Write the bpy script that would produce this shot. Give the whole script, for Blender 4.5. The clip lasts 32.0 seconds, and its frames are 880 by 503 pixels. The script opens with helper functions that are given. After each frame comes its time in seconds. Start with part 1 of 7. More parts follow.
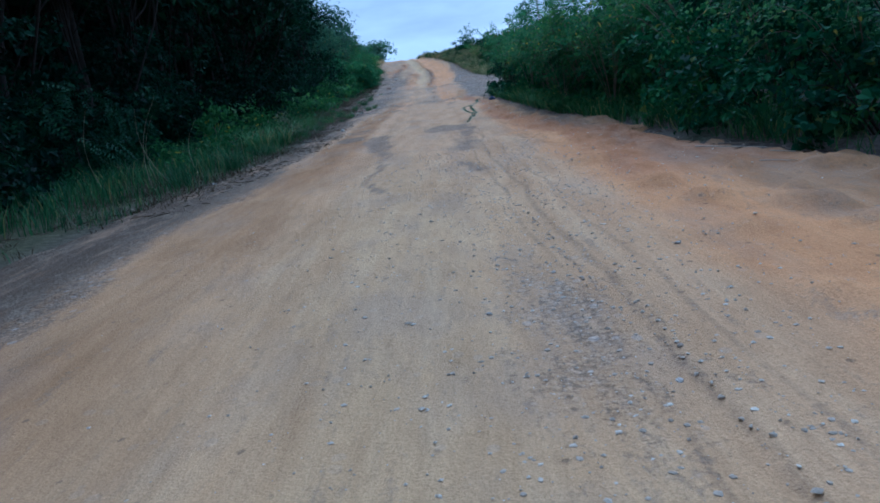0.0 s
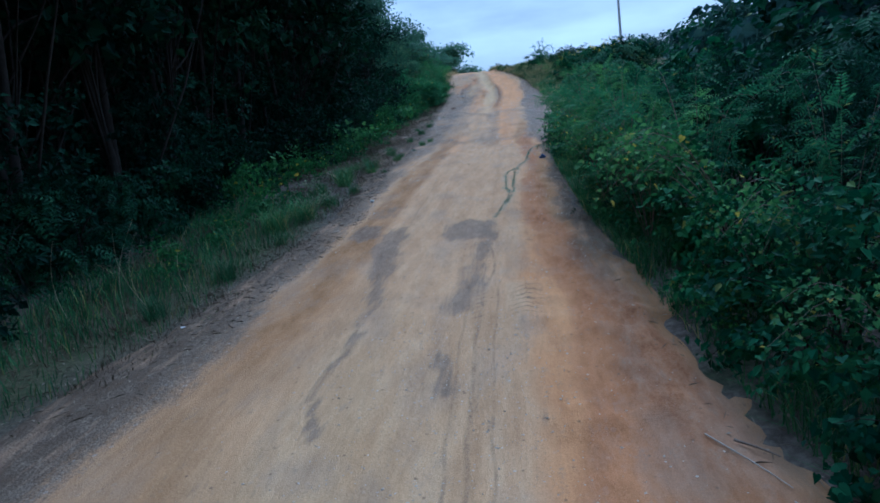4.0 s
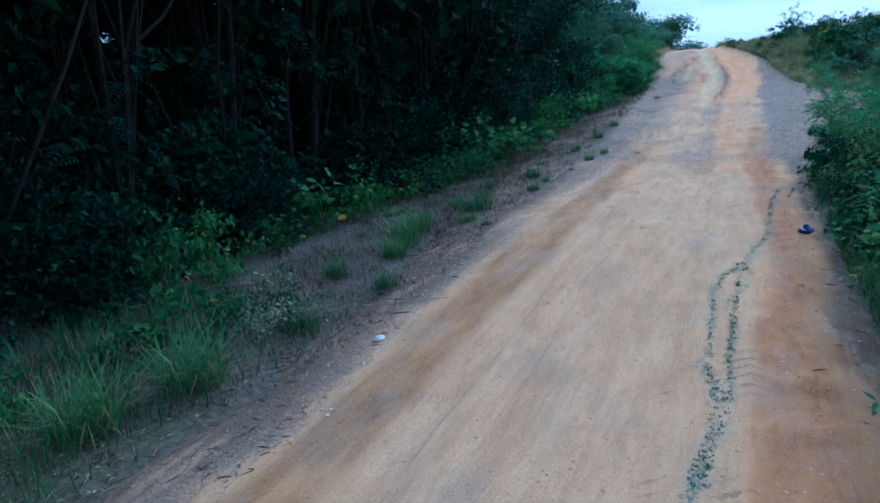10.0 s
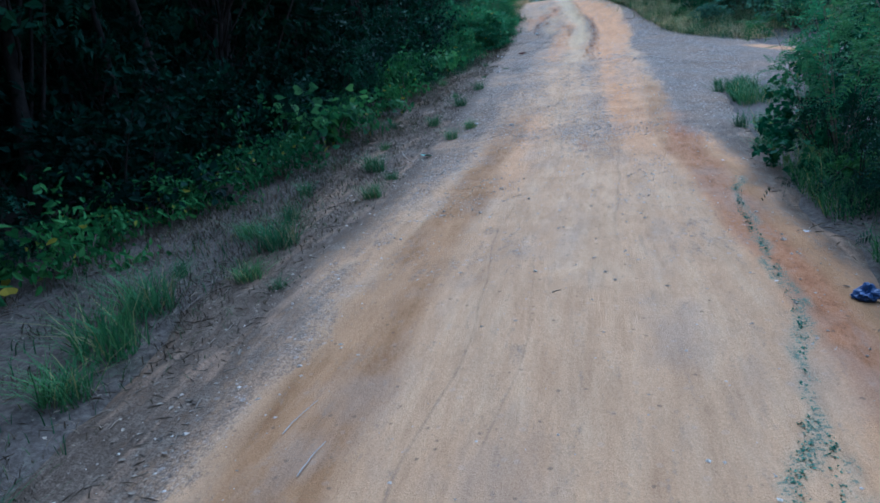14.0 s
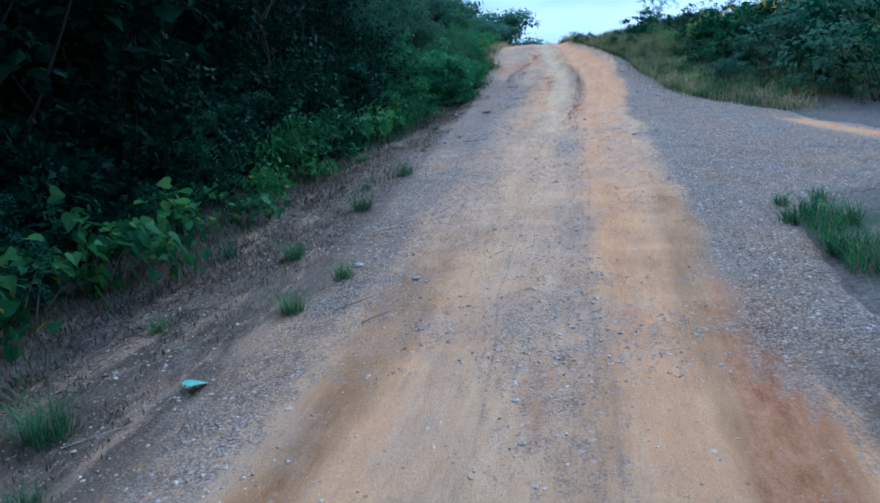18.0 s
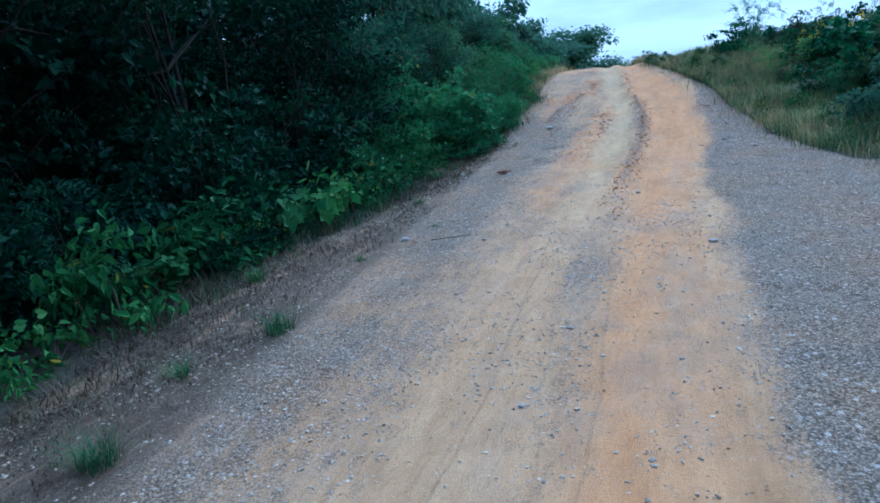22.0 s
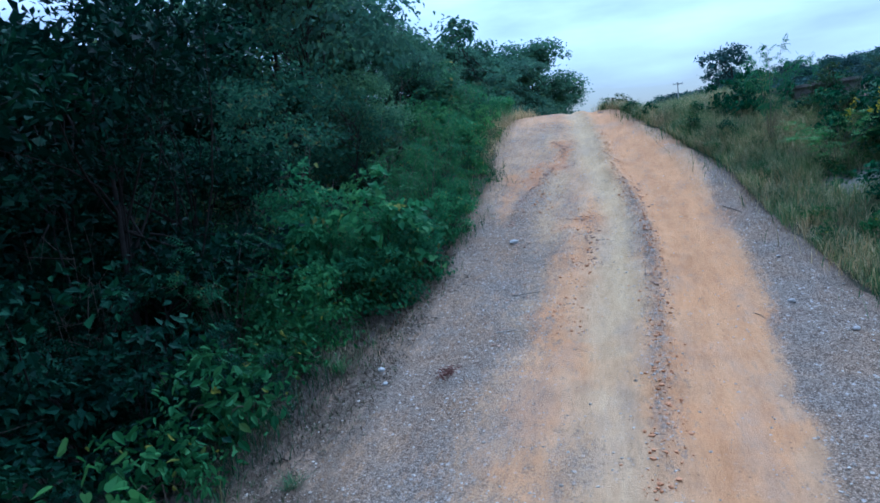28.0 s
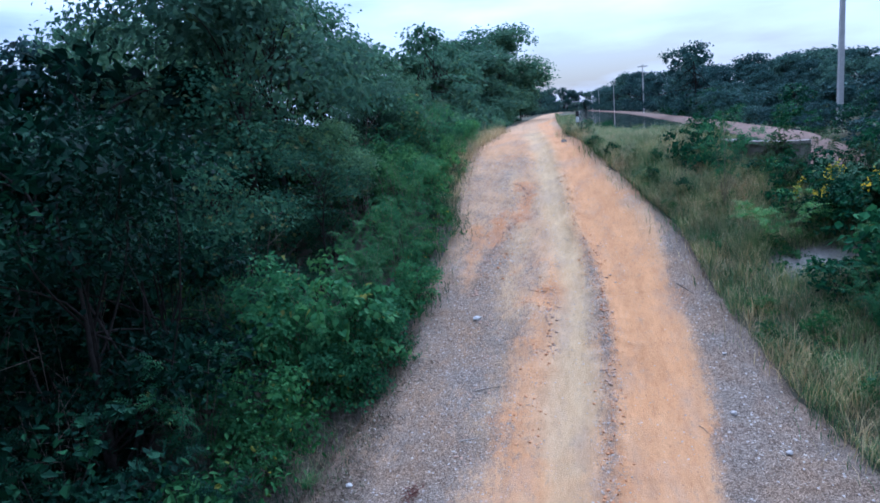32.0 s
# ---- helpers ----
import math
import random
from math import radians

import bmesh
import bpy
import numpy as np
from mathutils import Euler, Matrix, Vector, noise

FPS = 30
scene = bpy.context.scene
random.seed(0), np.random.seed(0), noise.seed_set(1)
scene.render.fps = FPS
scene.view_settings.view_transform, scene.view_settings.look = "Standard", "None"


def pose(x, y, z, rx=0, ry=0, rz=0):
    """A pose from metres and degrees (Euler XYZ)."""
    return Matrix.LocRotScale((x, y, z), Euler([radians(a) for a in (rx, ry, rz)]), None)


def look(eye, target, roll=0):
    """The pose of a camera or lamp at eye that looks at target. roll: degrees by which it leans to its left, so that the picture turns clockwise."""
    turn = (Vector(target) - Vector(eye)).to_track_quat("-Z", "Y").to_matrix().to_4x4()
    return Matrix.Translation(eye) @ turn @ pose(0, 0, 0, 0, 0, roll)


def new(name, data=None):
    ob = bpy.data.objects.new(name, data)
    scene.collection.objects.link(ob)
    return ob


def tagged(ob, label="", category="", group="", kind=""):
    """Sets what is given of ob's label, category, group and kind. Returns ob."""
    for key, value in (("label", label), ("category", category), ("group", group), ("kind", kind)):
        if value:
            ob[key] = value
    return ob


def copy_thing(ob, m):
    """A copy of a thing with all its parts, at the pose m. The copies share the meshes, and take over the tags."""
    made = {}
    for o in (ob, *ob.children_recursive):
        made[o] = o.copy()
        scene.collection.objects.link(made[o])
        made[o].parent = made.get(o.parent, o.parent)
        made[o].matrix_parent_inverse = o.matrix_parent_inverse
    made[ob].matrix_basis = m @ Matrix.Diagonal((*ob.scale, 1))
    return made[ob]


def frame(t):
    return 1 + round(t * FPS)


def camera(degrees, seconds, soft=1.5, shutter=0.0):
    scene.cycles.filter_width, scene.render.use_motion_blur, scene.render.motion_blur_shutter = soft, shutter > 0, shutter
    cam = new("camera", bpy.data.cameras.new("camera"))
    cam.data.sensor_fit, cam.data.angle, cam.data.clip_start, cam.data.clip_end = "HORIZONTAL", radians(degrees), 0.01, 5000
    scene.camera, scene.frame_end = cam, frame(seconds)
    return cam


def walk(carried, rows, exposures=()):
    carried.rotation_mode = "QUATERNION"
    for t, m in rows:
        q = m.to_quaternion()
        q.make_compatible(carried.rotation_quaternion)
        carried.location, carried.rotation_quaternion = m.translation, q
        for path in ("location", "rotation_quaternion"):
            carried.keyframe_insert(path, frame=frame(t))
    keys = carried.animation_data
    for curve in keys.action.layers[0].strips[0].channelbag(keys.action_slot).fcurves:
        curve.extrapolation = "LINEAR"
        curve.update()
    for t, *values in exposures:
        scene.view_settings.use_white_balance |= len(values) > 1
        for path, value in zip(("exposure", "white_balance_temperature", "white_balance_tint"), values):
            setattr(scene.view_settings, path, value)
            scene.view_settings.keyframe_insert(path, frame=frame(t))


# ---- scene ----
EXPOSURES = ((0.0, 0.14, 4250, 4), (3.5, 0.18, 4330, 4), (7.0, 0.34, 4060, 3), (8.5, 0.55, 4080, 3), (15.0, 0.58, 4230, 5), (20.0, 0.56, 4160, 3), (24.0, 0.56, 4180, -1), (28.0, 0.60, 4240, 6), (30.0, 0.76, 4350, 10), (32.0, 0.88, 4600, 15))
cam = camera(68.0, 32.0, soft=1.75)
PATH = [
    (0, (0.045, -0.247, 1.259), (-0.007, 1.730, 0.964), -8.7),
    (0.5, (0.135, 0.135, 1.308), (0.066, 2.106, 0.977), -4.7),
    (1, (0.250, 0.544, 1.382), (0.195, 2.522, 1.087), -6.1),
    (1.5, (0.461, 0.913, 1.829), (0.445, 2.899, 1.589), -6.2),
    (2, (0.653, 1.058, 2.275), (0.605, 3.047, 2.064), -4.7),
    (2.5, (0.766, 1.196, 2.316), (0.717, 3.185, 2.112), -4.5),
    (3, (0.910, 1.238, 2.307), (0.634, 3.201, 2.045), -2.6),
    (3.5, (1.162, 1.076, 2.615), (0.880, 3.038, 2.346), -6.2),
    (5.5, (1.150, 3.277, 3.162), (0.907, 5.229, 2.802), -6.0),
    (6, (1.231, 4.537, 3.208), (0.997, 6.506, 2.948), -5.2),
    (6.5, (1.340, 5.579, 3.260), (1.048, 7.541, 3.004), -5.3),
    (7, (1.473, 6.490, 3.320), (0.965, 8.413, 3.117), -2.8),
    (7.5, (1.587, 7.273, 3.364), (0.668, 9.040, 3.180), 0.6),
    (8, (1.600, 7.752, 3.478), (0.705, 9.513, 3.161), -2.0),
    (8.5, (1.503, 8.239, 3.610), (0.635, 10.005, 3.252), -3.2),
    (9, (1.357, 8.811, 3.717), (0.507, 10.589, 3.375), -3.5),
    (9.5, (1.209, 9.428, 3.804), (0.357, 11.211, 3.492), -4.2),
    (10, (1.034, 10.083, 3.869), (0.185, 11.870, 3.570), -3.6),
    (10.5, (0.870, 10.721, 3.920), (0.015, 12.511, 3.667), -3.0),
    (11, (0.688, 11.306, 3.948), (-0.171, 13.093, 3.687), -3.1),
    (11.5, (0.512, 11.857, 3.990), (-0.346, 13.636, 3.679), -3.4),
    (12, (0.297, 12.410, 4.030), (-0.285, 14.296, 3.708), -6.8),
    (12.5, (0.177, 13.009, 4.067), (-0.370, 14.908, 3.763), -6.0),
    (13, (0.131, 13.611, 4.087), (-0.407, 15.515, 3.795), -4.6),
    (13.5, (0.085, 14.204, 4.116), (-0.418, 16.101, 3.727), -5.4),
    (14, (0.065, 14.867, 4.124), (-0.424, 16.756, 3.686), -6.3),
    (14.5, (-0.004, 15.674, 4.155), (-0.467, 17.571, 3.722), -5.9),
    (15, (-0.056, 16.608, 4.197), (-0.501, 18.526, 3.845), -5.7),
    (15.5, (-0.144, 17.440, 4.186), (-0.574, 19.377, 3.932), -5.1),
    (17.5, (0.091, 20.843, 4.973), (-0.343, 22.763, 4.617), -4.4),
    (18, (0.206, 21.665, 5.060), (-0.236, 23.586, 4.720), -4.2),
    (18.5, (0.288, 22.514, 5.150), (-0.158, 24.433, 4.804), -5.3),
    (19, (0.397, 23.317, 5.483), (-0.058, 25.237, 5.157), -5.4),
    (19.5, (0.514, 24.107, 5.710), (0.048, 26.017, 5.343), -5.0),
    (20, (0.602, 24.911, 5.841), (0.138, 26.810, 5.419), -5.0),
    (20.5, (0.671, 25.822, 5.912), (0.198, 27.742, 5.611), -5.6),
    (21, (0.752, 26.615, 5.989), (0.272, 28.529, 5.666), -5.5),
    (21.5, (0.813, 27.410, 6.043), (0.319, 29.318, 5.707), -6.1),
    (22, (0.869, 28.122, 6.072), (0.184, 29.983, 5.806), -4.8),
    (22.5, (0.963, 28.867, 6.081), (0.007, 30.602, 5.810), -1.0),
    (23, (0.926, 29.432, 6.118), (-0.015, 31.166, 5.787), -3.2),
    (23.5, (0.801, 29.993, 6.152), (-0.129, 31.739, 5.857), -4.3),
    (24, (0.671, 30.570, 6.211), (-0.254, 32.313, 5.887), -4.7),
    (24.5, (0.528, 31.156, 6.260), (-0.393, 32.914, 6.011), -4.7),
    (26.5, (-0.326, 33.480, 6.454), (-0.894, 35.371, 6.140), -8.0),
    (27, (-0.482, 33.983, 6.530), (-1.015, 35.904, 6.370), -5.9),
    (27.5, (-0.478, 34.259, 7.173), (-1.006, 36.181, 7.013), -5.3),
    (28, (-0.306, 34.273, 8.620), (-0.855, 36.176, 8.343), -5.9),
    (28.5, (-0.139, 34.219, 10.049), (-0.708, 36.101, 9.681), -4.2),
    (29, (-0.037, 34.204, 11.019), (-0.630, 36.081, 10.664), -4.8),
    (29.5, (0.013, 34.138, 11.446), (-0.581, 36.009, 11.061), -5.3),
    (30, (-0.012, 34.103, 11.532), (-0.598, 35.972, 11.129), -4.6),
    (30.5, (-0.035, 34.102, 11.393), (-0.623, 35.972, 10.999), -5.6),
    (31, (-0.107, 34.105, 11.234), (-0.700, 35.978, 10.856), -5.16),
    (31.5, (-0.092, 34.281, 11.055), (-0.602, 36.176, 10.672), -5.7),
    (32, (-0.070, 34.373, 10.929), (-0.525, 36.281, 10.539), -5.4),
]
walk(cam, [(t, look(eye, target, roll)) for t, eye, target, roll in PATH], EXPOSURES)

# ---------------------------------------------------------------- sky and sun
world = bpy.data.worlds.new("sky")
scene.world = world
world.use_nodes = True
wn, wl = world.node_tree.nodes, world.node_tree.links
wn.clear()
sky = wn.new("ShaderNodeTexSky")
sky.sky_type, sky.sun_disc = "NISHITA", False
sky.sun_elevation, sky.sun_rotation = radians(48), radians(7)
sky.air_density, sky.dust_density = 1.2, 2.0
coord = wn.new("ShaderNodeTexCoord")
stretch = wn.new("ShaderNodeMapping")
stretch.inputs["Scale"].default_value = (1.2, 1.2, 5.0)
cloud = wn.new("ShaderNodeTexNoise")
cloud.inputs["Scale"].default_value, cloud.inputs["Detail"].default_value = 2.2, 6.0
cloud_ramp = wn.new("ShaderNodeValToRGB")
cloud_ramp.color_ramp.elements[0].position, cloud_ramp.color_ramp.elements[1].position = 0.40, 0.64
cloud_ramp.color_ramp.elements[0].color = (0.18, 0.18, 0.18, 1)
cloud_ramp.color_ramp.elements[1].color = (1, 1, 1, 1)
dim = wn.new("ShaderNodeVectorMath")
dim.operation = "SCALE"
dim.inputs["Scale"].default_value = 0.062
blend = wn.new("ShaderNodeMix")
blend.data_type = "RGBA"
blend.inputs["B"].default_value = (0.94, 1.00, 1.10, 1)
back = wn.new("ShaderNodeBackground")
back.inputs["Strength"].default_value = 0.86
wout = wn.new("ShaderNodeOutputWorld")
wl.new(coord.outputs["Generated"], stretch.inputs["Vector"])
wl.new(stretch.outputs["Vector"], cloud.inputs["Vector"])
wl.new(cloud.outputs["Fac"], cloud_ramp.inputs["Fac"])
wl.new(cloud_ramp.outputs["Color"], blend.inputs["Factor"])
wl.new(sky.outputs["Color"], dim.inputs[0])
wl.new(dim.outputs["Vector"], blend.inputs["A"])
# the cloud cover is brightest round the hidden sun and dims evenly away from it
SUN_WAY = Vector((3, 24, 27)).normalized()
height = wn.new("ShaderNodeVectorMath")
height.operation = "DOT_PRODUCT"
height.inputs[1].default_value = SUN_WAY
rise = wn.new("ShaderNodeMapRange")
rise.inputs["From Min"].default_value, rise.inputs["From Max"].default_value = -1.0, 1.0
rise.inputs["To Min"].default_value, rise.inputs["To Max"].default_value = 0.0, 1.0
fade = wn.new("ShaderNodeMath")
fade.operation = "POWER"
fade.inputs[1].default_value = 1.55
wide_glow = wn.new("ShaderNodeMath")
wide_glow.operation = "MULTIPLY_ADD"
wide_glow.inputs[1].default_value, wide_glow.inputs[2].default_value = 1.05, 0.26
wl.new(rise.outputs["Result"], fade.inputs[0])
wl.new(fade.outputs["Value"], wide_glow.inputs[0])
overhead = wn.new("ShaderNodeSeparateXYZ")
lift = wn.new("ShaderNodeMapRange")
lift.inputs["To Min"].default_value, lift.inputs["To Max"].default_value = 0.61, 1.80
both = wn.new("ShaderNodeMath")
both.operation = "MULTIPLY"
wl.new(coord.outputs["Generated"], overhead.inputs["Vector"])
wl.new(overhead.outputs["Z"], lift.inputs["Value"])
wl.new(lift.outputs["Result"], both.inputs[1])
wl.new(wide_glow.outputs["Value"], both.inputs[0])
overcast = wn.new("ShaderNodeVectorMath")
overcast.operation = "SCALE"
wl.new(coord.outputs["Generated"], height.inputs[0])
wl.new(height.outputs["Value"], rise.inputs["Value"])
wl.new(both.outputs["Value"], overcast.inputs["Scale"])
wl.new(blend.outputs["Result"], overcast.inputs[0])
wl.new(overcast.outputs["Vector"], back.inputs["Color"])
wl.new(back.outputs["Background"], wout.inputs["Surface"])
sun = new("sun", bpy.data.lights.new("sun", "SUN"))
sun.data.energy, sun.data.angle, sun.data.color = 1.4, radians(40), (1.0, 0.96, 0.90)
sun.matrix_world = look(SUN_WAY * 30, (0, 0, 0))


# ---------------------------------------------------------------- materials
def material(name, rough=0.9, spec=0.2, metal=0.0):
    m = bpy.data.materials.new(name)
    m.use_nodes = True
    b = m.node_tree.nodes["Principled BSDF"]
    b.inputs["Roughness"].default_value = rough
    b.inputs["Specular IOR Level"].default_value = spec
    b.inputs["Metallic"].default_value = metal
    return m, m.node_tree.nodes, m.node_tree.links, b


def noise_node(n, l, scale, detail=4.0, rough=0.6, where=None):
    t = n.new("ShaderNodeTexNoise")
    t.inputs["Scale"].default_value, t.inputs["Detail"].default_value, t.inputs["Roughness"].default_value = scale, detail, rough
    if where is None:
        where = n.new("ShaderNodeTexCoord").outputs["Object"]
    l.new(where, t.inputs["Vector"])
    return t.outputs["Fac"]


def ramp_node(n, l, fac, *stops):
    r = n.new("ShaderNodeValToRGB")
    while len(r.color_ramp.elements) < len(stops):
        r.color_ramp.elements.new(0.5)
    for e, (p, c) in zip(r.color_ramp.elements, stops):
        e.position, e.color = p, (*c, 1) if len(c) == 3 else c
    l.new(fac, r.inputs["Fac"])
    return r.outputs["Color"]


def mix_node(n, l, fac, a, b, how="MIX"):
    m = n.new("ShaderNodeMix")
    m.data_type, m.blend_type = "RGBA", how
    for sock, v in (("Factor", fac), ("A", a), ("B", b)):
        if isinstance(v, (int, float)):
            m.inputs[sock].default_value = v
        elif isinstance(v, tuple):
            m.inputs[sock].default_value = (*v, 1)
        else:
            l.new(v, m.inputs[sock])
    return m.outputs["Result"]


def math_node(n, l, op, a, b=0.0, c=None):
    m = n.new("ShaderNodeMath")
    m.operation = op
    for i, v in enumerate((a, b) if c is None else (a, b, c)):
        if isinstance(v, (int, float)):
            m.inputs[i].default_value = v
        else:
            l.new(v, m.inputs[i])
    return m.outputs[0]


def bump_node(n, l, b, height, strength=0.4, dist=0.02):
    u = n.new("ShaderNodeBump")
    u.inputs["Strength"].default_value, u.inputs["Distance"].default_value = strength, dist
    l.new(height, u.inputs["Height"])
    l.new(u.outputs["Normal"], b.inputs["Normal"])


def leaf_material(name, dark, mid, light, accent=None, share=0.04, through_light=0.25, rough=0.65):
    """Leaves: each leaf has its own shade, with broad drifts of shade over the crown."""
    m, n, l, b = material(name, rough, 0.07)
    isl = n.new("ShaderNodeNewGeometry").outputs["Random Per Island"]
    drift = noise_node(n, l, 1.3, 2.0)
    stops = [(0.0, dark), (0.5, mid), (1.0, light)]
    if accent:
        stops = [(0.0, dark), (0.5, mid), (1.0 - share - 0.03, light), (1.0 - share, accent)]
    col = ramp_node(n, l, isl, *stops)
    tone = ramp_node(n, l, drift, (0.35, (0.70, 0.73, 0.76)), (0.65, (1.25, 1.2, 1.1)))
    col = mix_node(n, l, 1.0, col, tone, "MULTIPLY")
    obj = n.new("ShaderNodeObjectInfo").outputs["Random"]
    col = mix_node(n, l, 1.0, col, ramp_node(n, l, obj, (0.0, (0.74, 0.78, 0.84)), (0.7, (1.1, 1.1, 1.05)), (1.0, (1.55, 1.45, 1.15))), "MULTIPLY")
    l.new(col, b.inputs["Base Color"])
    t = n.new("ShaderNodeBsdfTranslucent")
    l.new(col, t.inputs["Color"])
    s = n.new("ShaderNodeMixShader")
    s.inputs["Fac"].default_value = through_light
    l.new(b.outputs["BSDF"], s.inputs[1])
    l.new(t.outputs["BSDF"], s.inputs[2])
    l.new(s.outputs["Shader"], n["Material Output"].inputs["Surface"])
    return m


def plain_material(name, a, b_, scale=8.0, rough=0.85, spec=0.2, bump=0.3, dist=0.01, detail=5.0):
    m, n, l, b = material(name, rough, spec)
    f = noise_node(n, l, scale, detail, 0.65)
    g = noise_node(n, l, scale * 7.3, 3.0, 0.6)
    f2 = math_node(n, l, "MULTIPLY_ADD", g, 0.4, math_node(n, l, "MULTIPLY", f, 0.6))
    l.new(ramp_node(n, l, f2, (0.32, a), (0.68, b_)), b.inputs["Base Color"])
    bump_node(n, l, b, f2, bump, dist)
    return m


# Forest leaves darkened in colour to stand for shade under the trees.
M_SHADEFOREST = leaf_material("shaded_forest_leaf", (0.004, 0.016, 0.011), (0.007, 0.030, 0.019), (0.016, 0.056, 0.029), None, 0, 0.15)
# Feathery leaves, darkened in colour for the same shade at the forest edge.
M_SHADEFEATHER = leaf_material("shaded_feathery_leaf", (0.008, 0.028, 0.019), (0.015, 0.052, 0.032), (0.029, 0.084, 0.044), None, 0, 0.18)
M_BUSH = leaf_material("bush_leaf", (0.009, 0.044, 0.024), (0.019, 0.082, 0.040), (0.040, 0.130, 0.052), (0.15, 0.18, 0.05), 0.003)
M_HERB = leaf_material("herb_leaf", (0.028, 0.088, 0.031), (0.048, 0.142, 0.047), (0.082, 0.196, 0.064), (0.30, 0.28, 0.04), 0.008)
M_VINE = leaf_material("vine_leaf", (0.030, 0.095, 0.034), (0.056, 0.155, 0.052), (0.100, 0.215, 0.074), (0.34, 0.30, 0.05), 0.012, 0.4, 0.62)
# Light green bush leaves, lightened further for the light on open bushes.
M_BRIGHT = leaf_material("bright_bush_leaf", (0.042, 0.132, 0.058), (0.062, 0.178, 0.078), (0.100, 0.240, 0.096), (0.20, 0.22, 0.07), 0.010, 0.46)
M_MASS = leaf_material("mass_leaf", (0.030, 0.085, 0.052), (0.052, 0.128, 0.074), (0.090, 0.185, 0.098), (0.16, 0.17, 0.07), 0.03, 0.45)
# Lighter copy of the tree leaves: open-sky light put into the colour.
M_LITLEAF = leaf_material("lit_leaf", (0.062, 0.130, 0.084), (0.090, 0.178, 0.110), (0.128, 0.228, 0.135), (0.13, 0.19, 0.08), 0.010, 0.50)
M_OLIVE = leaf_material("olive_leaf", (0.050, 0.092, 0.040), (0.072, 0.124, 0.052), (0.105, 0.160, 0.070), (0.20, 0.15, 0.08), 0.05, 0.3)
M_LIME = leaf_material("lime_leaf", (0.050, 0.135, 0.048), (0.078, 0.190, 0.066), (0.125, 0.260, 0.090), None, 0, 0.36)
# Blue haze of distance is mixed into these leaf colours.
M_HAZELEAF = leaf_material("haze_tinted_leaf", (0.027, 0.062, 0.064), (0.046, 0.098, 0.092), (0.074, 0.136, 0.120))
M_GRASS = leaf_material("grass_blade", (0.020, 0.070, 0.034), (0.040, 0.120, 0.050), (0.080, 0.180, 0.070), (0.26, 0.24, 0.10), 0.05)
M_DRYGRASS = leaf_material("dry_grass_blade", (0.092, 0.160, 0.064), (0.180, 0.250, 0.104), (0.305, 0.330, 0.160), (0.46, 0.39, 0.23), 0.20)
M_TUFT = leaf_material("tuft_blade", (0.036, 0.105, 0.048), (0.070, 0.172, 0.072), (0.125, 0.235, 0.100), (0.30, 0.28, 0.14), 0.08, 0.3)
M_DEAD = leaf_material("dead_grass_blade", (0.060, 0.046, 0.033), (0.125, 0.098, 0.072), (0.225, 0.184, 0.138), (0.06, 0.10, 0.04), 0.10, 0.1, 0.85)
M_STRAW = leaf_material("straw_blade", (0.20, 0.155, 0.090), (0.33, 0.265, 0.165), (0.46, 0.39, 0.27), None, 0, 0.2, 0.8)
M_LITTER = leaf_material("dead_leaf", (0.095, 0.070, 0.050), (0.205, 0.160, 0.120), (0.40, 0.335, 0.265), None, 0, 0.05, 0.8)
M_MOSS = leaf_material("moss_leaf", (0.060, 0.150, 0.110), (0.095, 0.200, 0.140), (0.150, 0.260, 0.180), None, 0, 0.1)
M_FLOWER = leaf_material("yellow_flower", (0.55, 0.42, 0.02), (0.70, 0.55, 0.03), (0.80, 0.66, 0.05))
M_BARK = plain_material("bark", (0.016, 0.014, 0.012), (0.050, 0.043, 0.036), 9.0, 0.9, 0.1, 0.6, 0.02)
M_TWIG = plain_material("twig", (0.10, 0.08, 0.06), (0.24, 0.19, 0.15), 20.0, 0.85, 0.1, 0.4, 0.005)
M_PALETWIG = plain_material("pale_twig", (0.28, 0.24, 0.20), (0.50, 0.45, 0.38), 20.0, 0.85, 0.1, 0.4, 0.005)
M_STONE = plain_material("stone", (0.28, 0.25, 0.22), (0.52, 0.47, 0.42), 14.0, 0.9, 0.2, 0.5, 0.01)
M_WHITESTONE = plain_material("white_stone", (0.40, 0.375, 0.34), (0.60, 0.57, 0.52), 14.0, 0.85, 0.2, 0.5, 0.01)
M_CONCRETE = plain_material("concrete", (0.12, 0.10, 0.085), (0.34, 0.30, 0.255), 3.0, 0.9, 0.2, 0.3, 0.01)
M_POLE = plain_material("pole_concrete", (0.40, 0.39, 0.37), (0.56, 0.54, 0.51), 4.0, 0.85, 0.2, 0.2, 0.005)
M_STEEL = plain_material("galvanised_steel", (0.25, 0.26, 0.27), (0.40, 0.41, 0.42), 12.0, 0.5, 0.5, 0.1, 0.002)
M_BLACK = plain_material("black_paint", (0.02, 0.02, 0.022), (0.05, 0.05, 0.05), 12.0, 0.6, 0.4, 0.1, 0.002)
M_WHITE = plain_material("white_paint", (0.62, 0.62, 0.60), (0.80, 0.80, 0.78), 12.0, 0.6, 0.4, 0.1, 0.002)
M_BAG = plain_material("blue_plastic", (0.015, 0.035, 0.11), (0.05, 0.10, 0.26), 18.0, 0.35, 0.5, 0.4, 0.01)
M_PAPER = plain_material("white_litter", (0.60, 0.60, 0.62), (0.82, 0.82, 0.84), 18.0, 0.6, 0.3, 0.3, 0.005)
M_TEALLEAF = plain_material("blue_green_leaf", (0.10, 0.30, 0.22), (0.16, 0.42, 0.30), 18.0, 0.6, 0.3, 0.2, 0.003)


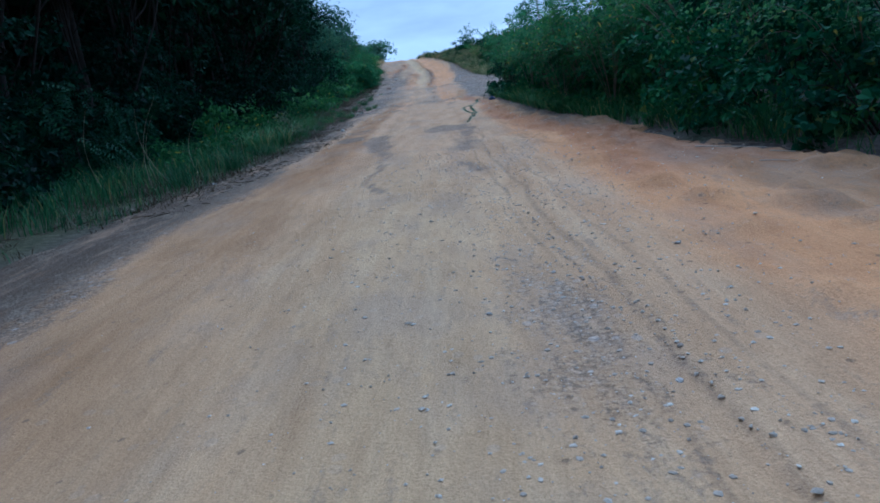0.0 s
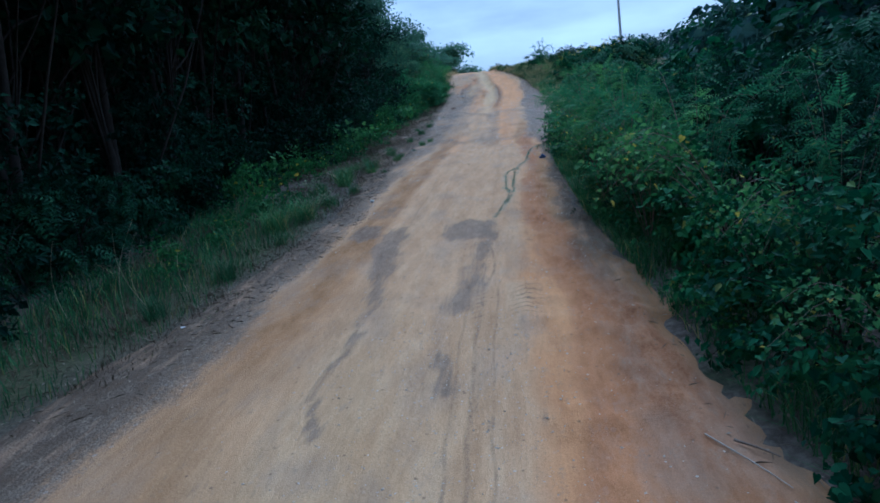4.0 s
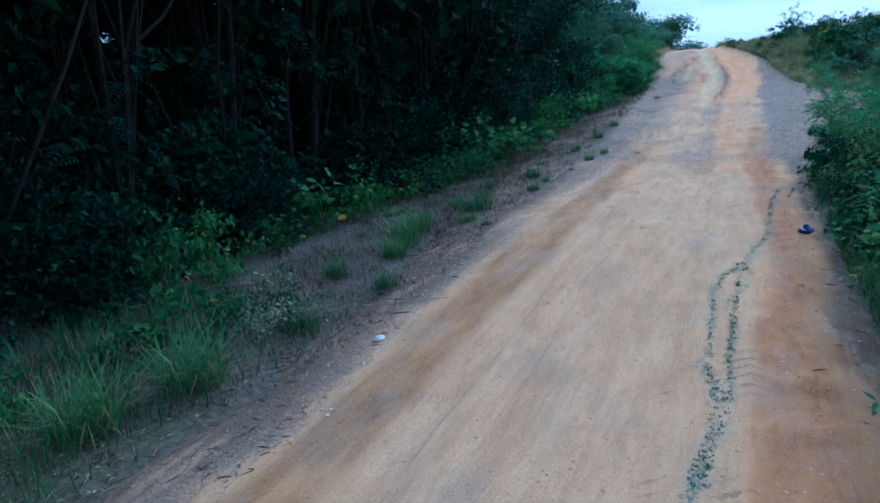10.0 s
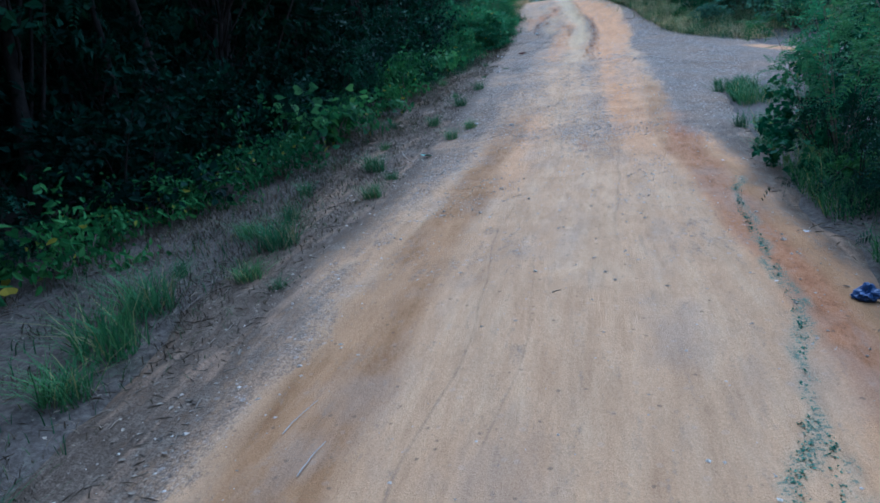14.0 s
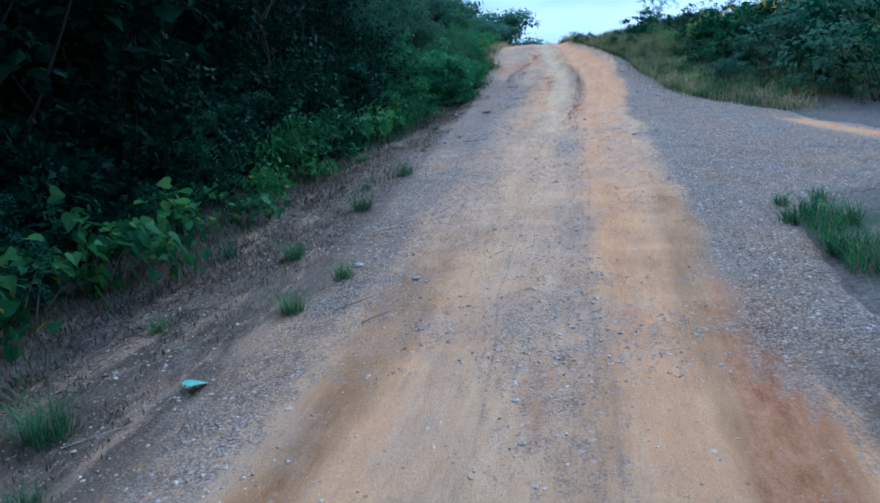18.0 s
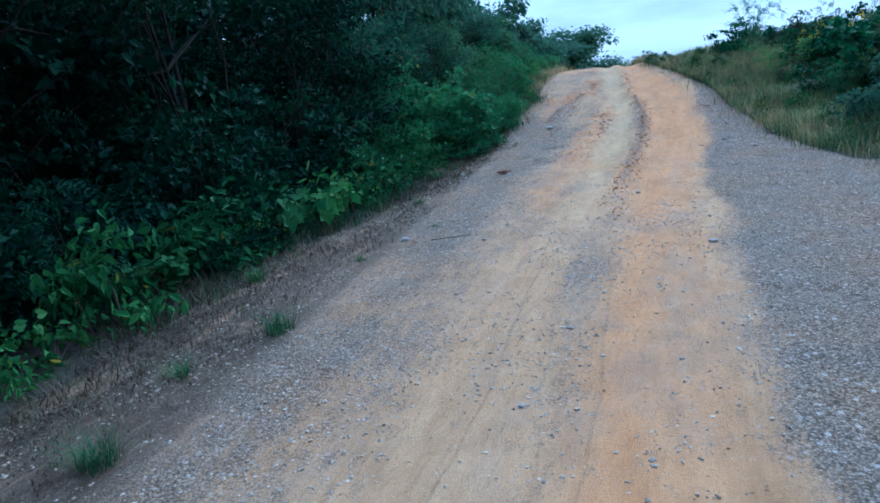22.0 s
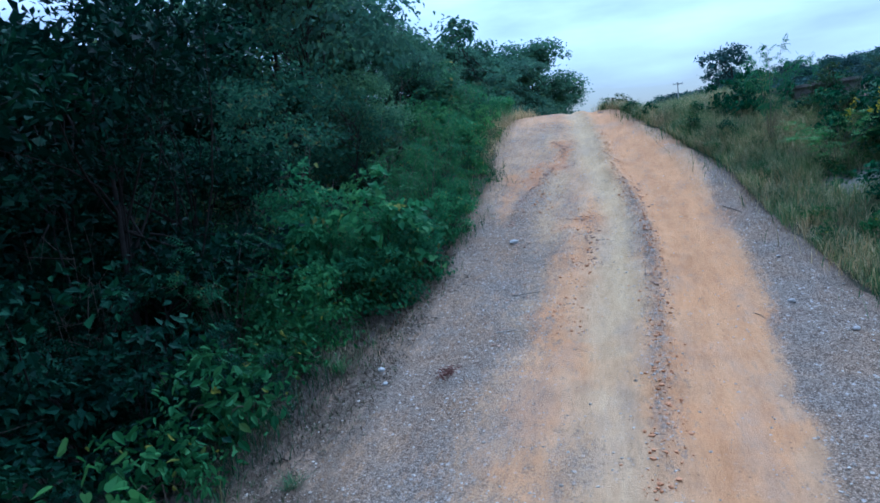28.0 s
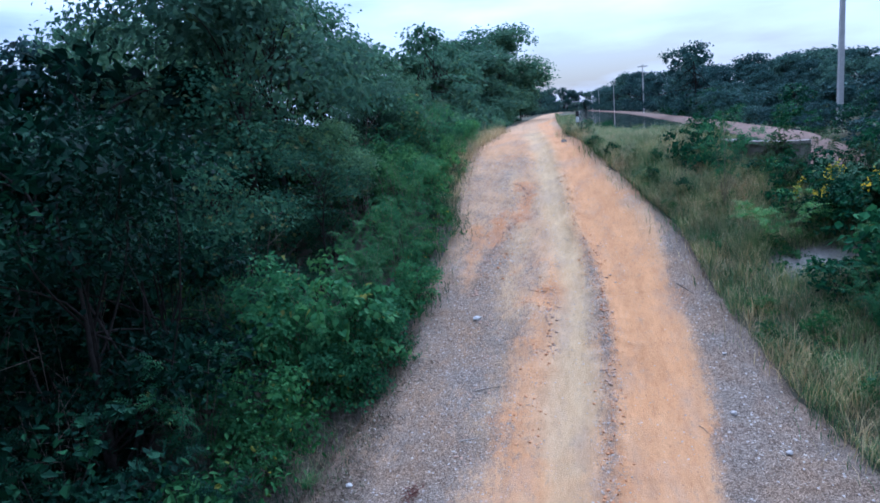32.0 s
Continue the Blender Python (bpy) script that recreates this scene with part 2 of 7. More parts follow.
def pebble_material():
    m, n, l, b = material("pebble", 0.92, 0.15)
    isl = n.new("ShaderNodeNewGeometry").outputs["Random Per Island"]
    col = ramp_node(n, l, isl, (0.0, (0.29, 0.228, 0.165)), (0.4, (0.44, 0.355, 0.265)), (0.75, (0.54, 0.45, 0.35)), (1.0, (0.70, 0.62, 0.50)))
    g = noise_node(n, l, 90.0, 3.0)
    l.new(mix_node(n, l, 0.35, col, ramp_node(n, l, g, (0.3, (0.2, 0.17, 0.14)), (0.7, (0.55, 0.48, 0.40)))), b.inputs["Base Color"])
    return m


M_PEBBLE = pebble_material()


def soil_material():
    """Forest floor, verge and far land: brown earth, litter and moss, in patches."""
    m, n, l, b = material("earth", 0.95, 0.1)
    big = noise_node(n, l, 0.5, 5.0)
    fine = noise_node(n, l, 16.0, 6.0, 0.7)
    earth = ramp_node(n, l, fine, (0.30, (0.055, 0.045, 0.036)), (0.5, (0.115, 0.095, 0.078)), (0.72, (0.21, 0.18, 0.15)))
    green = ramp_node(n, l, fine, (0.30, (0.020, 0.040, 0.018)), (0.70, (0.060, 0.085, 0.035)))
    mask = ramp_node(n, l, big, (0.58, (0, 0, 0)), (0.74, (1, 1, 1)))
    a = n.new("ShaderNodeAttribute")
    a.attribute_name = "lush"
    col = mix_node(n, l, mask, earth, green)
    sward = ramp_node(n, l, fine, (0.30, (0.030, 0.042, 0.018)), (0.52, (0.072, 0.078, 0.036)), (0.74, (0.160, 0.135, 0.080)))
    k = math_node(n, l, "ADD", a.outputs["Fac"], math_node(n, l, "MULTIPLY", math_node(n, l, "SUBTRACT", fine, 0.5), 0.8))
    col = mix_node(n, l, math_node(n, l, "MINIMUM", math_node(n, l, "MAXIMUM", k, 0.0), 1.0), col, sward)
    bare = n.new("ShaderNodeAttribute")
    bare.attribute_name = "sand"
    l.new(mix_node(n, l, bare.outputs["Fac"], col, ramp_node(n, l, fine, (0.3, (0.24, 0.21, 0.18)), (0.7, (0.42, 0.38, 0.33)))), b.inputs["Base Color"])
    bump_node(n, l, b, fine, 0.7, 0.04)
    return m


M_EARTH = soil_material()


def road_material():
    """Dirt road: tan dust, ochre and red clay, grey gravel and dark hard patches laid by the masks of the sheet."""
    m, n, l, b = material("dirt_road", 0.95, 0.1)
    a = n.new("ShaderNodeAttribute")
    a.attribute_name = "soil"
    sep = n.new("ShaderNodeSeparateColor")
    l.new(a.outputs["Color"], sep.inputs["Color"])
    a2 = n.new("ShaderNodeAttribute")
    a2.attribute_name = "marks"
    sep2 = n.new("ShaderNodeSeparateColor")
    l.new(a2.outputs["Color"], sep2.inputs["Color"])
    a3 = n.new("ShaderNodeAttribute")
    a3.attribute_name = "rust"
    where = n.new("ShaderNodeTexCoord").outputs["Object"]

    def stretched(along):
        mp = n.new("ShaderNodeMapping")
        mp.inputs["Scale"].default_value = (1.0, along, 1.0)
        l.new(where, mp.inputs["Vector"])
        return mp.outputs["Vector"]

    def spread(v, lo, hi):
        mr = n.new("ShaderNodeMapRange")
        mr.inputs["From Min"].default_value, mr.inputs["From Max"].default_value = lo, hi
        l.new(v, mr.inputs["Value"])
        return mr.outputs["Result"]

    streak = noise_node(n, l, 5.0, 6.0, 0.7, stretched(0.10))
    tyre = noise_node(n, l, 15.0, 4.0, 0.65, stretched(0.05))
    broad = noise_node(n, l, 0.9, 4.0, 0.6, where)
    mid = noise_node(n, l, 3.2, 6.0, 0.65, stretched(0.18))
    clod = noise_node(n, l, 11.0, 6.0, 0.75, stretched(0.36))
    fine = noise_node(n, l, 42.0, 5.0, 0.75, where)
    grit = noise_node(n, l, 120.0, 3.0, 0.7, where)
    ragged = math_node(n, l, "ADD", math_node(n, l, "MULTIPLY", clod, 0.6), math_node(n, l, "MULTIPLY", fine, 0.4))

    # stones of two sizes packed into the surface
    def packed(scale):
        cell = n.new("ShaderNodeTexVoronoi")
        cell.inputs["Scale"].default_value = scale
        l.new(where, cell.inputs["Vector"])
        tone = n.new("ShaderNodeSeparateColor")
        l.new(cell.outputs["Color"], tone.inputs["Color"])
        return cell.outputs["Distance"], tone.outputs["Red"]

    d1, c1 = packed(50.0)
    d2, c2 = packed(15.0)

    tan = ramp_node(n, l, streak, (0.30, (0.432, 0.254, 0.128)), (0.5, (0.500, 0.306, 0.160)), (0.70, (0.552, 0.360, 0.200)))
    red = ramp_node(n, l, math_node(n, l, "ADD", math_node(n, l, "MULTIPLY", mid, 0.5), math_node(n, l, "ADD", math_node(n, l, "MULTIPLY", streak, 0.3), math_node(n, l, "MULTIPLY", clod, 0.2))), (0.30, (0.490, 0.228, 0.092)), (0.50, (0.545, 0.268, 0.110)), (0.70, (0.590, 0.306, 0.132)))
    ochre = ramp_node(n, l, mid, (0.32, (0.270, 0.138, 0.056)), (0.68, (0.410, 0.228, 0.105)))
    pale = ramp_node(n, l, streak, (0.3, (0.445, 0.298, 0.148)), (0.7, (0.565, 0.398, 0.212)))
    pieces = math_node(n, l, "ADD", math_node(n, l, "MULTIPLY", c1, 0.55), math_node(n, l, "MULTIPLY", ragged, 0.50))
    grey = ramp_node(n, l, pieces, (0.25, (0.118, 0.098, 0.080)), (0.5, (0.232, 0.196, 0.160)), (0.76, (0.370, 0.318, 0.264)))
    grey = mix_node(n, l, spread(broad, 0.42, 0.62), grey, (1.13, 0.97, 0.83), "MULTIPLY")
    dark = ramp_node(n, l, ragged, (0.36, (0.090, 0.068, 0.052)), (0.64, (0.255, 0.190, 0.140)))
    green = ramp_node(n, l, fine, (0.35, (0.035, 0.095, 0.070)), (0.70, (0.120, 0.200, 0.140)))

    def edge(mask, soft=0.22, rag=1.7):
        """Lets the mask break up on the clods and grain instead of fading evenly."""
        k = math_node(n, l, "ADD", mask, math_node(n, l, "MULTIPLY", math_node(n, l, "SUBTRACT", ragged, 0.5), rag))
        return spread(k, 0.5 - soft, 0.5 + soft)

    col = mix_node(n, l, edge(sep.outputs["Red"], 0.55, 0.7), tan, red)
    col = mix_node(n, l, edge(sep2.outputs["Blue"], 0.42, 1.3), col, ochre)
    col = mix_node(n, l, edge(a.outputs["Alpha"], 0.55, 0.8), col, pale)
    # moist rust-red clay, crumbled and dotted with dark clods
    rust = ramp_node(n, l, ragged, (0.36, (0.145, 0.058, 0.026)), (0.46, (0.310, 0.132, 0.055)), (0.64, (0.470, 0.225, 0.104)))
    col = mix_node(n, l, math_node(n, l, "MULTIPLY", edge(a3.outputs["Fac"], 0.38, 1.6), 0.9), col, rust)
    drift = noise_node(n, l, 1.7, 5.0, 0.62, stretched(0.42))
    col = mix_node(n, l, math_node(n, l, "MULTIPLY", spread(drift, 0.50, 0.66), 0.42), col, (0.345, 0.252, 0.178))
    # drifts of lighter dust and darker hard ground, and tyre lines
    col = mix_node(n, l, 0.26, col, ramp_node(n, l, mid, (0.32, (0.62, 0.60, 0.58)), (0.50, (1.0, 1.0, 1.0)), (0.68, (1.22, 1.19, 1.14))), "MULTIPLY")
    col = mix_node(n, l, 0.22, col, ramp_node(n, l, tyre, (0.34, (0.58, 0.57, 0.58)), (0.45, (1.0, 1.0, 1.0)), (0.62, (1.0, 1.0, 1.0)), (0.72, (1.15, 1.13, 1.10))), "MULTIPLY")
    col = mix_node(n, l, math_node(n, l, "MULTIPLY", edge(sep.outputs["Green"], 0.30, 2.6), 0.86), col, grey)
    # chinks between packed stones, fine and coarse: shade and lit tops painted in
    d4, c4 = packed(26.0)
    chink_shade = ramp_node(n, l, d1, (0.10, (1.22, 1.21, 1.20)), (0.38, (1.0, 1.0, 1.0)), (0.62, (0.42, 0.41, 0.40)))
    coarse = ramp_node(n, l, math_node(n, l, "ADD", d4, math_node(n, l, "MULTIPLY", math_node(n, l, "SUBTRACT", c4, 0.5), 0.5)), (0.15, (1.30, 1.28, 1.26)), (0.40, (1.0, 1.0, 1.0)), (0.70, (0.55, 0.54, 0.53)))
    stonyness = edge(sep.outputs["Green"], 0.30, 2.6)
    col = mix_node(n, l, math_node(n, l, "MULTIPLY", stonyness, 0.75), col, chink_shade, "MULTIPLY")
    col = mix_node(n, l, math_node(n, l, "MULTIPLY", stonyness, 0.34), col, coarse, "MULTIPLY")
    # scattered embedded stones
    lone = math_node(n, l, "MULTIPLY", spread(c2, 0.86, 0.90), spread(d2, 0.34, 0.28))
    lone = math_node(n, l, "MULTIPLY", lone, math_node(n, l, "ADD", math_node(n, l, "MULTIPLY", sep.outputs["Green"], 0.8), 0.10))
    col = mix_node(n, l, lone, col, (0.47, 0.42, 0.37))
    # dark crumbs of earth and straw caught in the dust
    d3, c3 = packed(13.0)
    crumb = math_node(n, l, "MULTIPLY", spread(c3, 0.84, 0.86), spread(math_node(n, l, "ADD", d3, math_node(n, l, "MULTIPLY", fine, 0.5)), 0.46, 0.36))
    col = mix_node(n, l, math_node(n, l, "MULTIPLY", crumb, 0.65), col, (0.150, 0.100, 0.066))
    # thin lines pressed by tyres
    place_at = n.new("ShaderNodeSeparateXYZ")
    l.new(where, place_at.inputs["Vector"])
    slow = n.new("ShaderNodeMapping")
    slow.inputs["Scale"].default_value = (0.0, 0.22, 0.0)
    l.new(where, slow.inputs["Vector"])
    sway = math_node(n, l, "MULTIPLY", math_node(n, l, "SUBTRACT", noise_node(n, l, 1.0, 3.0, 0.5, slow.outputs["Vector"]), 0.5), 0.7)
    for x, y0, y1, wide, deep in ((0.47, -2.0, 12.0, 0.020, 0.45), (0.62, -2.0, 13.0, 0.028, 0.60), (0.80, -2.0, 11.0, 0.018, 0.40), (-0.95, 11.0, 24.0, 0.016, 0.45), (-0.55, 12.0, 22.0, 0.013, 0.35), (-0.62, 24.0, 39.0, 0.018, 0.50), (0.25, 20.0, 40.0, 0.022, 0.40)):
        off = math_node(n, l, "ABSOLUTE", math_node(n, l, "SUBTRACT", math_node(n, l, "ADD", place_at.outputs["X"], sway), x))
        rut = math_node(n, l, "MULTIPLY", spread(off, wide, wide * 0.35), math_node(n, l, "MULTIPLY", spread(place_at.outputs["Y"], y0, y0 + 2.0), spread(place_at.outputs["Y"], y1, y1 - 3.0)))
        rut = math_node(n, l, "MULTIPLY", rut, spread(ragged, 0.42, 0.56))
        col = mix_node(n, l, math_node(n, l, "MULTIPLY", rut, deep), col, (0.175, 0.118, 0.078))
    worn = math_node(n, l, "ADD", sep2.outputs["Red"], math_node(n, l, "MULTIPLY", math_node(n, l, "SUBTRACT", tyre, 0.5), 1.9))
    col = mix_node(n, l, math_node(n, l, "MULTIPLY", edge(worn, 0.34, 2.4), 0.70), col, dark)
    band = math_node(n, l, "MULTIPLY", spread(sep2.outputs["Green"], 0.02, 0.45), 0.22)
    col = mix_node(n, l, band, col, (0.26, 0.275, 0.205))
    fleck = math_node(n, l, "ADD", sep2.outputs["Green"], math_node(n, l, "MULTIPLY", math_node(n, l, "SUBTRACT", fine, 0.5), 4.5))
    fleck = math_node(n, l, "MULTIPLY", spread(fleck, 0.55, 0.80), spread(sep2.outputs["Green"], 0.05, 0.30))
    col = mix_node(n, l, math_node(n, l, "MULTIPLY", fleck, 0.85), col, green)
    # the prints of a tyre tread, row after row
    axes = n.new("ShaderNodeSeparateXYZ")
    l.new(where, axes.inputs["Vector"])
    across = math_node(n, l, "ABSOLUTE", math_node(n, l, "SUBTRACT", axes.outputs["X"], 1.07))
    phase = math_node(n, l, "ADD", math_node(n, l, "MULTIPLY", axes.outputs["Y"], 44.0), math_node(n, l, "MULTIPLY", clod, 5.0))
    phase = math_node(n, l, "ADD", phase, math_node(n, l, "MULTIPLY", across, 26.0))
    print_mark = math_node(n, l, "ADD", math_node(n, l, "SINE", phase), math_node(n, l, "MULTIPLY", math_node(n, l, "SUBTRACT", ragged, 0.5), 5.0))
    print_mark = math_node(n, l, "MULTIPLY", spread(print_mark, 0.55, 0.95), a2.outputs["Alpha"])
    col = mix_node(n, l, math_node(n, l, "MULTIPLY", print_mark, 0.62), col, (0.135, 0.105, 0.075))
    litter = ramp_node(n, l, ragged, (0.34, (0.045, 0.033, 0.024)), (0.5, (0.118, 0.088, 0.062)), (0.66, (0.245, 0.190, 0.138)))
    litter = mix_node(n, l, spread(mid, 0.52, 0.66), litter, (0.31, 0.205, 0.130))
    col = mix_node(n, l, edge(sep.outputs["Blue"], 0.45), col, litter)
    col = mix_node(n, l, 0.30, col, ramp_node(n, l, clod, (0.32, (0.66, 0.65, 0.64)), (0.50, (1.0, 1.0, 1.0)), (0.68, (1.25, 1.24, 1.22))), "MULTIPLY")
    col = mix_node(n, l, math_node(n, l, "MULTIPLY_ADD", stonyness, 0.30, 0.30), col, ramp_node(n, l, grit, (0.32, (0.45, 0.45, 0.45)), (0.66, (1.42, 1.42, 1.42))), "MULTIPLY")
    l.new(col, b.inputs["Base Color"])
    h = math_node(n, l, "ADD", math_node(n, l, "MULTIPLY", ragged, 1.0), math_node(n, l, "MULTIPLY", grit, 0.25))
    h = math_node(n, l, "SUBTRACT", h, math_node(n, l, "MULTIPLY", math_node(n, l, "MULTIPLY", math_node(n, l, "ADD", d1, d4), stonyness), 0.45))
    bump_node(n, l, b, h, 0.55, 0.045)
    return m


M_ROAD = road_material()


def water_material():
    m, n, l, b = material("still_water", 0.06, 0.5)
    b.inputs["Base Color"].default_value = (0.030, 0.034, 0.022, 1)
    bump_node(n, l, b, noise_node(n, l, 1.2, 2.0), 0.006, 0.01)
    return m


M_WATER = water_material()

# ---------------------------------------------------------------- plan
# Height of the road along its way, smoothed.
PROFILE_Y = (-60, -30, -6, 2.2, 5.6, 12.5, 17.7, 19.8, 24, 28.6, 32.7, 34.2, 37, 39, 42.5, 45, 47.3, 50.5, 55, 59.5, 63, 70, 3000)
PROFILE_Z = (-4.2, -3.2, -0.3, 0.62, 1.0, 1.74, 2.36, 2.6, 2.98, 3.53, 4.18, 4.45, 4.88, 5.12, 5.72, 6.2, 6.8, 7.6, 8.85, 9.85, 10.02, 10.0, 10.0)
_py = np.arange(-70, 130, 0.25)
_pz = np.interp(_py, PROFILE_Y, PROFILE_Z)
_k = np.exp(-(np.arange(-10, 11) * 0.25 / 1.1) ** 2)
_pz = np.convolve(np.pad(_pz, 10, "edge"), _k / _k.sum(), "valid")


def profile(y):
    return np.interp(y, _py, _pz)


def line(y, *points):
    return np.interp(y, [p[0] for p in points], [p[1] for p in points])


def road_left(y):
    """Where the bare verge ends and the grass or the thicket begins."""
    return line(y, (-6, -3.9), (6, -3.3), (8, -3.0), (11, -2.75), (13.5, -2.65), (17, -3.0), (22, -3.8), (26, -4.5), (32, -4.9), (38, -4.8), (42, -4.25), (44, -4.1), (46, -3.8), (48.5, -3.8), (51.4, -3.7), (54.3, -4.2), (57, -4.3), (62, -4.0), (85, -5.6), (200, -11))


def road_right(y):
    return line(y, (-6, 3.4), (4.6, 2.6), (7, 2.3), (12, 2.0), (18, 1.85), (22, 1.9), (28, 2.5), (30.5, 2.6), (31.5, 3.4), (33.5, 5.5), (36, 6.6), (40, 5.4), (43.5, 3.4), (45.1, 2.9), (47.3, 2.4), (51.5, 1.95), (53, 1.4), (57.7, 0.0), (61.6, -0.9), (85, -2.3), (200, -7.5))


def forest_line(y):
    return line(y, (-10, -5.0), (8, -5.0), (18, -5.8), (30, -5.5), (36, -5.8), (42, -5.3), (46, -4.5), (49, -4.2), (51.5, -4.15), (54, -4.8), (57, -5.1), (60, -5.0), (70, -5.7), (200, -12))


def centre(y):
    return line(y, (-6, -0.3), (45, -0.3), (50, -0.7), (58, -1.6), (62, -2.1), (85, -3.9), (200, -9.2))


def pale_track(y):
    """Middle of the pale left wheel track of the upper road."""
    return line(y, (30, -0.74), (36, -0.62), (40, -0.64), (42.4, -0.55), (45, -0.52), (48, -0.45), (50, -0.62), (52, -0.95), (56.3, -1.40), (59, -1.75), (62, -2.2), (85, -4.0))


def orange_left(y):
    return line(y, (30, 0.30), (37, 0.28), (40, 0.0), (42, 0.18), (44, 0.34), (46.6, 0.36), (48.8, 0.10), (51.6, -0.40), (54.5, -0.69), (58, -1.2), (62, -1.8), (85, -3.6))


def orange_right(y):
    return line(y, (30, 1.24), (36, 1.12), (40.2, 1.0), (41.4, 1.2), (43, 1.46), (44.3, 1.62), (48.2, 1.60), (51, 1.27), (54.6, 0.48), (58, -0.25), (62, -1.1), (85, -2.9))


def crumble(y):
    """Line of broken clay between the two wheel tracks of the upper road."""
    return 0.5 * (pale_track(y) + 0.42 + orange_left(y))


def value_noise(x, y, scale, seed=0):
    """Smooth noise between 0 and 1 on arrays."""
    x, y = np.asarray(x, float) / scale, np.asarray(y, float) / scale
    xi, yi = np.floor(x).astype(np.int64), np.floor(y).astype(np.int64)
    fx, fy = x - xi, y - yi
    fx, fy = fx * fx * (3 - 2 * fx), fy * fy * (3 - 2 * fy)

    def h(a, b):
        v = (a * 374761393 + b * 668265263 + seed * 1442695041) & 0x7FFFFFFF
        v = ((v ^ (v >> 13)) * 1274126177) & 0x7FFFFFFF
        return ((v ^ (v >> 16)) & 0xFFFF) / 65535.0

    return (h(xi, yi) * (1 - fx) + h(xi + 1, yi) * fx) * (1 - fy) + (h(xi, yi + 1) * (1 - fx) + h(xi + 1, yi + 1) * fx) * fy


def fbm(x, y, scale, seed=0, octaves=4):
    total, amp, norm = 0.0, 1.0, 0.0
    for o in range(octaves):
        total = total + amp * value_noise(x, y, scale / 2**o, seed + 17 * o)
        norm += amp
        amp *= 0.55
    return total / norm


def smooth(a, b, v):
    t = np.clip((v - a) / (b - a), 0, 1)
    return t * t * (3 - 2 * t)


def land(x, y):
    """Height of the land without the road's own relief."""
    x, y = np.asarray(x, float), np.asarray(y, float)
    z = profile(y)
    left = np.clip(road_left(y) - x, 0, None)
    right = np.clip(x - road_right(y), 0, None)
    upper = smooth(34, 46, y) * (1 - smooth(66, 80, y))
    z = z - upper * np.minimum(0.32 * np.clip(left - 0.8, 0, None), 2.6) + (1 - upper) * 0.02 * np.minimum(left, 6)
    side = smooth(26, 33, y) * (1 - smooth(41, 47, y))
    z = z - side * np.minimum(0.06 * np.clip(x - 1.5, 0, None), 0.5)
    bank = smooth(46, 52, y) * (1 - smooth(58, 63, y))
    z = z + bank * np.minimum(0.16 * right, 0.55)
    near_wall = smooth(0.6, 1.6, x) * (1 - smooth(4.9, 6.6, x)) * smooth(43, 47, y)
    z = np.maximum(z, near_wall * (9.40 - 0.42 * np.clip(weir_y(x) - y, 0, None)) + (1 - near_wall) * -99)
    z = z - 0.58 * smooth(0.15, 1.1, right) * smooth(55, 60, y) * (1 - smooth(3.5, 5, x))
    z = z - 0.9 * smooth(1.3, 3.4, x - canal_right(y)) * smooth(50, 54, y)
    lower = 1 - smooth(22, 27, y)
    z = z + lower * 0.05 * np.minimum(right, 5)
    return z + 0.10 * (fbm(x, y, 3.0, 5) - 0.5) * smooth(0.0, 1.2, left + right)


def canal_left(y):
    return line(y, (60, -0.3), (100, -0.6), (200, -2.6), (325, -5.0), (600, -10.0))


def canal_right(y):
    return line(y, (48, 5.0), (55, 5.2), (63, 5.4), (72, 5.55), (86, 5.85), (115, 6.1), (150, 5.9), (200, 4.6), (262, 2.6), (325, 1.2), (600, -4.0))


# ---------------------------------------------------------------- mesh helpers
def mesh_of(name, verts, faces, mat, soft=False):
    """A mesh from an array of corners and a list of face arrays, each of one corner count."""
    me = bpy.data.meshes.new(name)
    faces = [np.asarray(f, np.int32) for f in (faces if isinstance(faces, list) else [faces]) if len(f)]
    verts = np.asarray(verts, np.float32)
    me.vertices.add(len(verts))
    me.vertices.foreach_set("co", verts.ravel())
    counts = np.concatenate([np.full(len(f), f.shape[1], np.int32) for f in faces])
    loops = np.concatenate([f.ravel() for f in faces])
    me.loops.add(len(loops))
    me.loops.foreach_set("vertex_index", loops)
    me.polygons.add(len(counts))
    me.polygons.foreach_set("loop_start", np.concatenate([[0], np.cumsum(counts)[:-1]]).astype(np.int32))
    me.polygons.foreach_set("loop_total", counts)
    me.polygons.foreach_set("use_smooth", np.full(len(counts), soft))
    me.materials.append(mat)
    me.update(calc_edges=True)
    return me


def part(name, me, parent, label=""):
    ob = new(name, me)
    ob.parent = parent
    return tagged(ob, label)


def thing(name, label, category, group="", kind=""):
    return tagged(new(name), label, category, group, kind)


def place(x, y, dz=0.0):
    return float(x), float(y), float(land(x, y)) + dz


def joined(pieces):
    """Joins (verts, faces) pairs whose faces have one corner count."""
    vs, fs, base = [], [], 0
    for v, f in pieces:
        vs.append(v)
        fs.append(np.asarray(f) + base)
        base += len(v)
    return np.concatenate(vs), np.concatenate(fs)


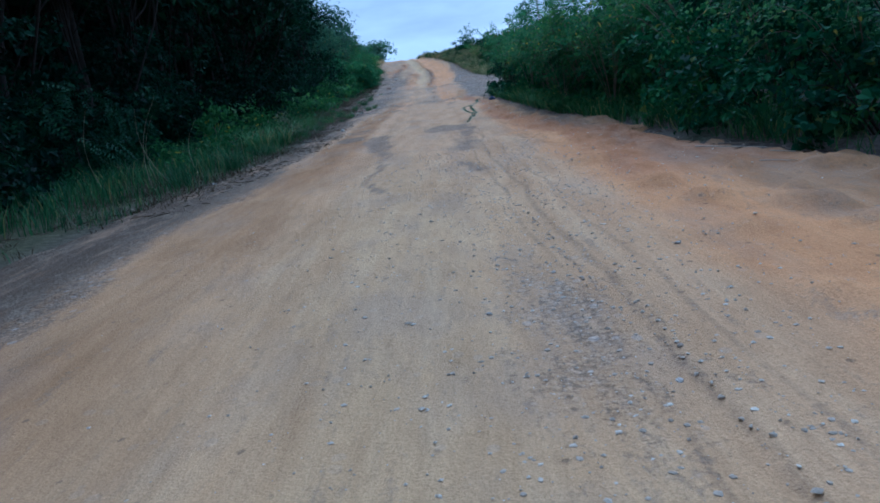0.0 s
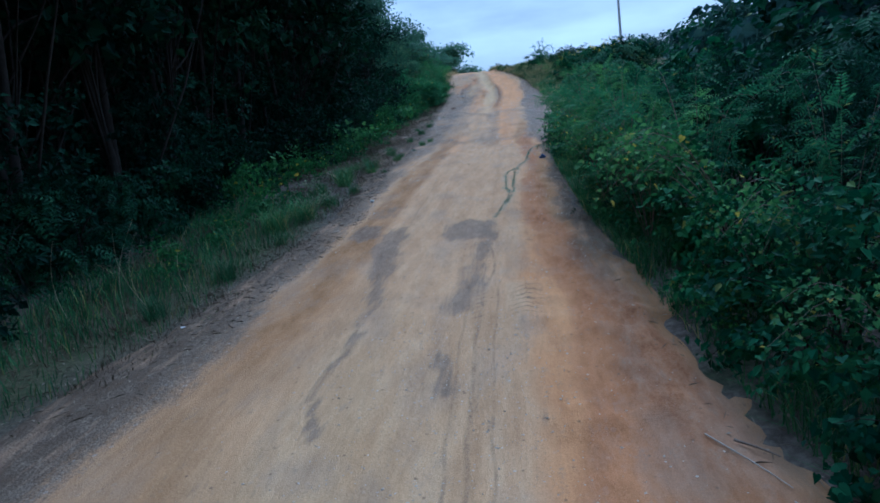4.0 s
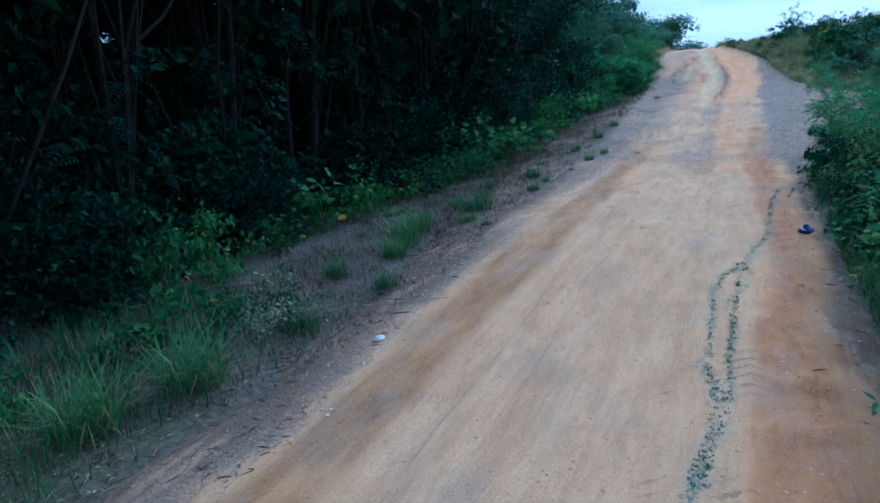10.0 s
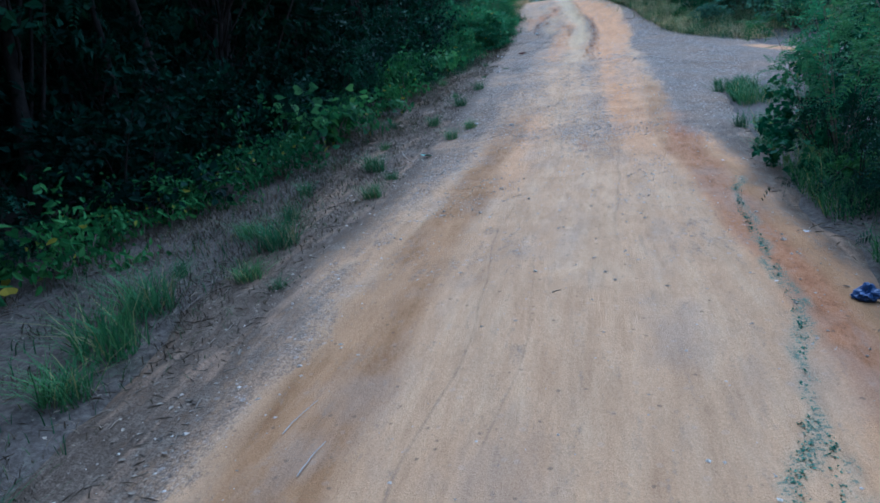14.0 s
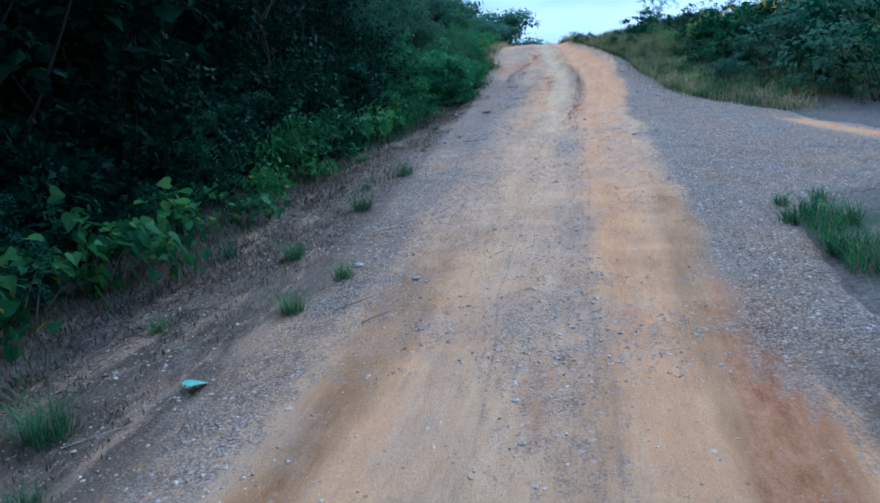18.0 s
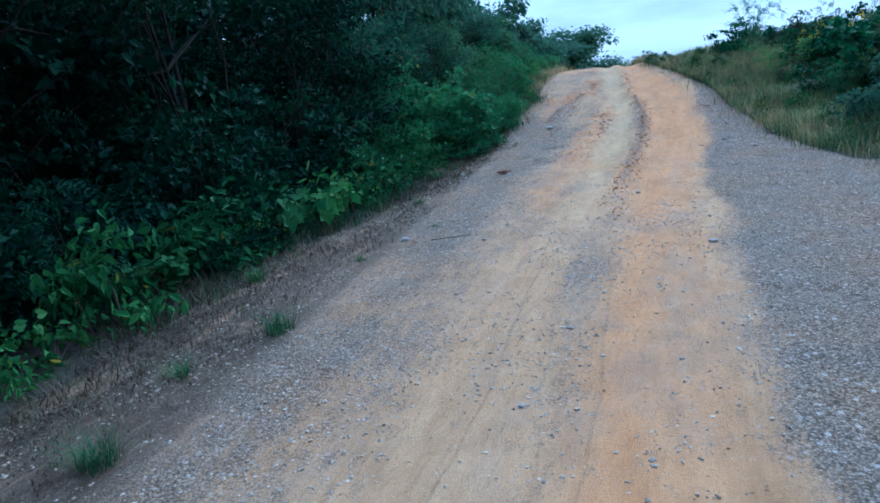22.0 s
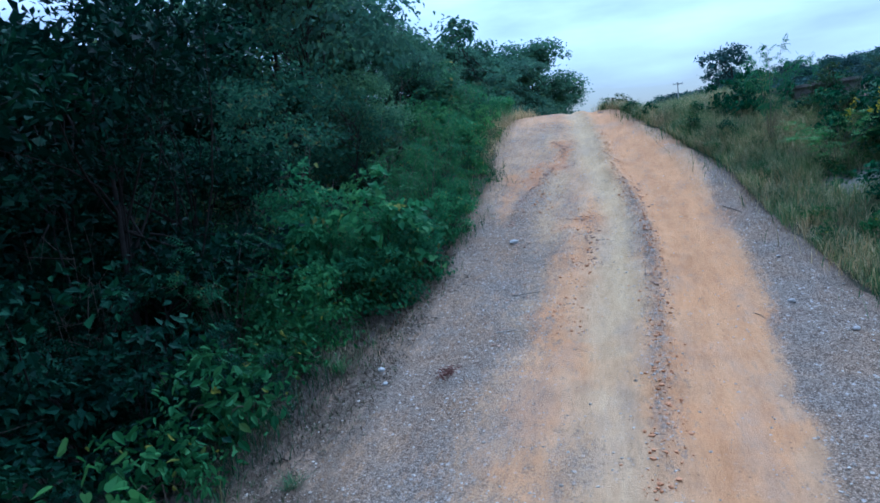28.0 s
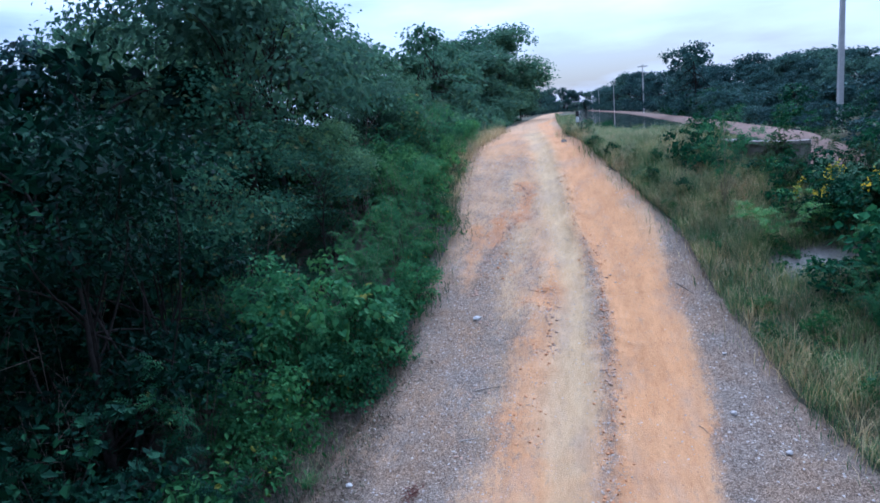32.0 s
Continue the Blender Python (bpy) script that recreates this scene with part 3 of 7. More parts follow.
def tube(points, radii, sides=6):
    """A tapered tube along a bent line, closed at its tip."""
    p = np.asarray(points, float)
    r = np.asarray(radii, float)
    d = np.gradient(p, axis=0)
    d /= np.linalg.norm(d, axis=1, keepdims=True) + 1e-9
    ref = np.where(np.abs(d[:, 2:3]) > 0.9, [[1.0, 0, 0]], [[0, 0, 1.0]])
    u = np.cross(d, ref)
    u /= np.linalg.norm(u, axis=1, keepdims=True) + 1e-9
    w = np.cross(d, u)
    a = np.linspace(0, 2 * np.pi, sides, endpoint=False)
    v = p[:, None] + r[:, None, None] * (u[:, None] * np.cos(a)[None, :, None] + w[:, None] * np.sin(a)[None, :, None])
    n = len(p)
    i = np.arange(n - 1)[:, None] * sides
    j = np.arange(sides)[None]
    k = (j + 1) % sides
    f = np.stack([i + j, i + k, i + sides + k, i + sides + j], -1).reshape(-1, 4)
    return v.reshape(-1, 3), f


def frames_of(axis, rng, flat=0.6, face=None):
    """Right and up vectors for leaf axes; flat turns the blades towards the sky, or towards face."""
    up = rng.normal(size=axis.shape) * (1 - flat) + (np.array([0, 0, 1.0]) if face is None else face) * flat
    right = np.cross(axis, up)
    right /= np.linalg.norm(right, axis=1, keepdims=True) + 1e-9
    return right, np.cross(right, axis)


def leaf_blades(pos, axis, length, width, rng, flat=0.6, fold=0.25, face=None):
    """Pointed leaves folded along the midrib, two triangles each."""
    axis = axis / (np.linalg.norm(axis, axis=1, keepdims=True) + 1e-9)
    right, up = frames_of(axis, rng, flat, face)
    L, W = np.asarray(length)[:, None], np.asarray(width)[:, None]
    base = pos
    tip = pos + axis * L - up * L * 0.12
    a = pos + axis * L * 0.42 + right * W + up * W * fold
    b = pos + axis * L * 0.42 - right * W + up * W * fold
    v = np.stack([base, a, tip, b], 1).reshape(-1, 3)
    i = np.arange(len(pos))[:, None] * 4
    return v, np.concatenate([i + [[0, 1, 2]], i + [[0, 2, 3]]])


HEART = np.array([(0, 0.10), (0.30, -0.08), (0.52, 0.12), (0.50, 0.42), (0.26, 0.76), (0, 1.12), (-0.26, 0.76), (-0.50, 0.42), (-0.52, 0.12), (-0.30, -0.08)])


def heart_leaves(pos, axis, size, rng, flat=0.7, face=None):
    """Broad heart-shaped leaves, cupped along the midrib."""
    axis = axis / (np.linalg.norm(axis, axis=1, keepdims=True) + 1e-9)
    right, up = frames_of(axis, rng, flat, face)
    s = np.asarray(size)[:, None, None]
    cup = 0.22 * np.abs(HEART[:, 0]) - 0.16 * HEART[:, 1] ** 2
    v = pos[:, None] + s * (right[:, None] * HEART[None, :, 0:1] + axis[:, None] * HEART[None, :, 1:2] + up[:, None] * cup[None, :, None])
    i = np.arange(len(pos))[:, None] * 10
    tris = np.array([(0, 1, 2), (0, 2, 3), (0, 3, 4), (0, 4, 5), (0, 5, 6), (0, 6, 7), (0, 7, 8), (0, 8, 9)])
    return v.reshape(-1, 3), (i[:, :, None] + tris[None].reshape(1, -1, 3)).reshape(-1, 3)


OVAL = np.array([(0, 0), (0.15, 0.14), (0.25, 0.38), (0.20, 0.68), (0, 1.05), (-0.20, 0.68), (-0.25, 0.38), (-0.15, 0.14)])


def oval_leaves(pos, axis, size, rng, flat=0.65, face=None):
    """Pointed oval leaves, folded along the midrib and drooping at the tip."""
    axis = axis / (np.linalg.norm(axis, axis=1, keepdims=True) + 1e-9)
    right, up = frames_of(axis, rng, flat, face)
    s = np.asarray(size)[:, None, None]
    cup = 0.35 * np.abs(OVAL[:, 0]) - 0.28 * OVAL[:, 1] ** 2
    v = pos[:, None] + s * (right[:, None] * OVAL[None, :, 0:1] + axis[:, None] * OVAL[None, :, 1:2] + up[:, None] * cup[None, :, None])
    i = np.arange(len(pos))[:, None] * 8
    tris = np.array([(0, 1, 2), (0, 2, 3), (0, 3, 4), (0, 4, 5), (0, 5, 6), (0, 6, 7)])
    return v.reshape(-1, 3), (i[:, :, None] + tris[None].reshape(1, -1, 3)).reshape(-1, 3)


def sprays(pos, axis, length, rng, pairs=7, leaflet=0.28, face=None):
    """Feathery leaves: a rib with pairs of narrow leaflets."""
    axis = axis / (np.linalg.norm(axis, axis=1, keepdims=True) + 1e-9)
    right, up = frames_of(axis, rng, 0.75, face)
    out_p, out_a, out_l = [], [], []
    for k in range(pairs):
        s = (k + 1.0) / pairs
        at = pos + axis * (length * s)[:, None] - up * (length * 0.25 * s * s)[:, None]
        for side in (1, -1):
            out_p.append(at)
            out_a.append(right * side + axis * 0.55 - up * 0.12)
            out_l.append(length * leaflet * (1.15 - 0.55 * s))
    p, a, ln = np.concatenate(out_p), np.concatenate(out_a), np.concatenate(out_l)
    return leaf_blades(p, a, ln, ln * 0.17, rng, 0.85, 0.1, np.tile(up, (2 * pairs, 1)))


def unit(v):
    return v / (np.linalg.norm(v, axis=-1, keepdims=True) + 1e-9)


def cluster_points(rng, blobs, clusters, per, spread, low=-0.35, flat=0.5, inner=0.55):
    """Leaf places in clumps over the skins of a few blobs, with outward directions."""
    vol = np.array([b[1][0] * b[1][2] for b in blobs])
    which = rng.choice(len(blobs), clusters, p=vol / vol.sum())
    d = unit(rng.normal(size=(clusters, 3)))
    d[:, 2] = np.where(d[:, 2] < low, -d[:, 2], d[:, 2])
    c = np.array([blobs[i][0] for i in which])
    r = np.array([blobs[i][1] for i in which])
    depth = rng.uniform(inner, 1.08, (clusters, 1)) ** 0.6
    mid = c + r * d * depth
    off = rng.normal(size=(clusters, per, 3)) * spread * np.array([1, 1, flat])
    pos = (mid[:, None] + off).reshape(-1, 3)
    out = np.repeat(d, per, 0)
    return pos, out, mid


def skin_axes(rng, out):
    """Leaf axes that hang over the skin of a crown, and the way the blades face: outwards and up."""
    face = unit(out * 0.75 + np.array([0, 0, 0.55]))
    axis = np.cross(face, rng.normal(size=out.shape)) + rng.normal(size=out.shape) * 0.25 + np.array([0, 0, -0.35])
    return unit(axis), face


def limbs(rng, root, mids, count, r0, bend=0.25, sides=5):
    """Branches from points of the trunk to a few of the clumps."""
    pieces = []
    for m in mids[rng.choice(len(mids), min(count, len(mids)), replace=False)]:
        start = root[int(rng.integers(len(root) // 2, len(root)))]
        s = np.linspace(0, 1, 6)[:, None]
        path = start * (1 - s) + m * s
        path += rng.normal(size=3) * bend * np.sin(np.pi * s) + np.array([0, 0, 0.25]) * np.sin(np.pi * s)
        pieces.append(tube(path, np.linspace(r0, r0 * 0.22, 6), sides))
    return pieces


def trunk_line(rng, height, lean=0.5, n=9):
    s = np.linspace(0, 1, n)
    wob = np.cumsum(rng.normal(size=(n, 2)) * lean * 0.12, axis=0)
    return np.stack([wob[:, 0] * s, wob[:, 1] * s, s * height], 1)


def make_tree(seed, height, spread, label, category="tree", leaf=M_SHADEFOREST, leaves=7000, size=0.13, bare=0.3, name="forest_tree", feather=0.0, twin=False, lumps=9):
    leaves, size = int(leaves * 0.74), size * 1.13
    rng = np.random.default_rng(seed)
    root = thing(name, label, category, "", "")
    lines = [trunk_line(rng, height * 0.80, 0.9)]
    if twin:
        second = trunk_line(rng, height * 0.60, 1.2) + np.linspace(0, 1, 9)[:, None] * np.array([0.7, -0.4, 0])
        lines.append(second)
    blobs = []
    for k in range(lumps):
        a, q = rng.uniform(0, 2 * np.pi), rng.uniform(0, 1)
        h = height * (bare + (0.93 - bare) * rng.uniform(0.15, 1.0))
        reach = spread * (0.75 - 0.45 * abs((h / height - bare) / (1 - bare) - 0.4)) * np.sqrt(q)
        rr = spread * rng.uniform(0.30, 0.52)
        blobs.append((np.array([np.cos(a) * reach, np.sin(a) * reach, h]), np.array([rr, rr, rr * rng.uniform(0.5, 0.8)])))
    blobs.append((np.array([0, 0, height * 0.88]), np.array([spread * 0.4, spread * 0.4, height * 0.13])))
    per = 24
    pos, out, mid = cluster_points(rng, blobs, leaves // per, per, 0.15 + 0.045 * spread, -0.35, 0.60, 0.70 if leaf is not M_SHADEFOREST else 0.55)
    wood = [tube(ln, np.linspace(0.035 * height ** 0.8 * 0.5, 0.02, len(ln)), 8) for ln in lines]
    wood += limbs(rng, np.concatenate(lines), mid, 22, 0.035, 0.35)
    part("trunk", mesh_of("trunk", *joined(wood), M_BARK, True), root, "grey-brown trunk with forking limbs")
    axis = unit(out * 0.7 + rng.normal(size=pos.shape) * 0.7 + np.array([0, 0, -0.15]))
    face = np.tile([0, 0, 1.0], (len(pos), 1))
    if leaf is not M_SHADEFOREST:
        axis, face = skin_axes(rng, out)
    if feather > 0:
        n = int(len(pos) * feather / 8)
        pick = rng.choice(len(pos), n, replace=False)
        v1, f1 = sprays(pos[pick], axis[pick], rng.uniform(0.7, 1.25, n) * size * 2.0, rng, face=face[pick])
        rest = rng.choice(len(pos), int(len(pos) * (1 - feather)), replace=False)
        v2, f2 = leaf_blades(pos[rest], axis[rest], rng.uniform(0.7, 1.3, len(rest)) * size, rng.uniform(0.25, 0.4, len(rest)) * size, rng, face=face[rest])
        v, f = joined([(v1, f1), (v2, f2)])
    else:
        ln = rng.uniform(0.65, 1.35, len(pos)) * size
        v, f = leaf_blades(pos, axis, ln, ln * rng.uniform(0.24, 0.36, len(pos)), rng, face=face)
    n = len(pos) // 7
    pick = rng.choice(len(pos), n, replace=False)
    ln = rng.uniform(0.8, 1.4, n) * size * 1.5
    inner = leaf_blades(pos[pick] - out[pick] * spread * rng.uniform(0.08, 0.25, (n, 1)), axis[pick], ln, ln * 0.38, rng)
    v, f = joined([(v, f), inner])
    part("crown", mesh_of("crown", v, f, leaf), root)
    return root


def make_bush(seed, height, spread, label, leaf=M_BUSH, leaves=4200, size=0.07, name="bush", category="bush", style="blade", group="", low=-0.9):
    rng = np.random.default_rng(seed)
    root = thing(name, label, category, group)
    blobs = []
    for k in range(8):
        a = rng.uniform(0, 2 * np.pi)
        reach = spread * 0.62 * np.sqrt(rng.uniform(0, 1))
        h = height * rng.uniform(0.22, 0.74)
        rr = spread * rng.uniform(0.30, 0.48)
        blobs.append((np.array([np.cos(a) * reach, np.sin(a) * reach, h]), np.array([rr, rr, height * rng.uniform(0.16, 0.27)])))
    for k in range(5):
        a = rng.uniform(0, 2 * np.pi) if height < 1.0 else 2 * np.pi * (k + rng.uniform(-0.3, 0.3)) / 5
        rr = spread * rng.uniform(0.30, 0.42)
        blobs.append((np.array([np.cos(a) * spread * 0.62, np.sin(a) * spread * 0.62, height * 0.17]), np.array([rr, rr, height * 0.17])))
    per = 8 if style == "spray" else 17
    pos, out, mid = cluster_points(rng, blobs, leaves // per, per, 0.085 + 0.025 * spread, low)
    keep = pos[:, 2] > 0.04
    pos, out = pos[keep], out[keep]
    stems = []
    few = 3 if height < 1.0 else 8
    for m in mid[rng.choice(len(mid), min(few, len(mid)), replace=False)]:
        s = np.linspace(0, 1, 6)[:, None]
        foot = np.array([rng.normal() * 0.12 * spread, rng.normal() * 0.12 * spread, -0.05])
        path = foot * (1 - s) + m * s + np.array([0, 0, 0.18 * height]) * np.sin(np.pi * s)
        stems.append(tube(path, np.linspace(0.010 + 0.003 * height if few > 3 else 0.008, 0.003, 6), 5))
    if few == 3:
        for v, f in stems:
            part("stem", mesh_of("stem", v, f, M_TWIG, True), root)
    else:
        part("woody_core", mesh_of("woody_core", *joined(stems), M_BARK, True), root)
    axis = unit(out * 0.7 + rng.normal(size=pos.shape) * 0.6 + np.array([0, 0, -0.1]))
    face = np.tile([0, 0, 1.0], (len(pos), 1))
    if leaf is not M_SHADEFOREST:
        axis, face = skin_axes(rng, out)
    if style == "heart":
        v, f = heart_leaves(pos, axis, rng.uniform(0.6, 1.25, len(pos)) * size, rng, face=face)
    elif style == "oval":
        v, f = oval_leaves(pos, axis, rng.uniform(0.6, 1.3, len(pos)) * size, rng, face=face)
    elif style == "spray":
        v, f = sprays(pos, axis, rng.uniform(0.7, 1.3, len(pos)) * size, rng, 6, face=face)
    else:
        ln = rng.uniform(0.6, 1.35, len(pos)) * size
        v, f = leaf_blades(pos, axis, ln, ln * rng.uniform(0.26, 0.40, len(pos)), rng, face=face)
    part("foliage", mesh_of("foliage", v, f, leaf), root)
    return root


def blade_strips(base, height, lean, width, rng):
    """Grass blades: bent strips of three triangles."""
    n = len(base)
    a = rng.uniform(0, 2 * np.pi, n)
    side = np.stack([np.cos(a), np.sin(a), np.zeros(n)], 1)
    d = np.stack([-np.sin(a), np.cos(a), np.zeros(n)], 1) * (lean * height)[:, None]
    up = np.array([0, 0, 1.0]) * height[:, None]
    w = side * width[:, None]
    v = np.stack([base - w, base + w, base + up * 0.55 + d * 0.3 - w * 0.8, base + up * 0.55 + d * 0.3 + w * 0.8, base + up * 0.93 + d], 1)
    i = np.arange(n)[:, None] * 5
    return v.reshape(-1, 3), np.concatenate([i + [[0, 1, 3]], i + [[0, 3, 2]], i + [[2, 3, 4]]])


def make_tuft(seed, height, radius, count, mat, label, name="grass_tuft"):
    rng = np.random.default_rng(seed)
    r = radius * np.sqrt(rng.uniform(0, 1, count))
    a = rng.uniform(0, 2 * np.pi, count)
    base = np.stack([np.cos(a) * r, np.sin(a) * r, np.full(count, -0.01)], 1)
    v, f = blade_strips(base, rng.uniform(0.45, 1.0, count) * height, rng.uniform(0.15, 1.5, count), rng.uniform(0.0016, 0.0032, count) * (1 + height), rng)
    return tagged(new(name, mesh_of(name, v, f, mat)), label, "grass", "grass tufts on the verge")


def scatter(protos, spots, seed=0):
    """Sets each plant out at its spots (x, y, size, height factor): the first stands itself, the rest are copies."""
    rng = np.random.default_rng(seed)
    used = set()
    for i, (x, y, size, tall) in enumerate(spots):
        k = int(rng.integers(len(protos)))
        turn = float(rng.uniform(0, 360))
        m = pose(*place(x, y, -0.03), float(rng.normal()) * 3, float(rng.normal()) * 3, turn) @ Matrix.Diagonal((size, size, tall, 1))
        if k in used:
            copy_thing(protos[k], Matrix.Identity(4)).matrix_basis = m
        else:
            protos[k].matrix_basis = m
            used.add(k)
    for k, p in enumerate(protos):
        if k not in used:
            for o in (*p.children_recursive, p):
                bpy.data.objects.remove(o)


# ---------------------------------------------------------------- the land
def build_ground():
    xs = np.concatenate([-np.geomspace(2500, 14, 26), np.arange(-13, 13.01, 0.4), np.geomspace(14, 2500, 26)])
    ys = np.concatenate([-np.geomspace(2500, 8, 18), np.arange(-7, 72.01, 0.4), np.geomspace(73, 3000, 40)])
    X, Y = np.meshgrid(xs, ys)
    Z = land(X, Y)
    onroad = smooth(-0.5, 0.25, X - road_left(Y)) * smooth(-0.5, 0.25, road_right(Y) - X)
    Z = Z - 0.10 * onroad - 0.20 * smooth(0.5, 1.2, X - road_left(Y)) * smooth(0.5, 1.2, road_right(Y) - X)
    cut = smooth(-0.2, 0.5, X - canal_left(Y)) * smooth(-0.2, 0.9, canal_right(Y) + 3.3 - X) * smooth(0, 1.0, Y - weir_y(X) - 0.2)
    Z = Z - 1.3 * cut
    n, m = X.shape
    v = np.stack([X, Y, Z], -1).reshape(-1, 3)
    i = (np.arange(n - 1)[:, None] * m + np.arange(m - 1)[None]).ravel()
    f = np.stack([i, i + 1, i + m + 1, i + m], 1)
    me = mesh_of("ground", v, f, M_EARTH, True)
    slope = smooth(41, 45, Y) * (1 - smooth(75, 90, Y)) * smooth(-0.4, 0.5, X - road_right(Y))
    verge = (1 - smooth(12, 17, Y)) * smooth(0.1, -0.6, X - road_left(Y)) * smooth(-1.2, 0.2, X - forest_line(Y))
    far = smooth(70, 90, Y) * 0.7
    lush = np.clip(np.maximum(np.maximum(slope, verge), far) * (0.55 + 0.6 * fbm(X, Y, 1.5, 71)), 0, 1)
    lush = lush * (1 - polygon_mask(X, Y, [(3.5, 49.5), (4.9, 49.3), (6.2, 48.6), (5.6, 47.9), (3.7, 48.3)], 0.25))
    sand = polygon_mask(X, Y, [(3.6, 49.3), (4.9, 49.2), (5.6, 48.7), (5.2, 48.35), (3.8, 48.6)], 0.22)
    a = me.attributes.new("sand", "FLOAT", "POINT")
    a.data.foreach_set("value", sand.reshape(-1).astype(np.float32))
    a = me.attributes.new("lush", "FLOAT", "POINT")
    a.data.foreach_set("value", lush.reshape(-1).astype(np.float32))
    return tagged(new("ground", me), "brown earth with leaf litter and moss under the thicket", "ground", "", "structure")


def weir_y(x):
    """The line of the concrete wall that closes the near end of the canal."""
    return line(x, (-0.4, 88.0), (0.3, 80.0), (1.4, 72.3), (2.3, 65.4), (3.15, 60.8), (3.65, 58.0), (4.05, 55.6), (4.4, 54.1), (4.9, 53.1), (9.0, 52.8))


def polygon_mask(X, Y, pts, soft=0.12):
    """1 within a polygon, fading over a soft rim."""
    inside = np.zeros(X.shape, bool)
    dist = np.full(X.shape, 1e9)
    p = np.array(pts, float)
    q = np.roll(p, -1, 0)
    for (x0, y0), (x1, y1) in zip(p, q):
        cross = (y0 > Y) != (y1 > Y)
        xi = (x1 - x0) * (Y - y0) / (y1 - y0 + 1e-12) + x0
        inside ^= cross & (X < xi)
        t = np.clip(((X - x0) * (x1 - x0) + (Y - y0) * (y1 - y0)) / ((x1 - x0) ** 2 + (y1 - y0) ** 2 + 1e-12), 0, 1)
        dist = np.minimum(dist, np.hypot(X - x0 - t * (x1 - x0), Y - y0 - t * (y1 - y0)))
    return np.clip(0.5 + np.where(inside, dist, -dist) / (2 * soft), 0, 1)


def stroke_mask(X, Y, pts, width):
    dist = np.full(X.shape, 1e9)
    p = np.array(pts, float)
    for (x0, y0), (x1, y1) in zip(p[:-1], p[1:]):
        t = np.clip(((X - x0) * (x1 - x0) + (Y - y0) * (y1 - y0)) / ((x1 - x0) ** 2 + (y1 - y0) ** 2 + 1e-12), 0, 1)
        dist = np.minimum(dist, np.hypot(X - x0 - t * (x1 - x0), Y - y0 - t * (y1 - y0)))
    return np.clip(1.2 - dist / width, 0, 1)


def road_relief(X, Y):
    """Ruts, ridges and small unevenness of the road."""
    c = centre(Y)
    upper = smooth(36, 46, Y) * (1 - smooth(62, 70, Y))
    rut = 0.0
    for off, deep in ((-0.75, 0.03), (0.72, 0.03)):
        rut = rut - deep * np.exp(-(((X - c - off) / 0.22) ** 2))
    rut = rut * (1 - upper)
    wob = 0.25 * (fbm(X * 0, Y, 5.0, 3) - 0.5)
    wob = 0.3 * wob
    mid = 0.5 * (orange_left(Y) + orange_right(Y))
    rut = rut - upper * 0.08 * np.exp(-(((X - pale_track(Y) + wob) / 0.34) ** 2)) - upper * 0.11 * np.exp(-((np.abs(X - mid + wob) / (0.5 * (orange_right(Y) - orange_left(Y)) + 0.02)) ** 4))
    rut = rut + upper * 0.06 * np.exp(-(((X - crumble(Y) + wob) / 0.22) ** 2)) * (0.4 + 1.2 * fbm(X, Y, 0.35, 8, 3)) + upper * 0.09 * (fbm(X, Y, 0.26, 18, 3) - 0.5) * np.exp(-(((X - crumble(Y)) / 0.4) ** 2))
    gully = np.exp(-(((X - line(Y, (42, -2.0), (46, -1.95), (49, -1.9), (52, -1.7), (56, -2.2)) + 3 * wob) / 0.30) ** 2)) * smooth(43, 46, Y) * (1 - smooth(55, 58, Y))
    rut = rut - 0.06 * gully
    ditch = np.exp(-(((X + 0.08 + wob) / 0.14) ** 2)) * smooth(26, 29, Y) * (1 - smooth(37, 41, Y))
    rut = rut - 0.035 * ditch
    line_rut = -0.018 * np.exp(-(((X - 0.62 - 0.15 * (fbm(X * 0, Y, 4, 9) - 0.5)) / 0.04) ** 2)) * (1 - smooth(9, 13, Y))
    smoothed = upper * np.exp(-((np.abs(X - mid) / (0.5 * (orange_right(Y) - orange_left(Y)) + 0.05)) ** 6)) + upper * np.exp(-(((X - pale_track(Y)) / 0.4) ** 4))
    turned = (0.8 * X + 0.6 * Y, 0.8 * Y - 0.6 * X)
    rough = 0.06 * (fbm(X, Y, 1.4, 11) - 0.5) + 0.035 * (fbm(*turned, 0.34, 12, 3) - 0.5) * (0.5 + smooth(20, 26, Y)) * (1 - 0.75 * np.clip(smoothed, 0, 1))
    clods = 0.06 * smooth(0.50, 0.78, fbm(*turned, 0.24, 14, 3)) * smooth(0.9, 1.4, X) * (1 - smooth(14, 22, Y))
    return rut + line_rut + rough + clods


build_ground()


# two thin lines of moss and seedlings along old tyre marks
MOSS_WAYS = (([(1.62, 23.2), (1.41, 21.9), (1.36, 20.9), (1.31, 19.5), (1.02, 18.2), (0.80, 17.6), (0.76, 17.0), (0.76, 15.6), (0.86, 14.6), (0.72, 13.5), (0.62, 12.6)], 0.048, 760),
             ([(1.06, 18.0), (0.97, 17.6), (0.95, 17.0), (0.92, 15.6), (0.92, 14.6), (0.80, 13.8)], 0.034, 420))


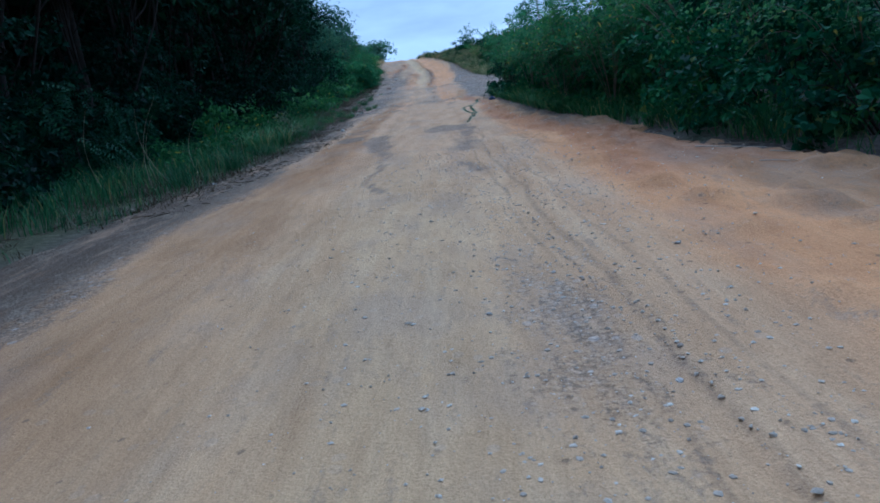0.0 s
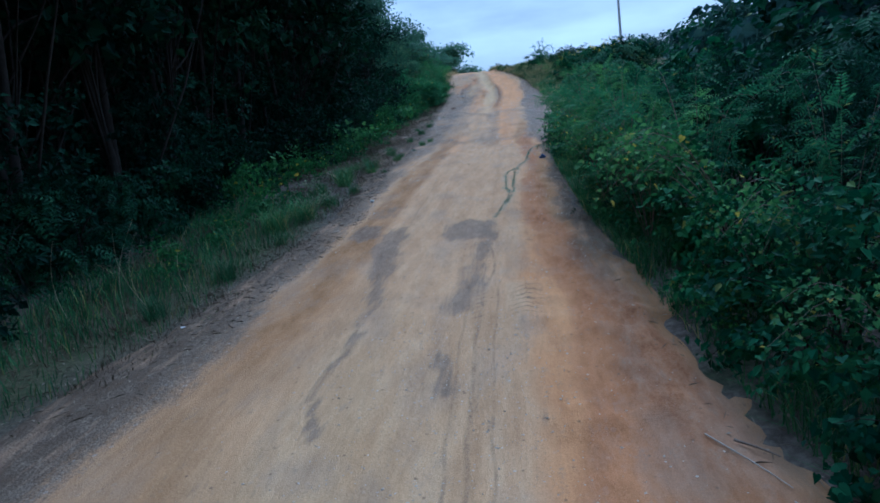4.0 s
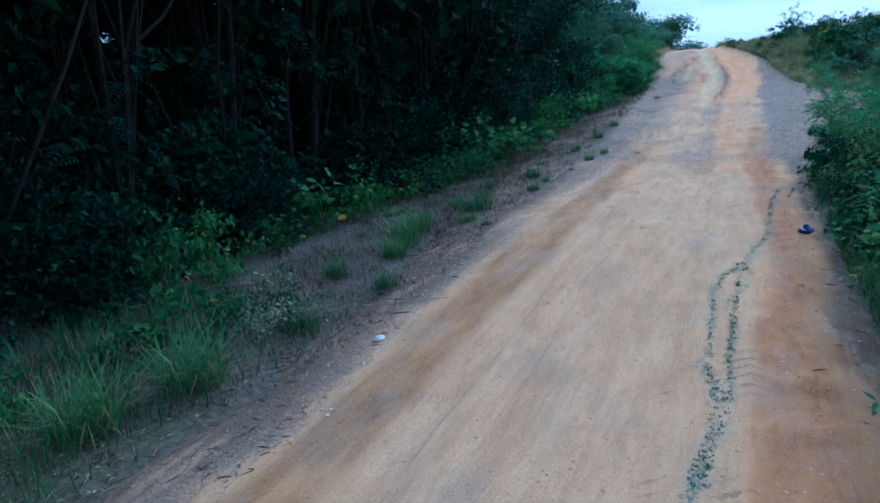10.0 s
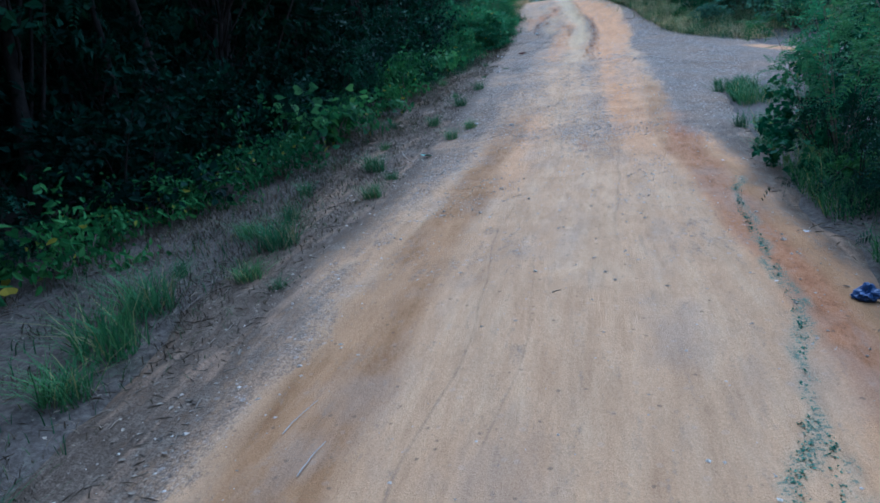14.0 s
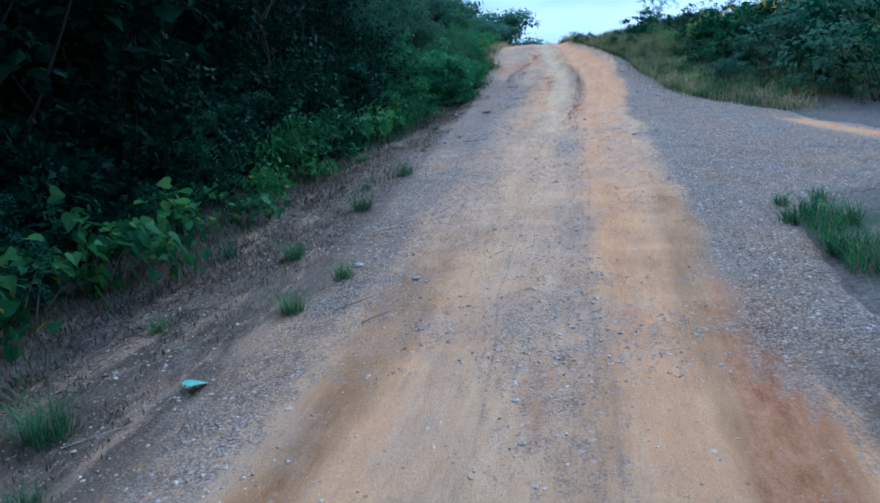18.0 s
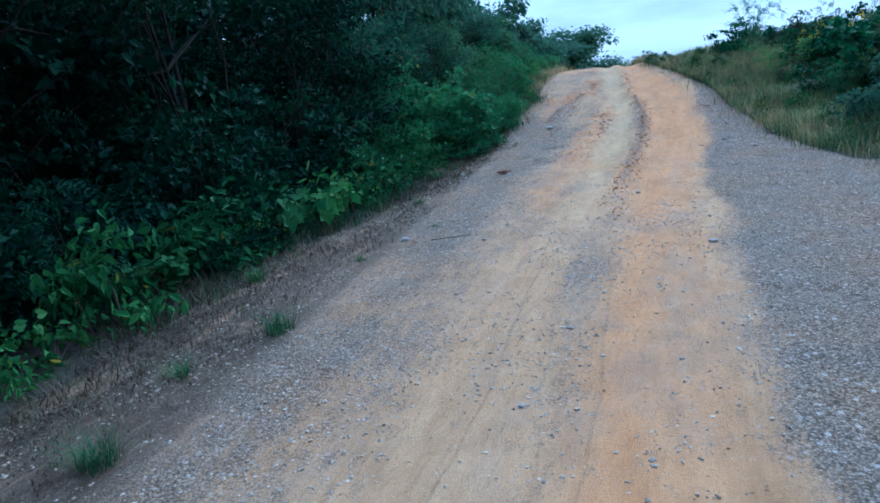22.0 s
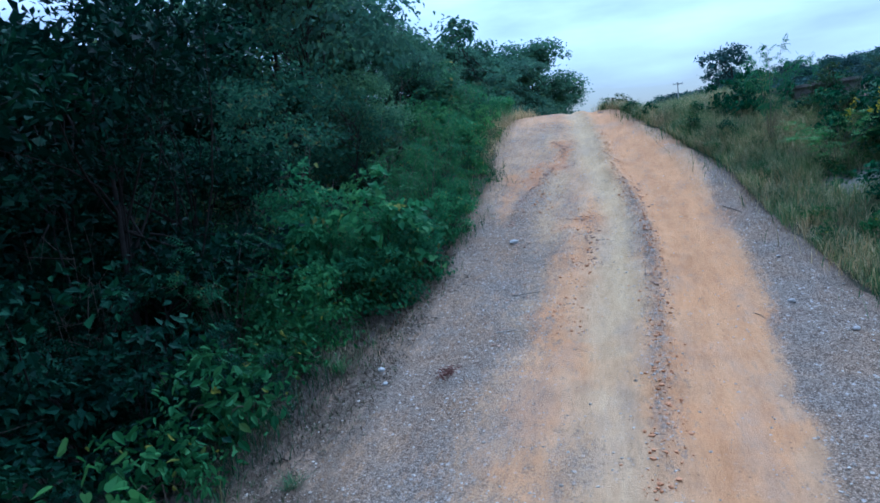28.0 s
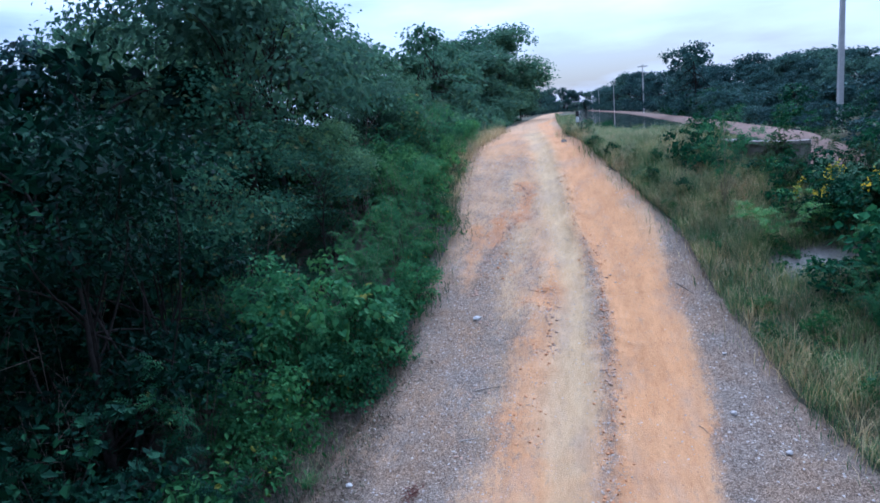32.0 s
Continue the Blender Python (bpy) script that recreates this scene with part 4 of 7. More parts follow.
def build_road():
    ys = np.concatenate([np.arange(-6, 66, 0.085), np.geomspace(66, 260, 50)])
    u = np.linspace(0, 1, 100)
    L, R = road_left(ys) - 0.7, road_right(ys) + 0.7
    X = L[:, None] + (R - L)[:, None] * u[None]
    Y = np.repeat(ys[:, None], len(u), 1)
    edge = np.minimum(X - road_left(Y), road_right(Y) - X) + 0.55 * (fbm(X, Y, 0.9, 21) - 0.5)
    Z = land(X, Y) + road_relief(X, Y) + 0.015 - 0.22 * smooth(0.15, -0.6, edge)
    n, m = X.shape
    v = np.stack([X, Y, Z], -1).reshape(-1, 3)
    i = (np.arange(n - 1)[:, None] * m + np.arange(m - 1)[None]).ravel()
    me = mesh_of("road", v, np.stack([i, i + 1, i + m + 1, i + m], 1), M_ROAD, True)
    wide = fbm(X, Y, 1.6, 31) - 0.5
    longw = fbm(X, Y * 0.18, 0.7, 32) - 0.5
    upper = smooth(38, 46, Y)
    low = 1 - smooth(24, 30, Y)
    # red clay: the right flank of the lower road and the right wheel track of the upper one
    right_flank = smooth(0.95, 1.25, X + 0.5 * longw) * (1 - smooth(1.75, 2.05, X + 0.3 * wide)) * (1 - smooth(27, 32, Y))
    near_flank = smooth(0.75, 1.75, X + 1.3 * wide + 0.5 * (fbm(X, Y, 0.35, 38, 3) - 0.5)) * (1 - smooth(2.3, 2.8, X)) * (1 - smooth(8, 13, Y))
    track_r = np.exp(-((np.abs(X - 0.5 * (orange_left(Y) + orange_right(Y)) - 0.22 * longw) / (0.5 * (orange_right(Y) - orange_left(Y)) + 0.10)) ** 4)) * (0.45 * smooth(36, 42, Y) + 0.55 * smooth(41, 46, Y))
    thin = np.exp(-(((X - 0.35 + 0.4 * longw) / 0.35) ** 2)) * smooth(24, 30, Y) * (1 - smooth(38, 44, Y))
    torn = X + 0.55 * (fbm(0.8 * X + 0.6 * Y, 0.8 * Y - 0.6 * X, 0.5, 39, 4) - 0.5)
    frayed = torn + 0.30 * (fbm(X, Y, 0.16, 40, 3) - 0.5)
    left_red = polygon_mask(frayed, Y, [(-2.75, 51.3), (-2.63, 52.1), (-2.43, 53.0), (-2.22, 52.5), (-2.20, 51.6), (-2.28, 51.0), (-2.47, 50.5), (-2.64, 50.6)], 0.10)
    left_red = np.maximum(left_red, polygon_mask(frayed, Y, [(-2.48, 54.7), (-2.33, 55.3), (-1.90, 54.7), (-1.72, 53.9), (-1.80, 52.9), (-1.50, 52.3), (-1.98, 51.9), (-2.10, 52.5), (-2.04, 53.4), (-2.02, 54.2), (-2.36, 54.3)], 0.09))
    left_red = np.maximum(left_red, 0.62 * polygon_mask(frayed, Y, [(-3.41, 52.0), (-2.96, 52.0), (-2.75, 51.0), (-2.69, 50.0), (-2.74, 49.1), (-2.89, 48.4), (-3.03, 48.6), (-3.09, 50.0)], 0.18))
    left_red = np.maximum(left_red, 0.9 * polygon_mask(frayed, Y, [(-1.24, 48.5), (-1.02, 48.8), (-0.77, 48.5), (-0.86, 48.0), (-1.09, 47.9)], 0.15))
    left_red = np.maximum(left_red, 0.62 * polygon_mask(frayed, Y, [(-1.5, 38.5), (-1.25, 38.0), (-1.05, 42.0), (-0.95, 47.0), (-1.25, 48.0), (-1.55, 46.5), (-1.69, 42.0)], 0.25))
    left_red = left_red + 0.9 * polygon_mask(X, Y, [(4.7, 38.8), (5.6, 35.9), (6.3, 36.2), (5.4, 39.0)], 0.25)
    strip_r0 = np.exp(-((np.abs(X - 0.78 + 0.3 * longw) / 0.5) ** 4)) * smooth(22, 27, Y) * (1 - smooth(38, 44, Y))
    sandy0 = np.exp(-(((X + 1.35 + 0.4 * longw) / 0.5) ** 2)) * smooth(22, 25, Y) * (1 - smooth(28, 31, Y))
    crest = smooth(56, 60, Y) * (1 - smooth(64, 75, Y)) * 0.55
    specks = smooth(0.52, 0.66, fbm(X, Y, 0.8, 35, 3)) * smooth(38, 43, Y) * (1 - smooth(58, 62, Y)) * smooth(-3.2, -2.6, X) * 0.8
    ridge = np.exp(-(((X - crumble(Y) - 0.2 * longw) / 0.20) ** 2)) * smooth(38, 44, Y) * (1 - smooth(58, 64, Y)) * 0.75
    red = np.clip(0.10 * upper * smooth(-1.2, -1.7, X) + 0.75 * right_flank * low + 0.85 * near_flank + 1.25 * track_r + 0.5 * thin + 0.66 * strip_r0 + 0.55 * sandy0 + 1.2 * left_red + specks + ridge + crest + 0.45 * wide - 0.05, 0, 1)
    # ochre strip along the left edge of the driven way
    left_band = np.exp(-((np.abs(X + 1.66 + 0.40 * longw) / 0.34) ** 4)) * smooth(6, 9, Y) * (1 - smooth(27, 31, Y)) + 1.0 * np.exp(-(((X - line(Y, (12, 1.60), (22, 1.50), (26, 1.30), (33, 1.30)) + 0.3 * longw) / 0.24) ** 2)) * smooth(9, 14, Y) * (1 - smooth(30, 34, Y)) * (1 + 0.6 * smooth(20, 24, Y)) + 0.6 * polygon_mask(X + 0.2 * longw, Y, [(0.12, 24.6), (0.34, 24.9), (0.40, 26.2), (0.26, 27.0), (0.12, 26.0)], 0.12)
    near_band = 0.85 * smooth(1.45, 2.1, X + 0.4 * wide) * (1 - smooth(9, 13, Y)) + np.exp(-(((X + 1.6 + 0.5 * longw) / 0.7) ** 2)) * (1 - smooth(8, 12, Y)) * 0.75
    ochre = np.clip(1.15 * left_band * (0.45 + 1.1 * fbm(X, Y * 0.5, 0.6, 36, 3)) + near_band + 0.5 * wide - 0.05, 0, 1)
    # grey gravel: the verges, the side road and the stony middle stretch
    verge_l = smooth(-1.95, -2.30, X + 0.6 * wide) * (1 - 0.35 * smooth(28, 34, Y) - 0.35 * smooth(36, 44, Y))
    verge_r = smooth(1.75, 2.05, X + 0.4 * wide) * smooth(7, 13, Y)
    wob = 0.5 * (fbm(X * 0, Y, 6.0, 33) - 0.5) + 0.25 * longw
    strip_l = np.exp(-((np.abs(X + 0.68 + wob) / 0.40) ** 4)) * smooth(26, 31, Y)
    strip_r = np.exp(-((np.abs(X - 0.76 + wob) / 0.62) ** 4))
    sandy = np.exp(-((np.abs(X + 1.30 + wob) / 0.70) ** 4)) * (1 - smooth(28, 32, Y))
    stony = smooth(22, 29, Y) * (1 - smooth(48, 54, Y)) * np.clip(1 - 0.95 * strip_l - 0.95 * strip_r - 0.9 * sandy + 0.7 * wide, 0, 1)
    left_up = smooth(38, 44, Y) * (1 - smooth(55, 60, Y)) * smooth(-1.25, -1.6, X + 0.5 * longw) * 0.9
    side = smooth(1.3, 1.8, X + 0.4 * wide) * smooth(24, 29, Y) * (0.62 + 0.7 * fbm(0.9 * X + 0.4 * Y, 0.9 * Y - 0.4 * X, 1.3, 58, 3))
    strip = np.exp(-(((X - 0.42 + 0.3 * wide) / 0.27) ** 2)) * (1 - smooth(2.2, 3.6, Y)) * smooth(0.9, 1.6, Y) * 0.42
    grey = np.clip(verge_l * (0.65 - 0.25 * smooth(16, 22, Y) * (1 - smooth(33, 38, Y))) + verge_r * 0.7 + stony * 0.42 + 0.30 * left_up + 0.72 * side + strip + (0.3 * wide + 0.75 * (fbm(X, Y * 0.6, 0.9, 37, 4) - 0.5)) * (Y > 20), 0, 1)
    grey = np.clip(grey + 0.5 * np.exp(-(((X - crumble(Y)) / 0.16) ** 2)) * upper * (1 - smooth(50, 54, Y)), 0, 1) * (1 - 0.85 * np.clip(left_red, 0, 1)) * (1 - 0.9 * track_r) * (1 - 0.12 * upper * smooth(-0.6, -1.3, X))
    # pale dust in the left wheel track of the upper road and over the middle of the lower one
    pale = np.exp(-((np.abs(X - pale_track(Y) + 0.30 * longw + 0.18 * wide) / 0.45) ** 2.8)) * (0.35 * smooth(33, 40, Y) + 0.65 * smooth(40, 47, Y)) * (1 - smooth(62, 75, Y)) + 0.55 * np.exp(-(((X + 0.2) / 0.9) ** 2)) * (1 - smooth(4, 10, Y)) * (1 - strip)
    gully = polygon_mask(torn, Y, [(-2.36, 49.9), (-2.01, 51.5), (-1.71, 52.2), (-1.58, 51.5), (-1.70, 50.3), (-1.75, 48.6), (-1.70, 46.0), (-1.85, 43.5), (-2.15, 43.5), (-2.25, 46.6), (-2.28, 48.8)], 0.14) + polygon_mask(torn, Y, [(-2.91, 54.7), (-2.44, 57.0), (-2.07, 53.8), (-2.31, 53.0), (-2.74, 53.4)], 0.14)
    pale = pale + 0.55 * gully
    pale = np.clip(pale + 0.35 * longw, 0, 1)
    litter = np.clip(0.95 * smooth(0.0, -0.6, X - line(Y, (0, -2.0), (17, -2.0), (22, -2.25), (30, -2.5), (40, -3.1)) + 0.7 * wide) * (1 - smooth(36, 47, Y)) + 0.9 * smooth(1.60, 1.90, X + 0.5 * wide) * (1 - smooth(25, 28, Y)) * (0.3 + 0.7 * smooth(7, 12, Y)) + 0.45 * smooth(0.7, 0.05, X - road_left(Y)) * smooth(36, 45, Y) + 0.5 * smooth(0.6, 0.0, road_right(Y) - X) * smooth(42, 46, Y) + 0.5 * wide * (X < -2.2), 0, 1)
    # dark hard patches where the dust is worn off, and a crack-like wet streak
    jag = X + 0.34 * (fbm(X, Y * 0.5, 0.35, 41) - 0.5)
    dark = polygon_mask(jag, Y, [(-1.86, 12.0), (-1.90, 12.6), (-1.84, 12.9), (-1.5, 12.75), (-1.34, 12.5), (-1.40, 11.9), (-1.64, 11.62)], 0.12)
    dark = np.maximum(dark, polygon_mask(jag, Y, [(-1.34, 11.97), (-1.06, 12.6), (-0.82, 11.7), (-0.80, 10.55), (-0.76, 9.75), (-0.68, 9.0), (-0.66, 8.3), (-0.76, 8.3), (-0.92, 9.07), (-1.11, 10.05), (-1.28, 10.8), (-1.2, 11.3)], 0.11))
    dark = np.maximum(dark, 0.95 * stroke_mask(jag, Y, [(-0.80, 9.4), (-0.70, 8.6), (-0.66, 8.0), (-0.6, 7.2), (-0.68, 6.3), (-0.6, 5.5)], 0.055))
    dark = np.maximum(dark, polygon_mask(jag, Y, [(-0.20, 11.6), (-0.16, 12.3), (0.12, 12.6), (0.62, 12.4), (0.64, 11.07), (0.31, 11.3), (0.0, 11.15)], 0.14))
    dark = np.maximum(dark, 0.85 * polygon_mask(jag, Y, [(0.26, 11.0), (0.58, 11.2), (0.60, 10.2), (0.58, 9.3), (0.50, 8.1), (0.26, 7.9), (0.32, 9.4), (0.35, 10.1)], 0.14))
    dark = np.maximum(dark, 0.85 * polygon_mask(jag, Y, [(0.18, 7.0), (0.30, 6.95), (0.52, 6.2), (0.40, 6.05)], 0.06))
    dark = np.maximum(dark, 0.5 * polygon_mask(jag, Y, [(-1.9, 14.1), (-1.68, 14.5), (-1.36, 14.4), (-1.36, 13.4), (-1.66, 13.3)], 0.12))
    dark = dark * (0.26 + 1.10 * fbm(X, Y * 0.16, 0.12, 42, 3) + 0.65 * fbm(X, Y * 0.5, 0.45, 43, 3))
    green = np.zeros(X.shape)
    for way, wide_, _ in MOSS_WAYS:
        green = np.maximum(green, 0.8 * stroke_mask(jag, Y, way, wide_))
    green = np.minimum(green, 0.74) * (0.40 + 0.95 * fbm(X, Y, 0.30, 51, 2))
    tread = stroke_mask(X, Y, [(1.06, 7.5), (1.08, 8.5), (1.10, 11.0), (1.02, 14.0), (1.05, 17.0)], 0.17) + 0.8 * stroke_mask(X, Y, [(0.55, 7.0), (0.60, 11.0), (0.50, 15.0)], 0.07) + 0.8 * stroke_mask(X, Y, [(0.3, 41.0), (0.25, 44.0), (0.1, 47.0), (-0.35, 51.0)], 0.16)
    tread = np.clip(tread, 0, 1) * smooth(0.35, 0.6, fbm(X, Y, 0.9, 55, 2))
    rust = smooth(-0.12, 0.10, X + 0.35 * longw + 0.25 * wide - line(Y, (4, 1.25), (6, 1.38), (8, 1.45), (12, 1.18), (16, 1.16), (18.6, 1.21), (25, 1.12), (26, 1.22), (28.5, 1.42))) * smooth(0.12, -0.10, X + 0.3 * wide - line(Y, (3, 2.7), (6, 2.4), (8, 2.1), (12.4, 1.58), (18.9, 1.56), (25, 1.56), (27.4, 1.74), (29.3, 1.6))) * smooth(3.0, 5.5, Y) * (1 - smooth(27.5, 30, Y)) * (0.62 + 0.9 * (fbm(X, Y * 0.4, 0.7, 57, 3) - 0.3))
    rust = np.maximum(rust, 0.62 * polygon_mask(torn, Y, [(-0.20, 26.5), (0.01, 26.3), (0.0, 25.7), (-0.13, 25.4), (-0.25, 25.3), (-0.28, 25.8)], 0.10))
    rust = np.maximum(rust, 0.60 * np.clip(left_red, 0, 1) * smooth(46, 49, Y))
    a = me.attributes.new("rust", "FLOAT", "POINT")
    a.data.foreach_set("value", np.clip(rust, 0, 1).reshape(-1).astype(np.float32))
    for name, ch in (("soil", (red, grey, litter, pale)), ("marks", (dark, green, ochre, tread))):
        a = me.color_attributes.new(name, "FLOAT_COLOR", "POINT")
        a.data.foreach_set("color", np.stack(ch, -1).reshape(-1).astype(np.float32))
    return tagged(new("road", me), "rutted dirt road of tan dust, red clay and grey gravel", "road", "", "structure")


build_road()


# ---------------------------------------------------------------- canal
def build_canal():
    ys = np.concatenate([np.arange(53.0, 90, 0.7), np.geomspace(90, 500, 30)])
    L = np.maximum(canal_left(ys), np.interp(ys, [52.9, 53.1, 54.1, 55.6, 58.0, 60.8, 65.4, 72.3, 80.0, 88.0], [5.3, 4.9, 4.4, 4.05, 3.65, 3.15, 2.3, 1.4, 0.3, -3.0])) - 0.05
    R = canal_right(ys) + 0.5
    L = np.minimum(L, R - 0.05)
    v = np.concatenate([np.stack([L, ys, np.full(len(ys), 9.42)], 1), np.stack([R, ys, np.full(len(ys), 9.42)], 1)])
    n = len(ys)
    i = np.arange(n - 1)
    tagged(new("water", mesh_of("water", v, np.stack([i, i + n, i + n + 1, i + 1], 1), M_WATER, True)), "still dark-green canal water reflecting the sky", "water", "", "structure")
    # far bank: a low ridge of pale earth
    prof = np.array([(0.0, 9.15), (0.15, 9.43), (0.45, 9.55), (0.8, 9.60), (1.2, 9.60), (1.6, 9.4), (2.6, 8.9)])
    bys = np.concatenate([np.arange(51.4, 90, 0.8), np.geomspace(90, 500, 40)])
    P = np.stack([np.stack([canal_right(bys) + o, bys, np.full(len(bys), z) - 0.45 * np.clip(56 - bys, 0, None) + 0.12 * (fbm(bys, bys * 0 + o, 2.0, 61) - 0.5)], 1) for o, z in prof], 1)
    i = (np.arange(len(bys) - 1)[:, None] * len(prof) + np.arange(len(prof) - 1)[None]).ravel()
    k = len(prof)
    tagged(new("canal_bank", mesh_of("canal_bank", P.reshape(-1, 3), np.stack([i, i + 1, i + k + 1, i + k], 1), M_BANK, True)), "low bank of bare pinkish earth along the canal", "bank", "", "structure")


M_BANK = plain_material("bank_earth", (0.110, 0.072, 0.054), (0.250, 0.168, 0.126), 1.6, 0.95, 0.1, 0.6, 0.05)
build_canal()


def build_weir():
    """Concrete wall with a coping slab over each run and pilasters."""
    wall = thing("canal_wall", "weathered concrete wall closing the canal, with a coping", "wall", "", "structure")
    pts = [(-0.4, 88.0), (0.3, 80.0), (1.4, 72.3), (2.3, 65.4), (3.15, 60.8), (3.65, 58.0), (4.05, 55.6), (4.4, 54.1), (4.9, 53.1), (5.5, 52.9)]
    for (x0, y0), (x1, y1) in zip(pts[:-1], pts[1:]):
        d = Vector((x1 - x0, y1 - y0, 0))
        sunk = 0.10 if y0 > 75 else 0.0
        for nm, half, z0, z1 in (("wall_panel", 0.10, 8.0, 9.52 - sunk), ("coping", 0.17, 9.52 - sunk, 9.60 - sunk)):
            s = d.normalized()
            w = Vector((-s.y, s.x, 0)) * half
            lo, hi = Vector((x0, y0, z0)), Vector((x1, y1, z0))
            c = [lo - w, hi - w, hi + w, lo + w]
            v = [tuple(p) for p in c] + [(p.x, p.y, z1) for p in c]
            part(nm, mesh_of(nm, v, np.array([(0, 3, 2, 1), (4, 5, 6, 7), (0, 1, 5, 4), (1, 2, 6, 5), (2, 3, 7, 6), (3, 0, 4, 7)]), M_CONCRETE), wall)
    return wall


build_weir()


# ---------------------------------------------------------------- utility poles
def make_pole(height, foot):
    root = thing("utility_pole", "slim pale concrete utility pole with a steel crossarm", "utility pole", "poles along the canal")
    h = height
    s = np.linspace(-0.6, h, 6)
    wid = np.linspace(foot, 0.6 * foot, 6)
    v = np.concatenate([np.array([(-a, -a * 0.8, z), (a, -a * 0.8, z), (a, a * 0.8, z), (-a, a * 0.8, z)]) for a, z in zip(wid, s)])
    f = [(4 * k + j, 4 * k + (j + 1) % 4, 4 * k + 4 + (j + 1) % 4, 4 * k + 4 + j) for k in range(5) for j in range(4)] + [(20, 21, 22, 23)]
    part("shaft", mesh_of("shaft", v, np.array(f), M_POLE), root)
    bx = np.array([(x, y, z) for z in (h - 0.32, h - 0.22) for x, y in ((-0.75, -0.13), (0.75, -0.13), (0.75, -0.05), (-0.75, -0.05))])
    part("crossarm", mesh_of("crossarm", bx, np.array([(0, 3, 2, 1), (4, 5, 6, 7), (0, 1, 5, 4), (1, 2, 6, 5), (2, 3, 7, 6), (3, 0, 4, 7)]), M_STEEL), root)
    for x in (-0.66, -0.25, 0.25, 0.66):
        vv, ff = tube([(x, -0.09, h - 0.22), (x, -0.09, h - 0.13), (x, -0.09, h - 0.08), (x, -0.09, h - 0.04)], (0.02, 0.045, 0.035, 0.01), 7)
        part("insulator", mesh_of("insulator", vv, ff, M_WHITE, True), root)
    return root


# ---------------------------------------------------------------- plants
def forest():
    # Leaf colours hold the shade for lower trees and the light for upper ones.
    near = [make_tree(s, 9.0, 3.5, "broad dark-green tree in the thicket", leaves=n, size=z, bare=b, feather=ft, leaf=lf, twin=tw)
            for s, n, z, b, ft, lf, tw in ((1, 1900, 0.28, 0.22, 0.0, M_SHADEFOREST, False), (2, 2000, 0.26, 0.16, 0.4, M_SHADEFEATHER, True), (3, 1900, 0.28, 0.24, 0.0, M_SHADEFOREST, True), (4, 2000, 0.26, 0.18, 0.5, M_SHADEFEATHER, False))]
    upper = [make_tree(s, 9.0, 3.6, "tall blue-green feathery tree above the roadside bushes", leaves=n, size=0.15, bare=0.06, feather=ft, leaf=M_LITLEAF, twin=tw)
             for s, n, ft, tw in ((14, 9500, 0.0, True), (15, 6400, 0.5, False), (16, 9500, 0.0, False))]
    ahead = [make_tree(s, 9.5, 3.6, "tall green tree beside the road beyond the crest", leaves=2400, size=0.36, bare=-0.06, leaf=M_LITLEAF) for s in (7, 8)]
    back = [make_tree(s, 9.0, 3.7, "tall dark-green tree deep in the thicket", leaves=1200, size=0.38, bare=0.12, leaf=M_SHADEFOREST) for s in (5, 6)]
    rng = np.random.default_rng(11)
    spots, deep, far = [], [], []
    for y in np.arange(-4, 66, 2.7):
        for row, (off, lo, hi) in enumerate(((3.0, 0.75, 0.95), (5.6, 0.95, 1.15), (9.0, 0.95, 1.2), (13.5, 1.0, 1.25))):
            yy = y + rng.uniform(-1.0, 1.0)
            x = float(forest_line(yy)) - off + rng.uniform(-0.8, 0.8)
            k = rng.uniform(lo, hi) * (float(line(yy, (0, 1.0), (32, 0.95), (42, 0.90), (45, 0.78), (48, 0.62), (60, 0.58))) if row == 0 else float(line(yy, (0, 1.0), (31, 0.95), (39, 0.80), (46, 0.70), (50, 0.88), (52, 1.05), (57, 0.98), (61, 0.78), (66, 0.64))))
            if row > 0 and x < -0.84 * (yy - 34.2) and yy > 42:
                k *= 0.70
            if row == 3 and yy < 33 and int(y * 10) % 2:
                continue
            (spots if row < 2 else deep).append((x, yy, k, k * rng.uniform(0.9, 1.1)))
    for y in np.concatenate([np.arange(64, 110, 2.6), np.arange(110, 220, 5.0)]):
        k = rng.uniform(0.56, 0.76)
        far.append((float(forest_line(y)) - rng.uniform(1.6, 4.2), y + rng.uniform(-1, 1), k, k * rng.uniform(0.8, 1.0)))
    for y in np.arange(-8, 60, 6):
        for x in (-26,):
            deep.append((x + rng.uniform(-3, 3), y + rng.uniform(-2, 2), rng.uniform(1.0, 1.3), rng.uniform(0.9, 1.15)))
    # unseen trees added across the road behind the camera, closing the sky there
    for y in (-10, -13):
        for x in (-2.5, 0.5, 4):
            deep.append((x, y - 12, 1.0, 1.0))
    scatter(near, [s for s in spots if s[1] < 35], 12)
    # trees added at the edge, crowns mostly out of view, to shade the verge
    shade_trees = [make_tree(s, 10.5, 4.6, "added dark tree whose high crown shades the verge", leaves=4400, size=0.31, bare=0.50, leaf=M_SHADEFOREST, twin=tw) for s, tw in ((91, False), (92, True))]
    scatter(shade_trees, [(float(forest_line(y)) - 2.3 + rng.uniform(-0.4, 0.4), y, rng.uniform(0.85, 1.05), rng.uniform(0.95, 1.1)) for y in np.arange(-3, 32, 2.9)], 18)
    edge_trees = [make_tree(s, 9.0, 3.5, "dark-green small-leaved tree in the thicket", leaves=5400, size=0.15, bare=0.12, leaf=M_SHADEFOREST, twin=tw) for s, tw in ((19, True), (20, False))]
    scatter(edge_trees, [s for s in spots if 35 <= s[1] < 45], 17)
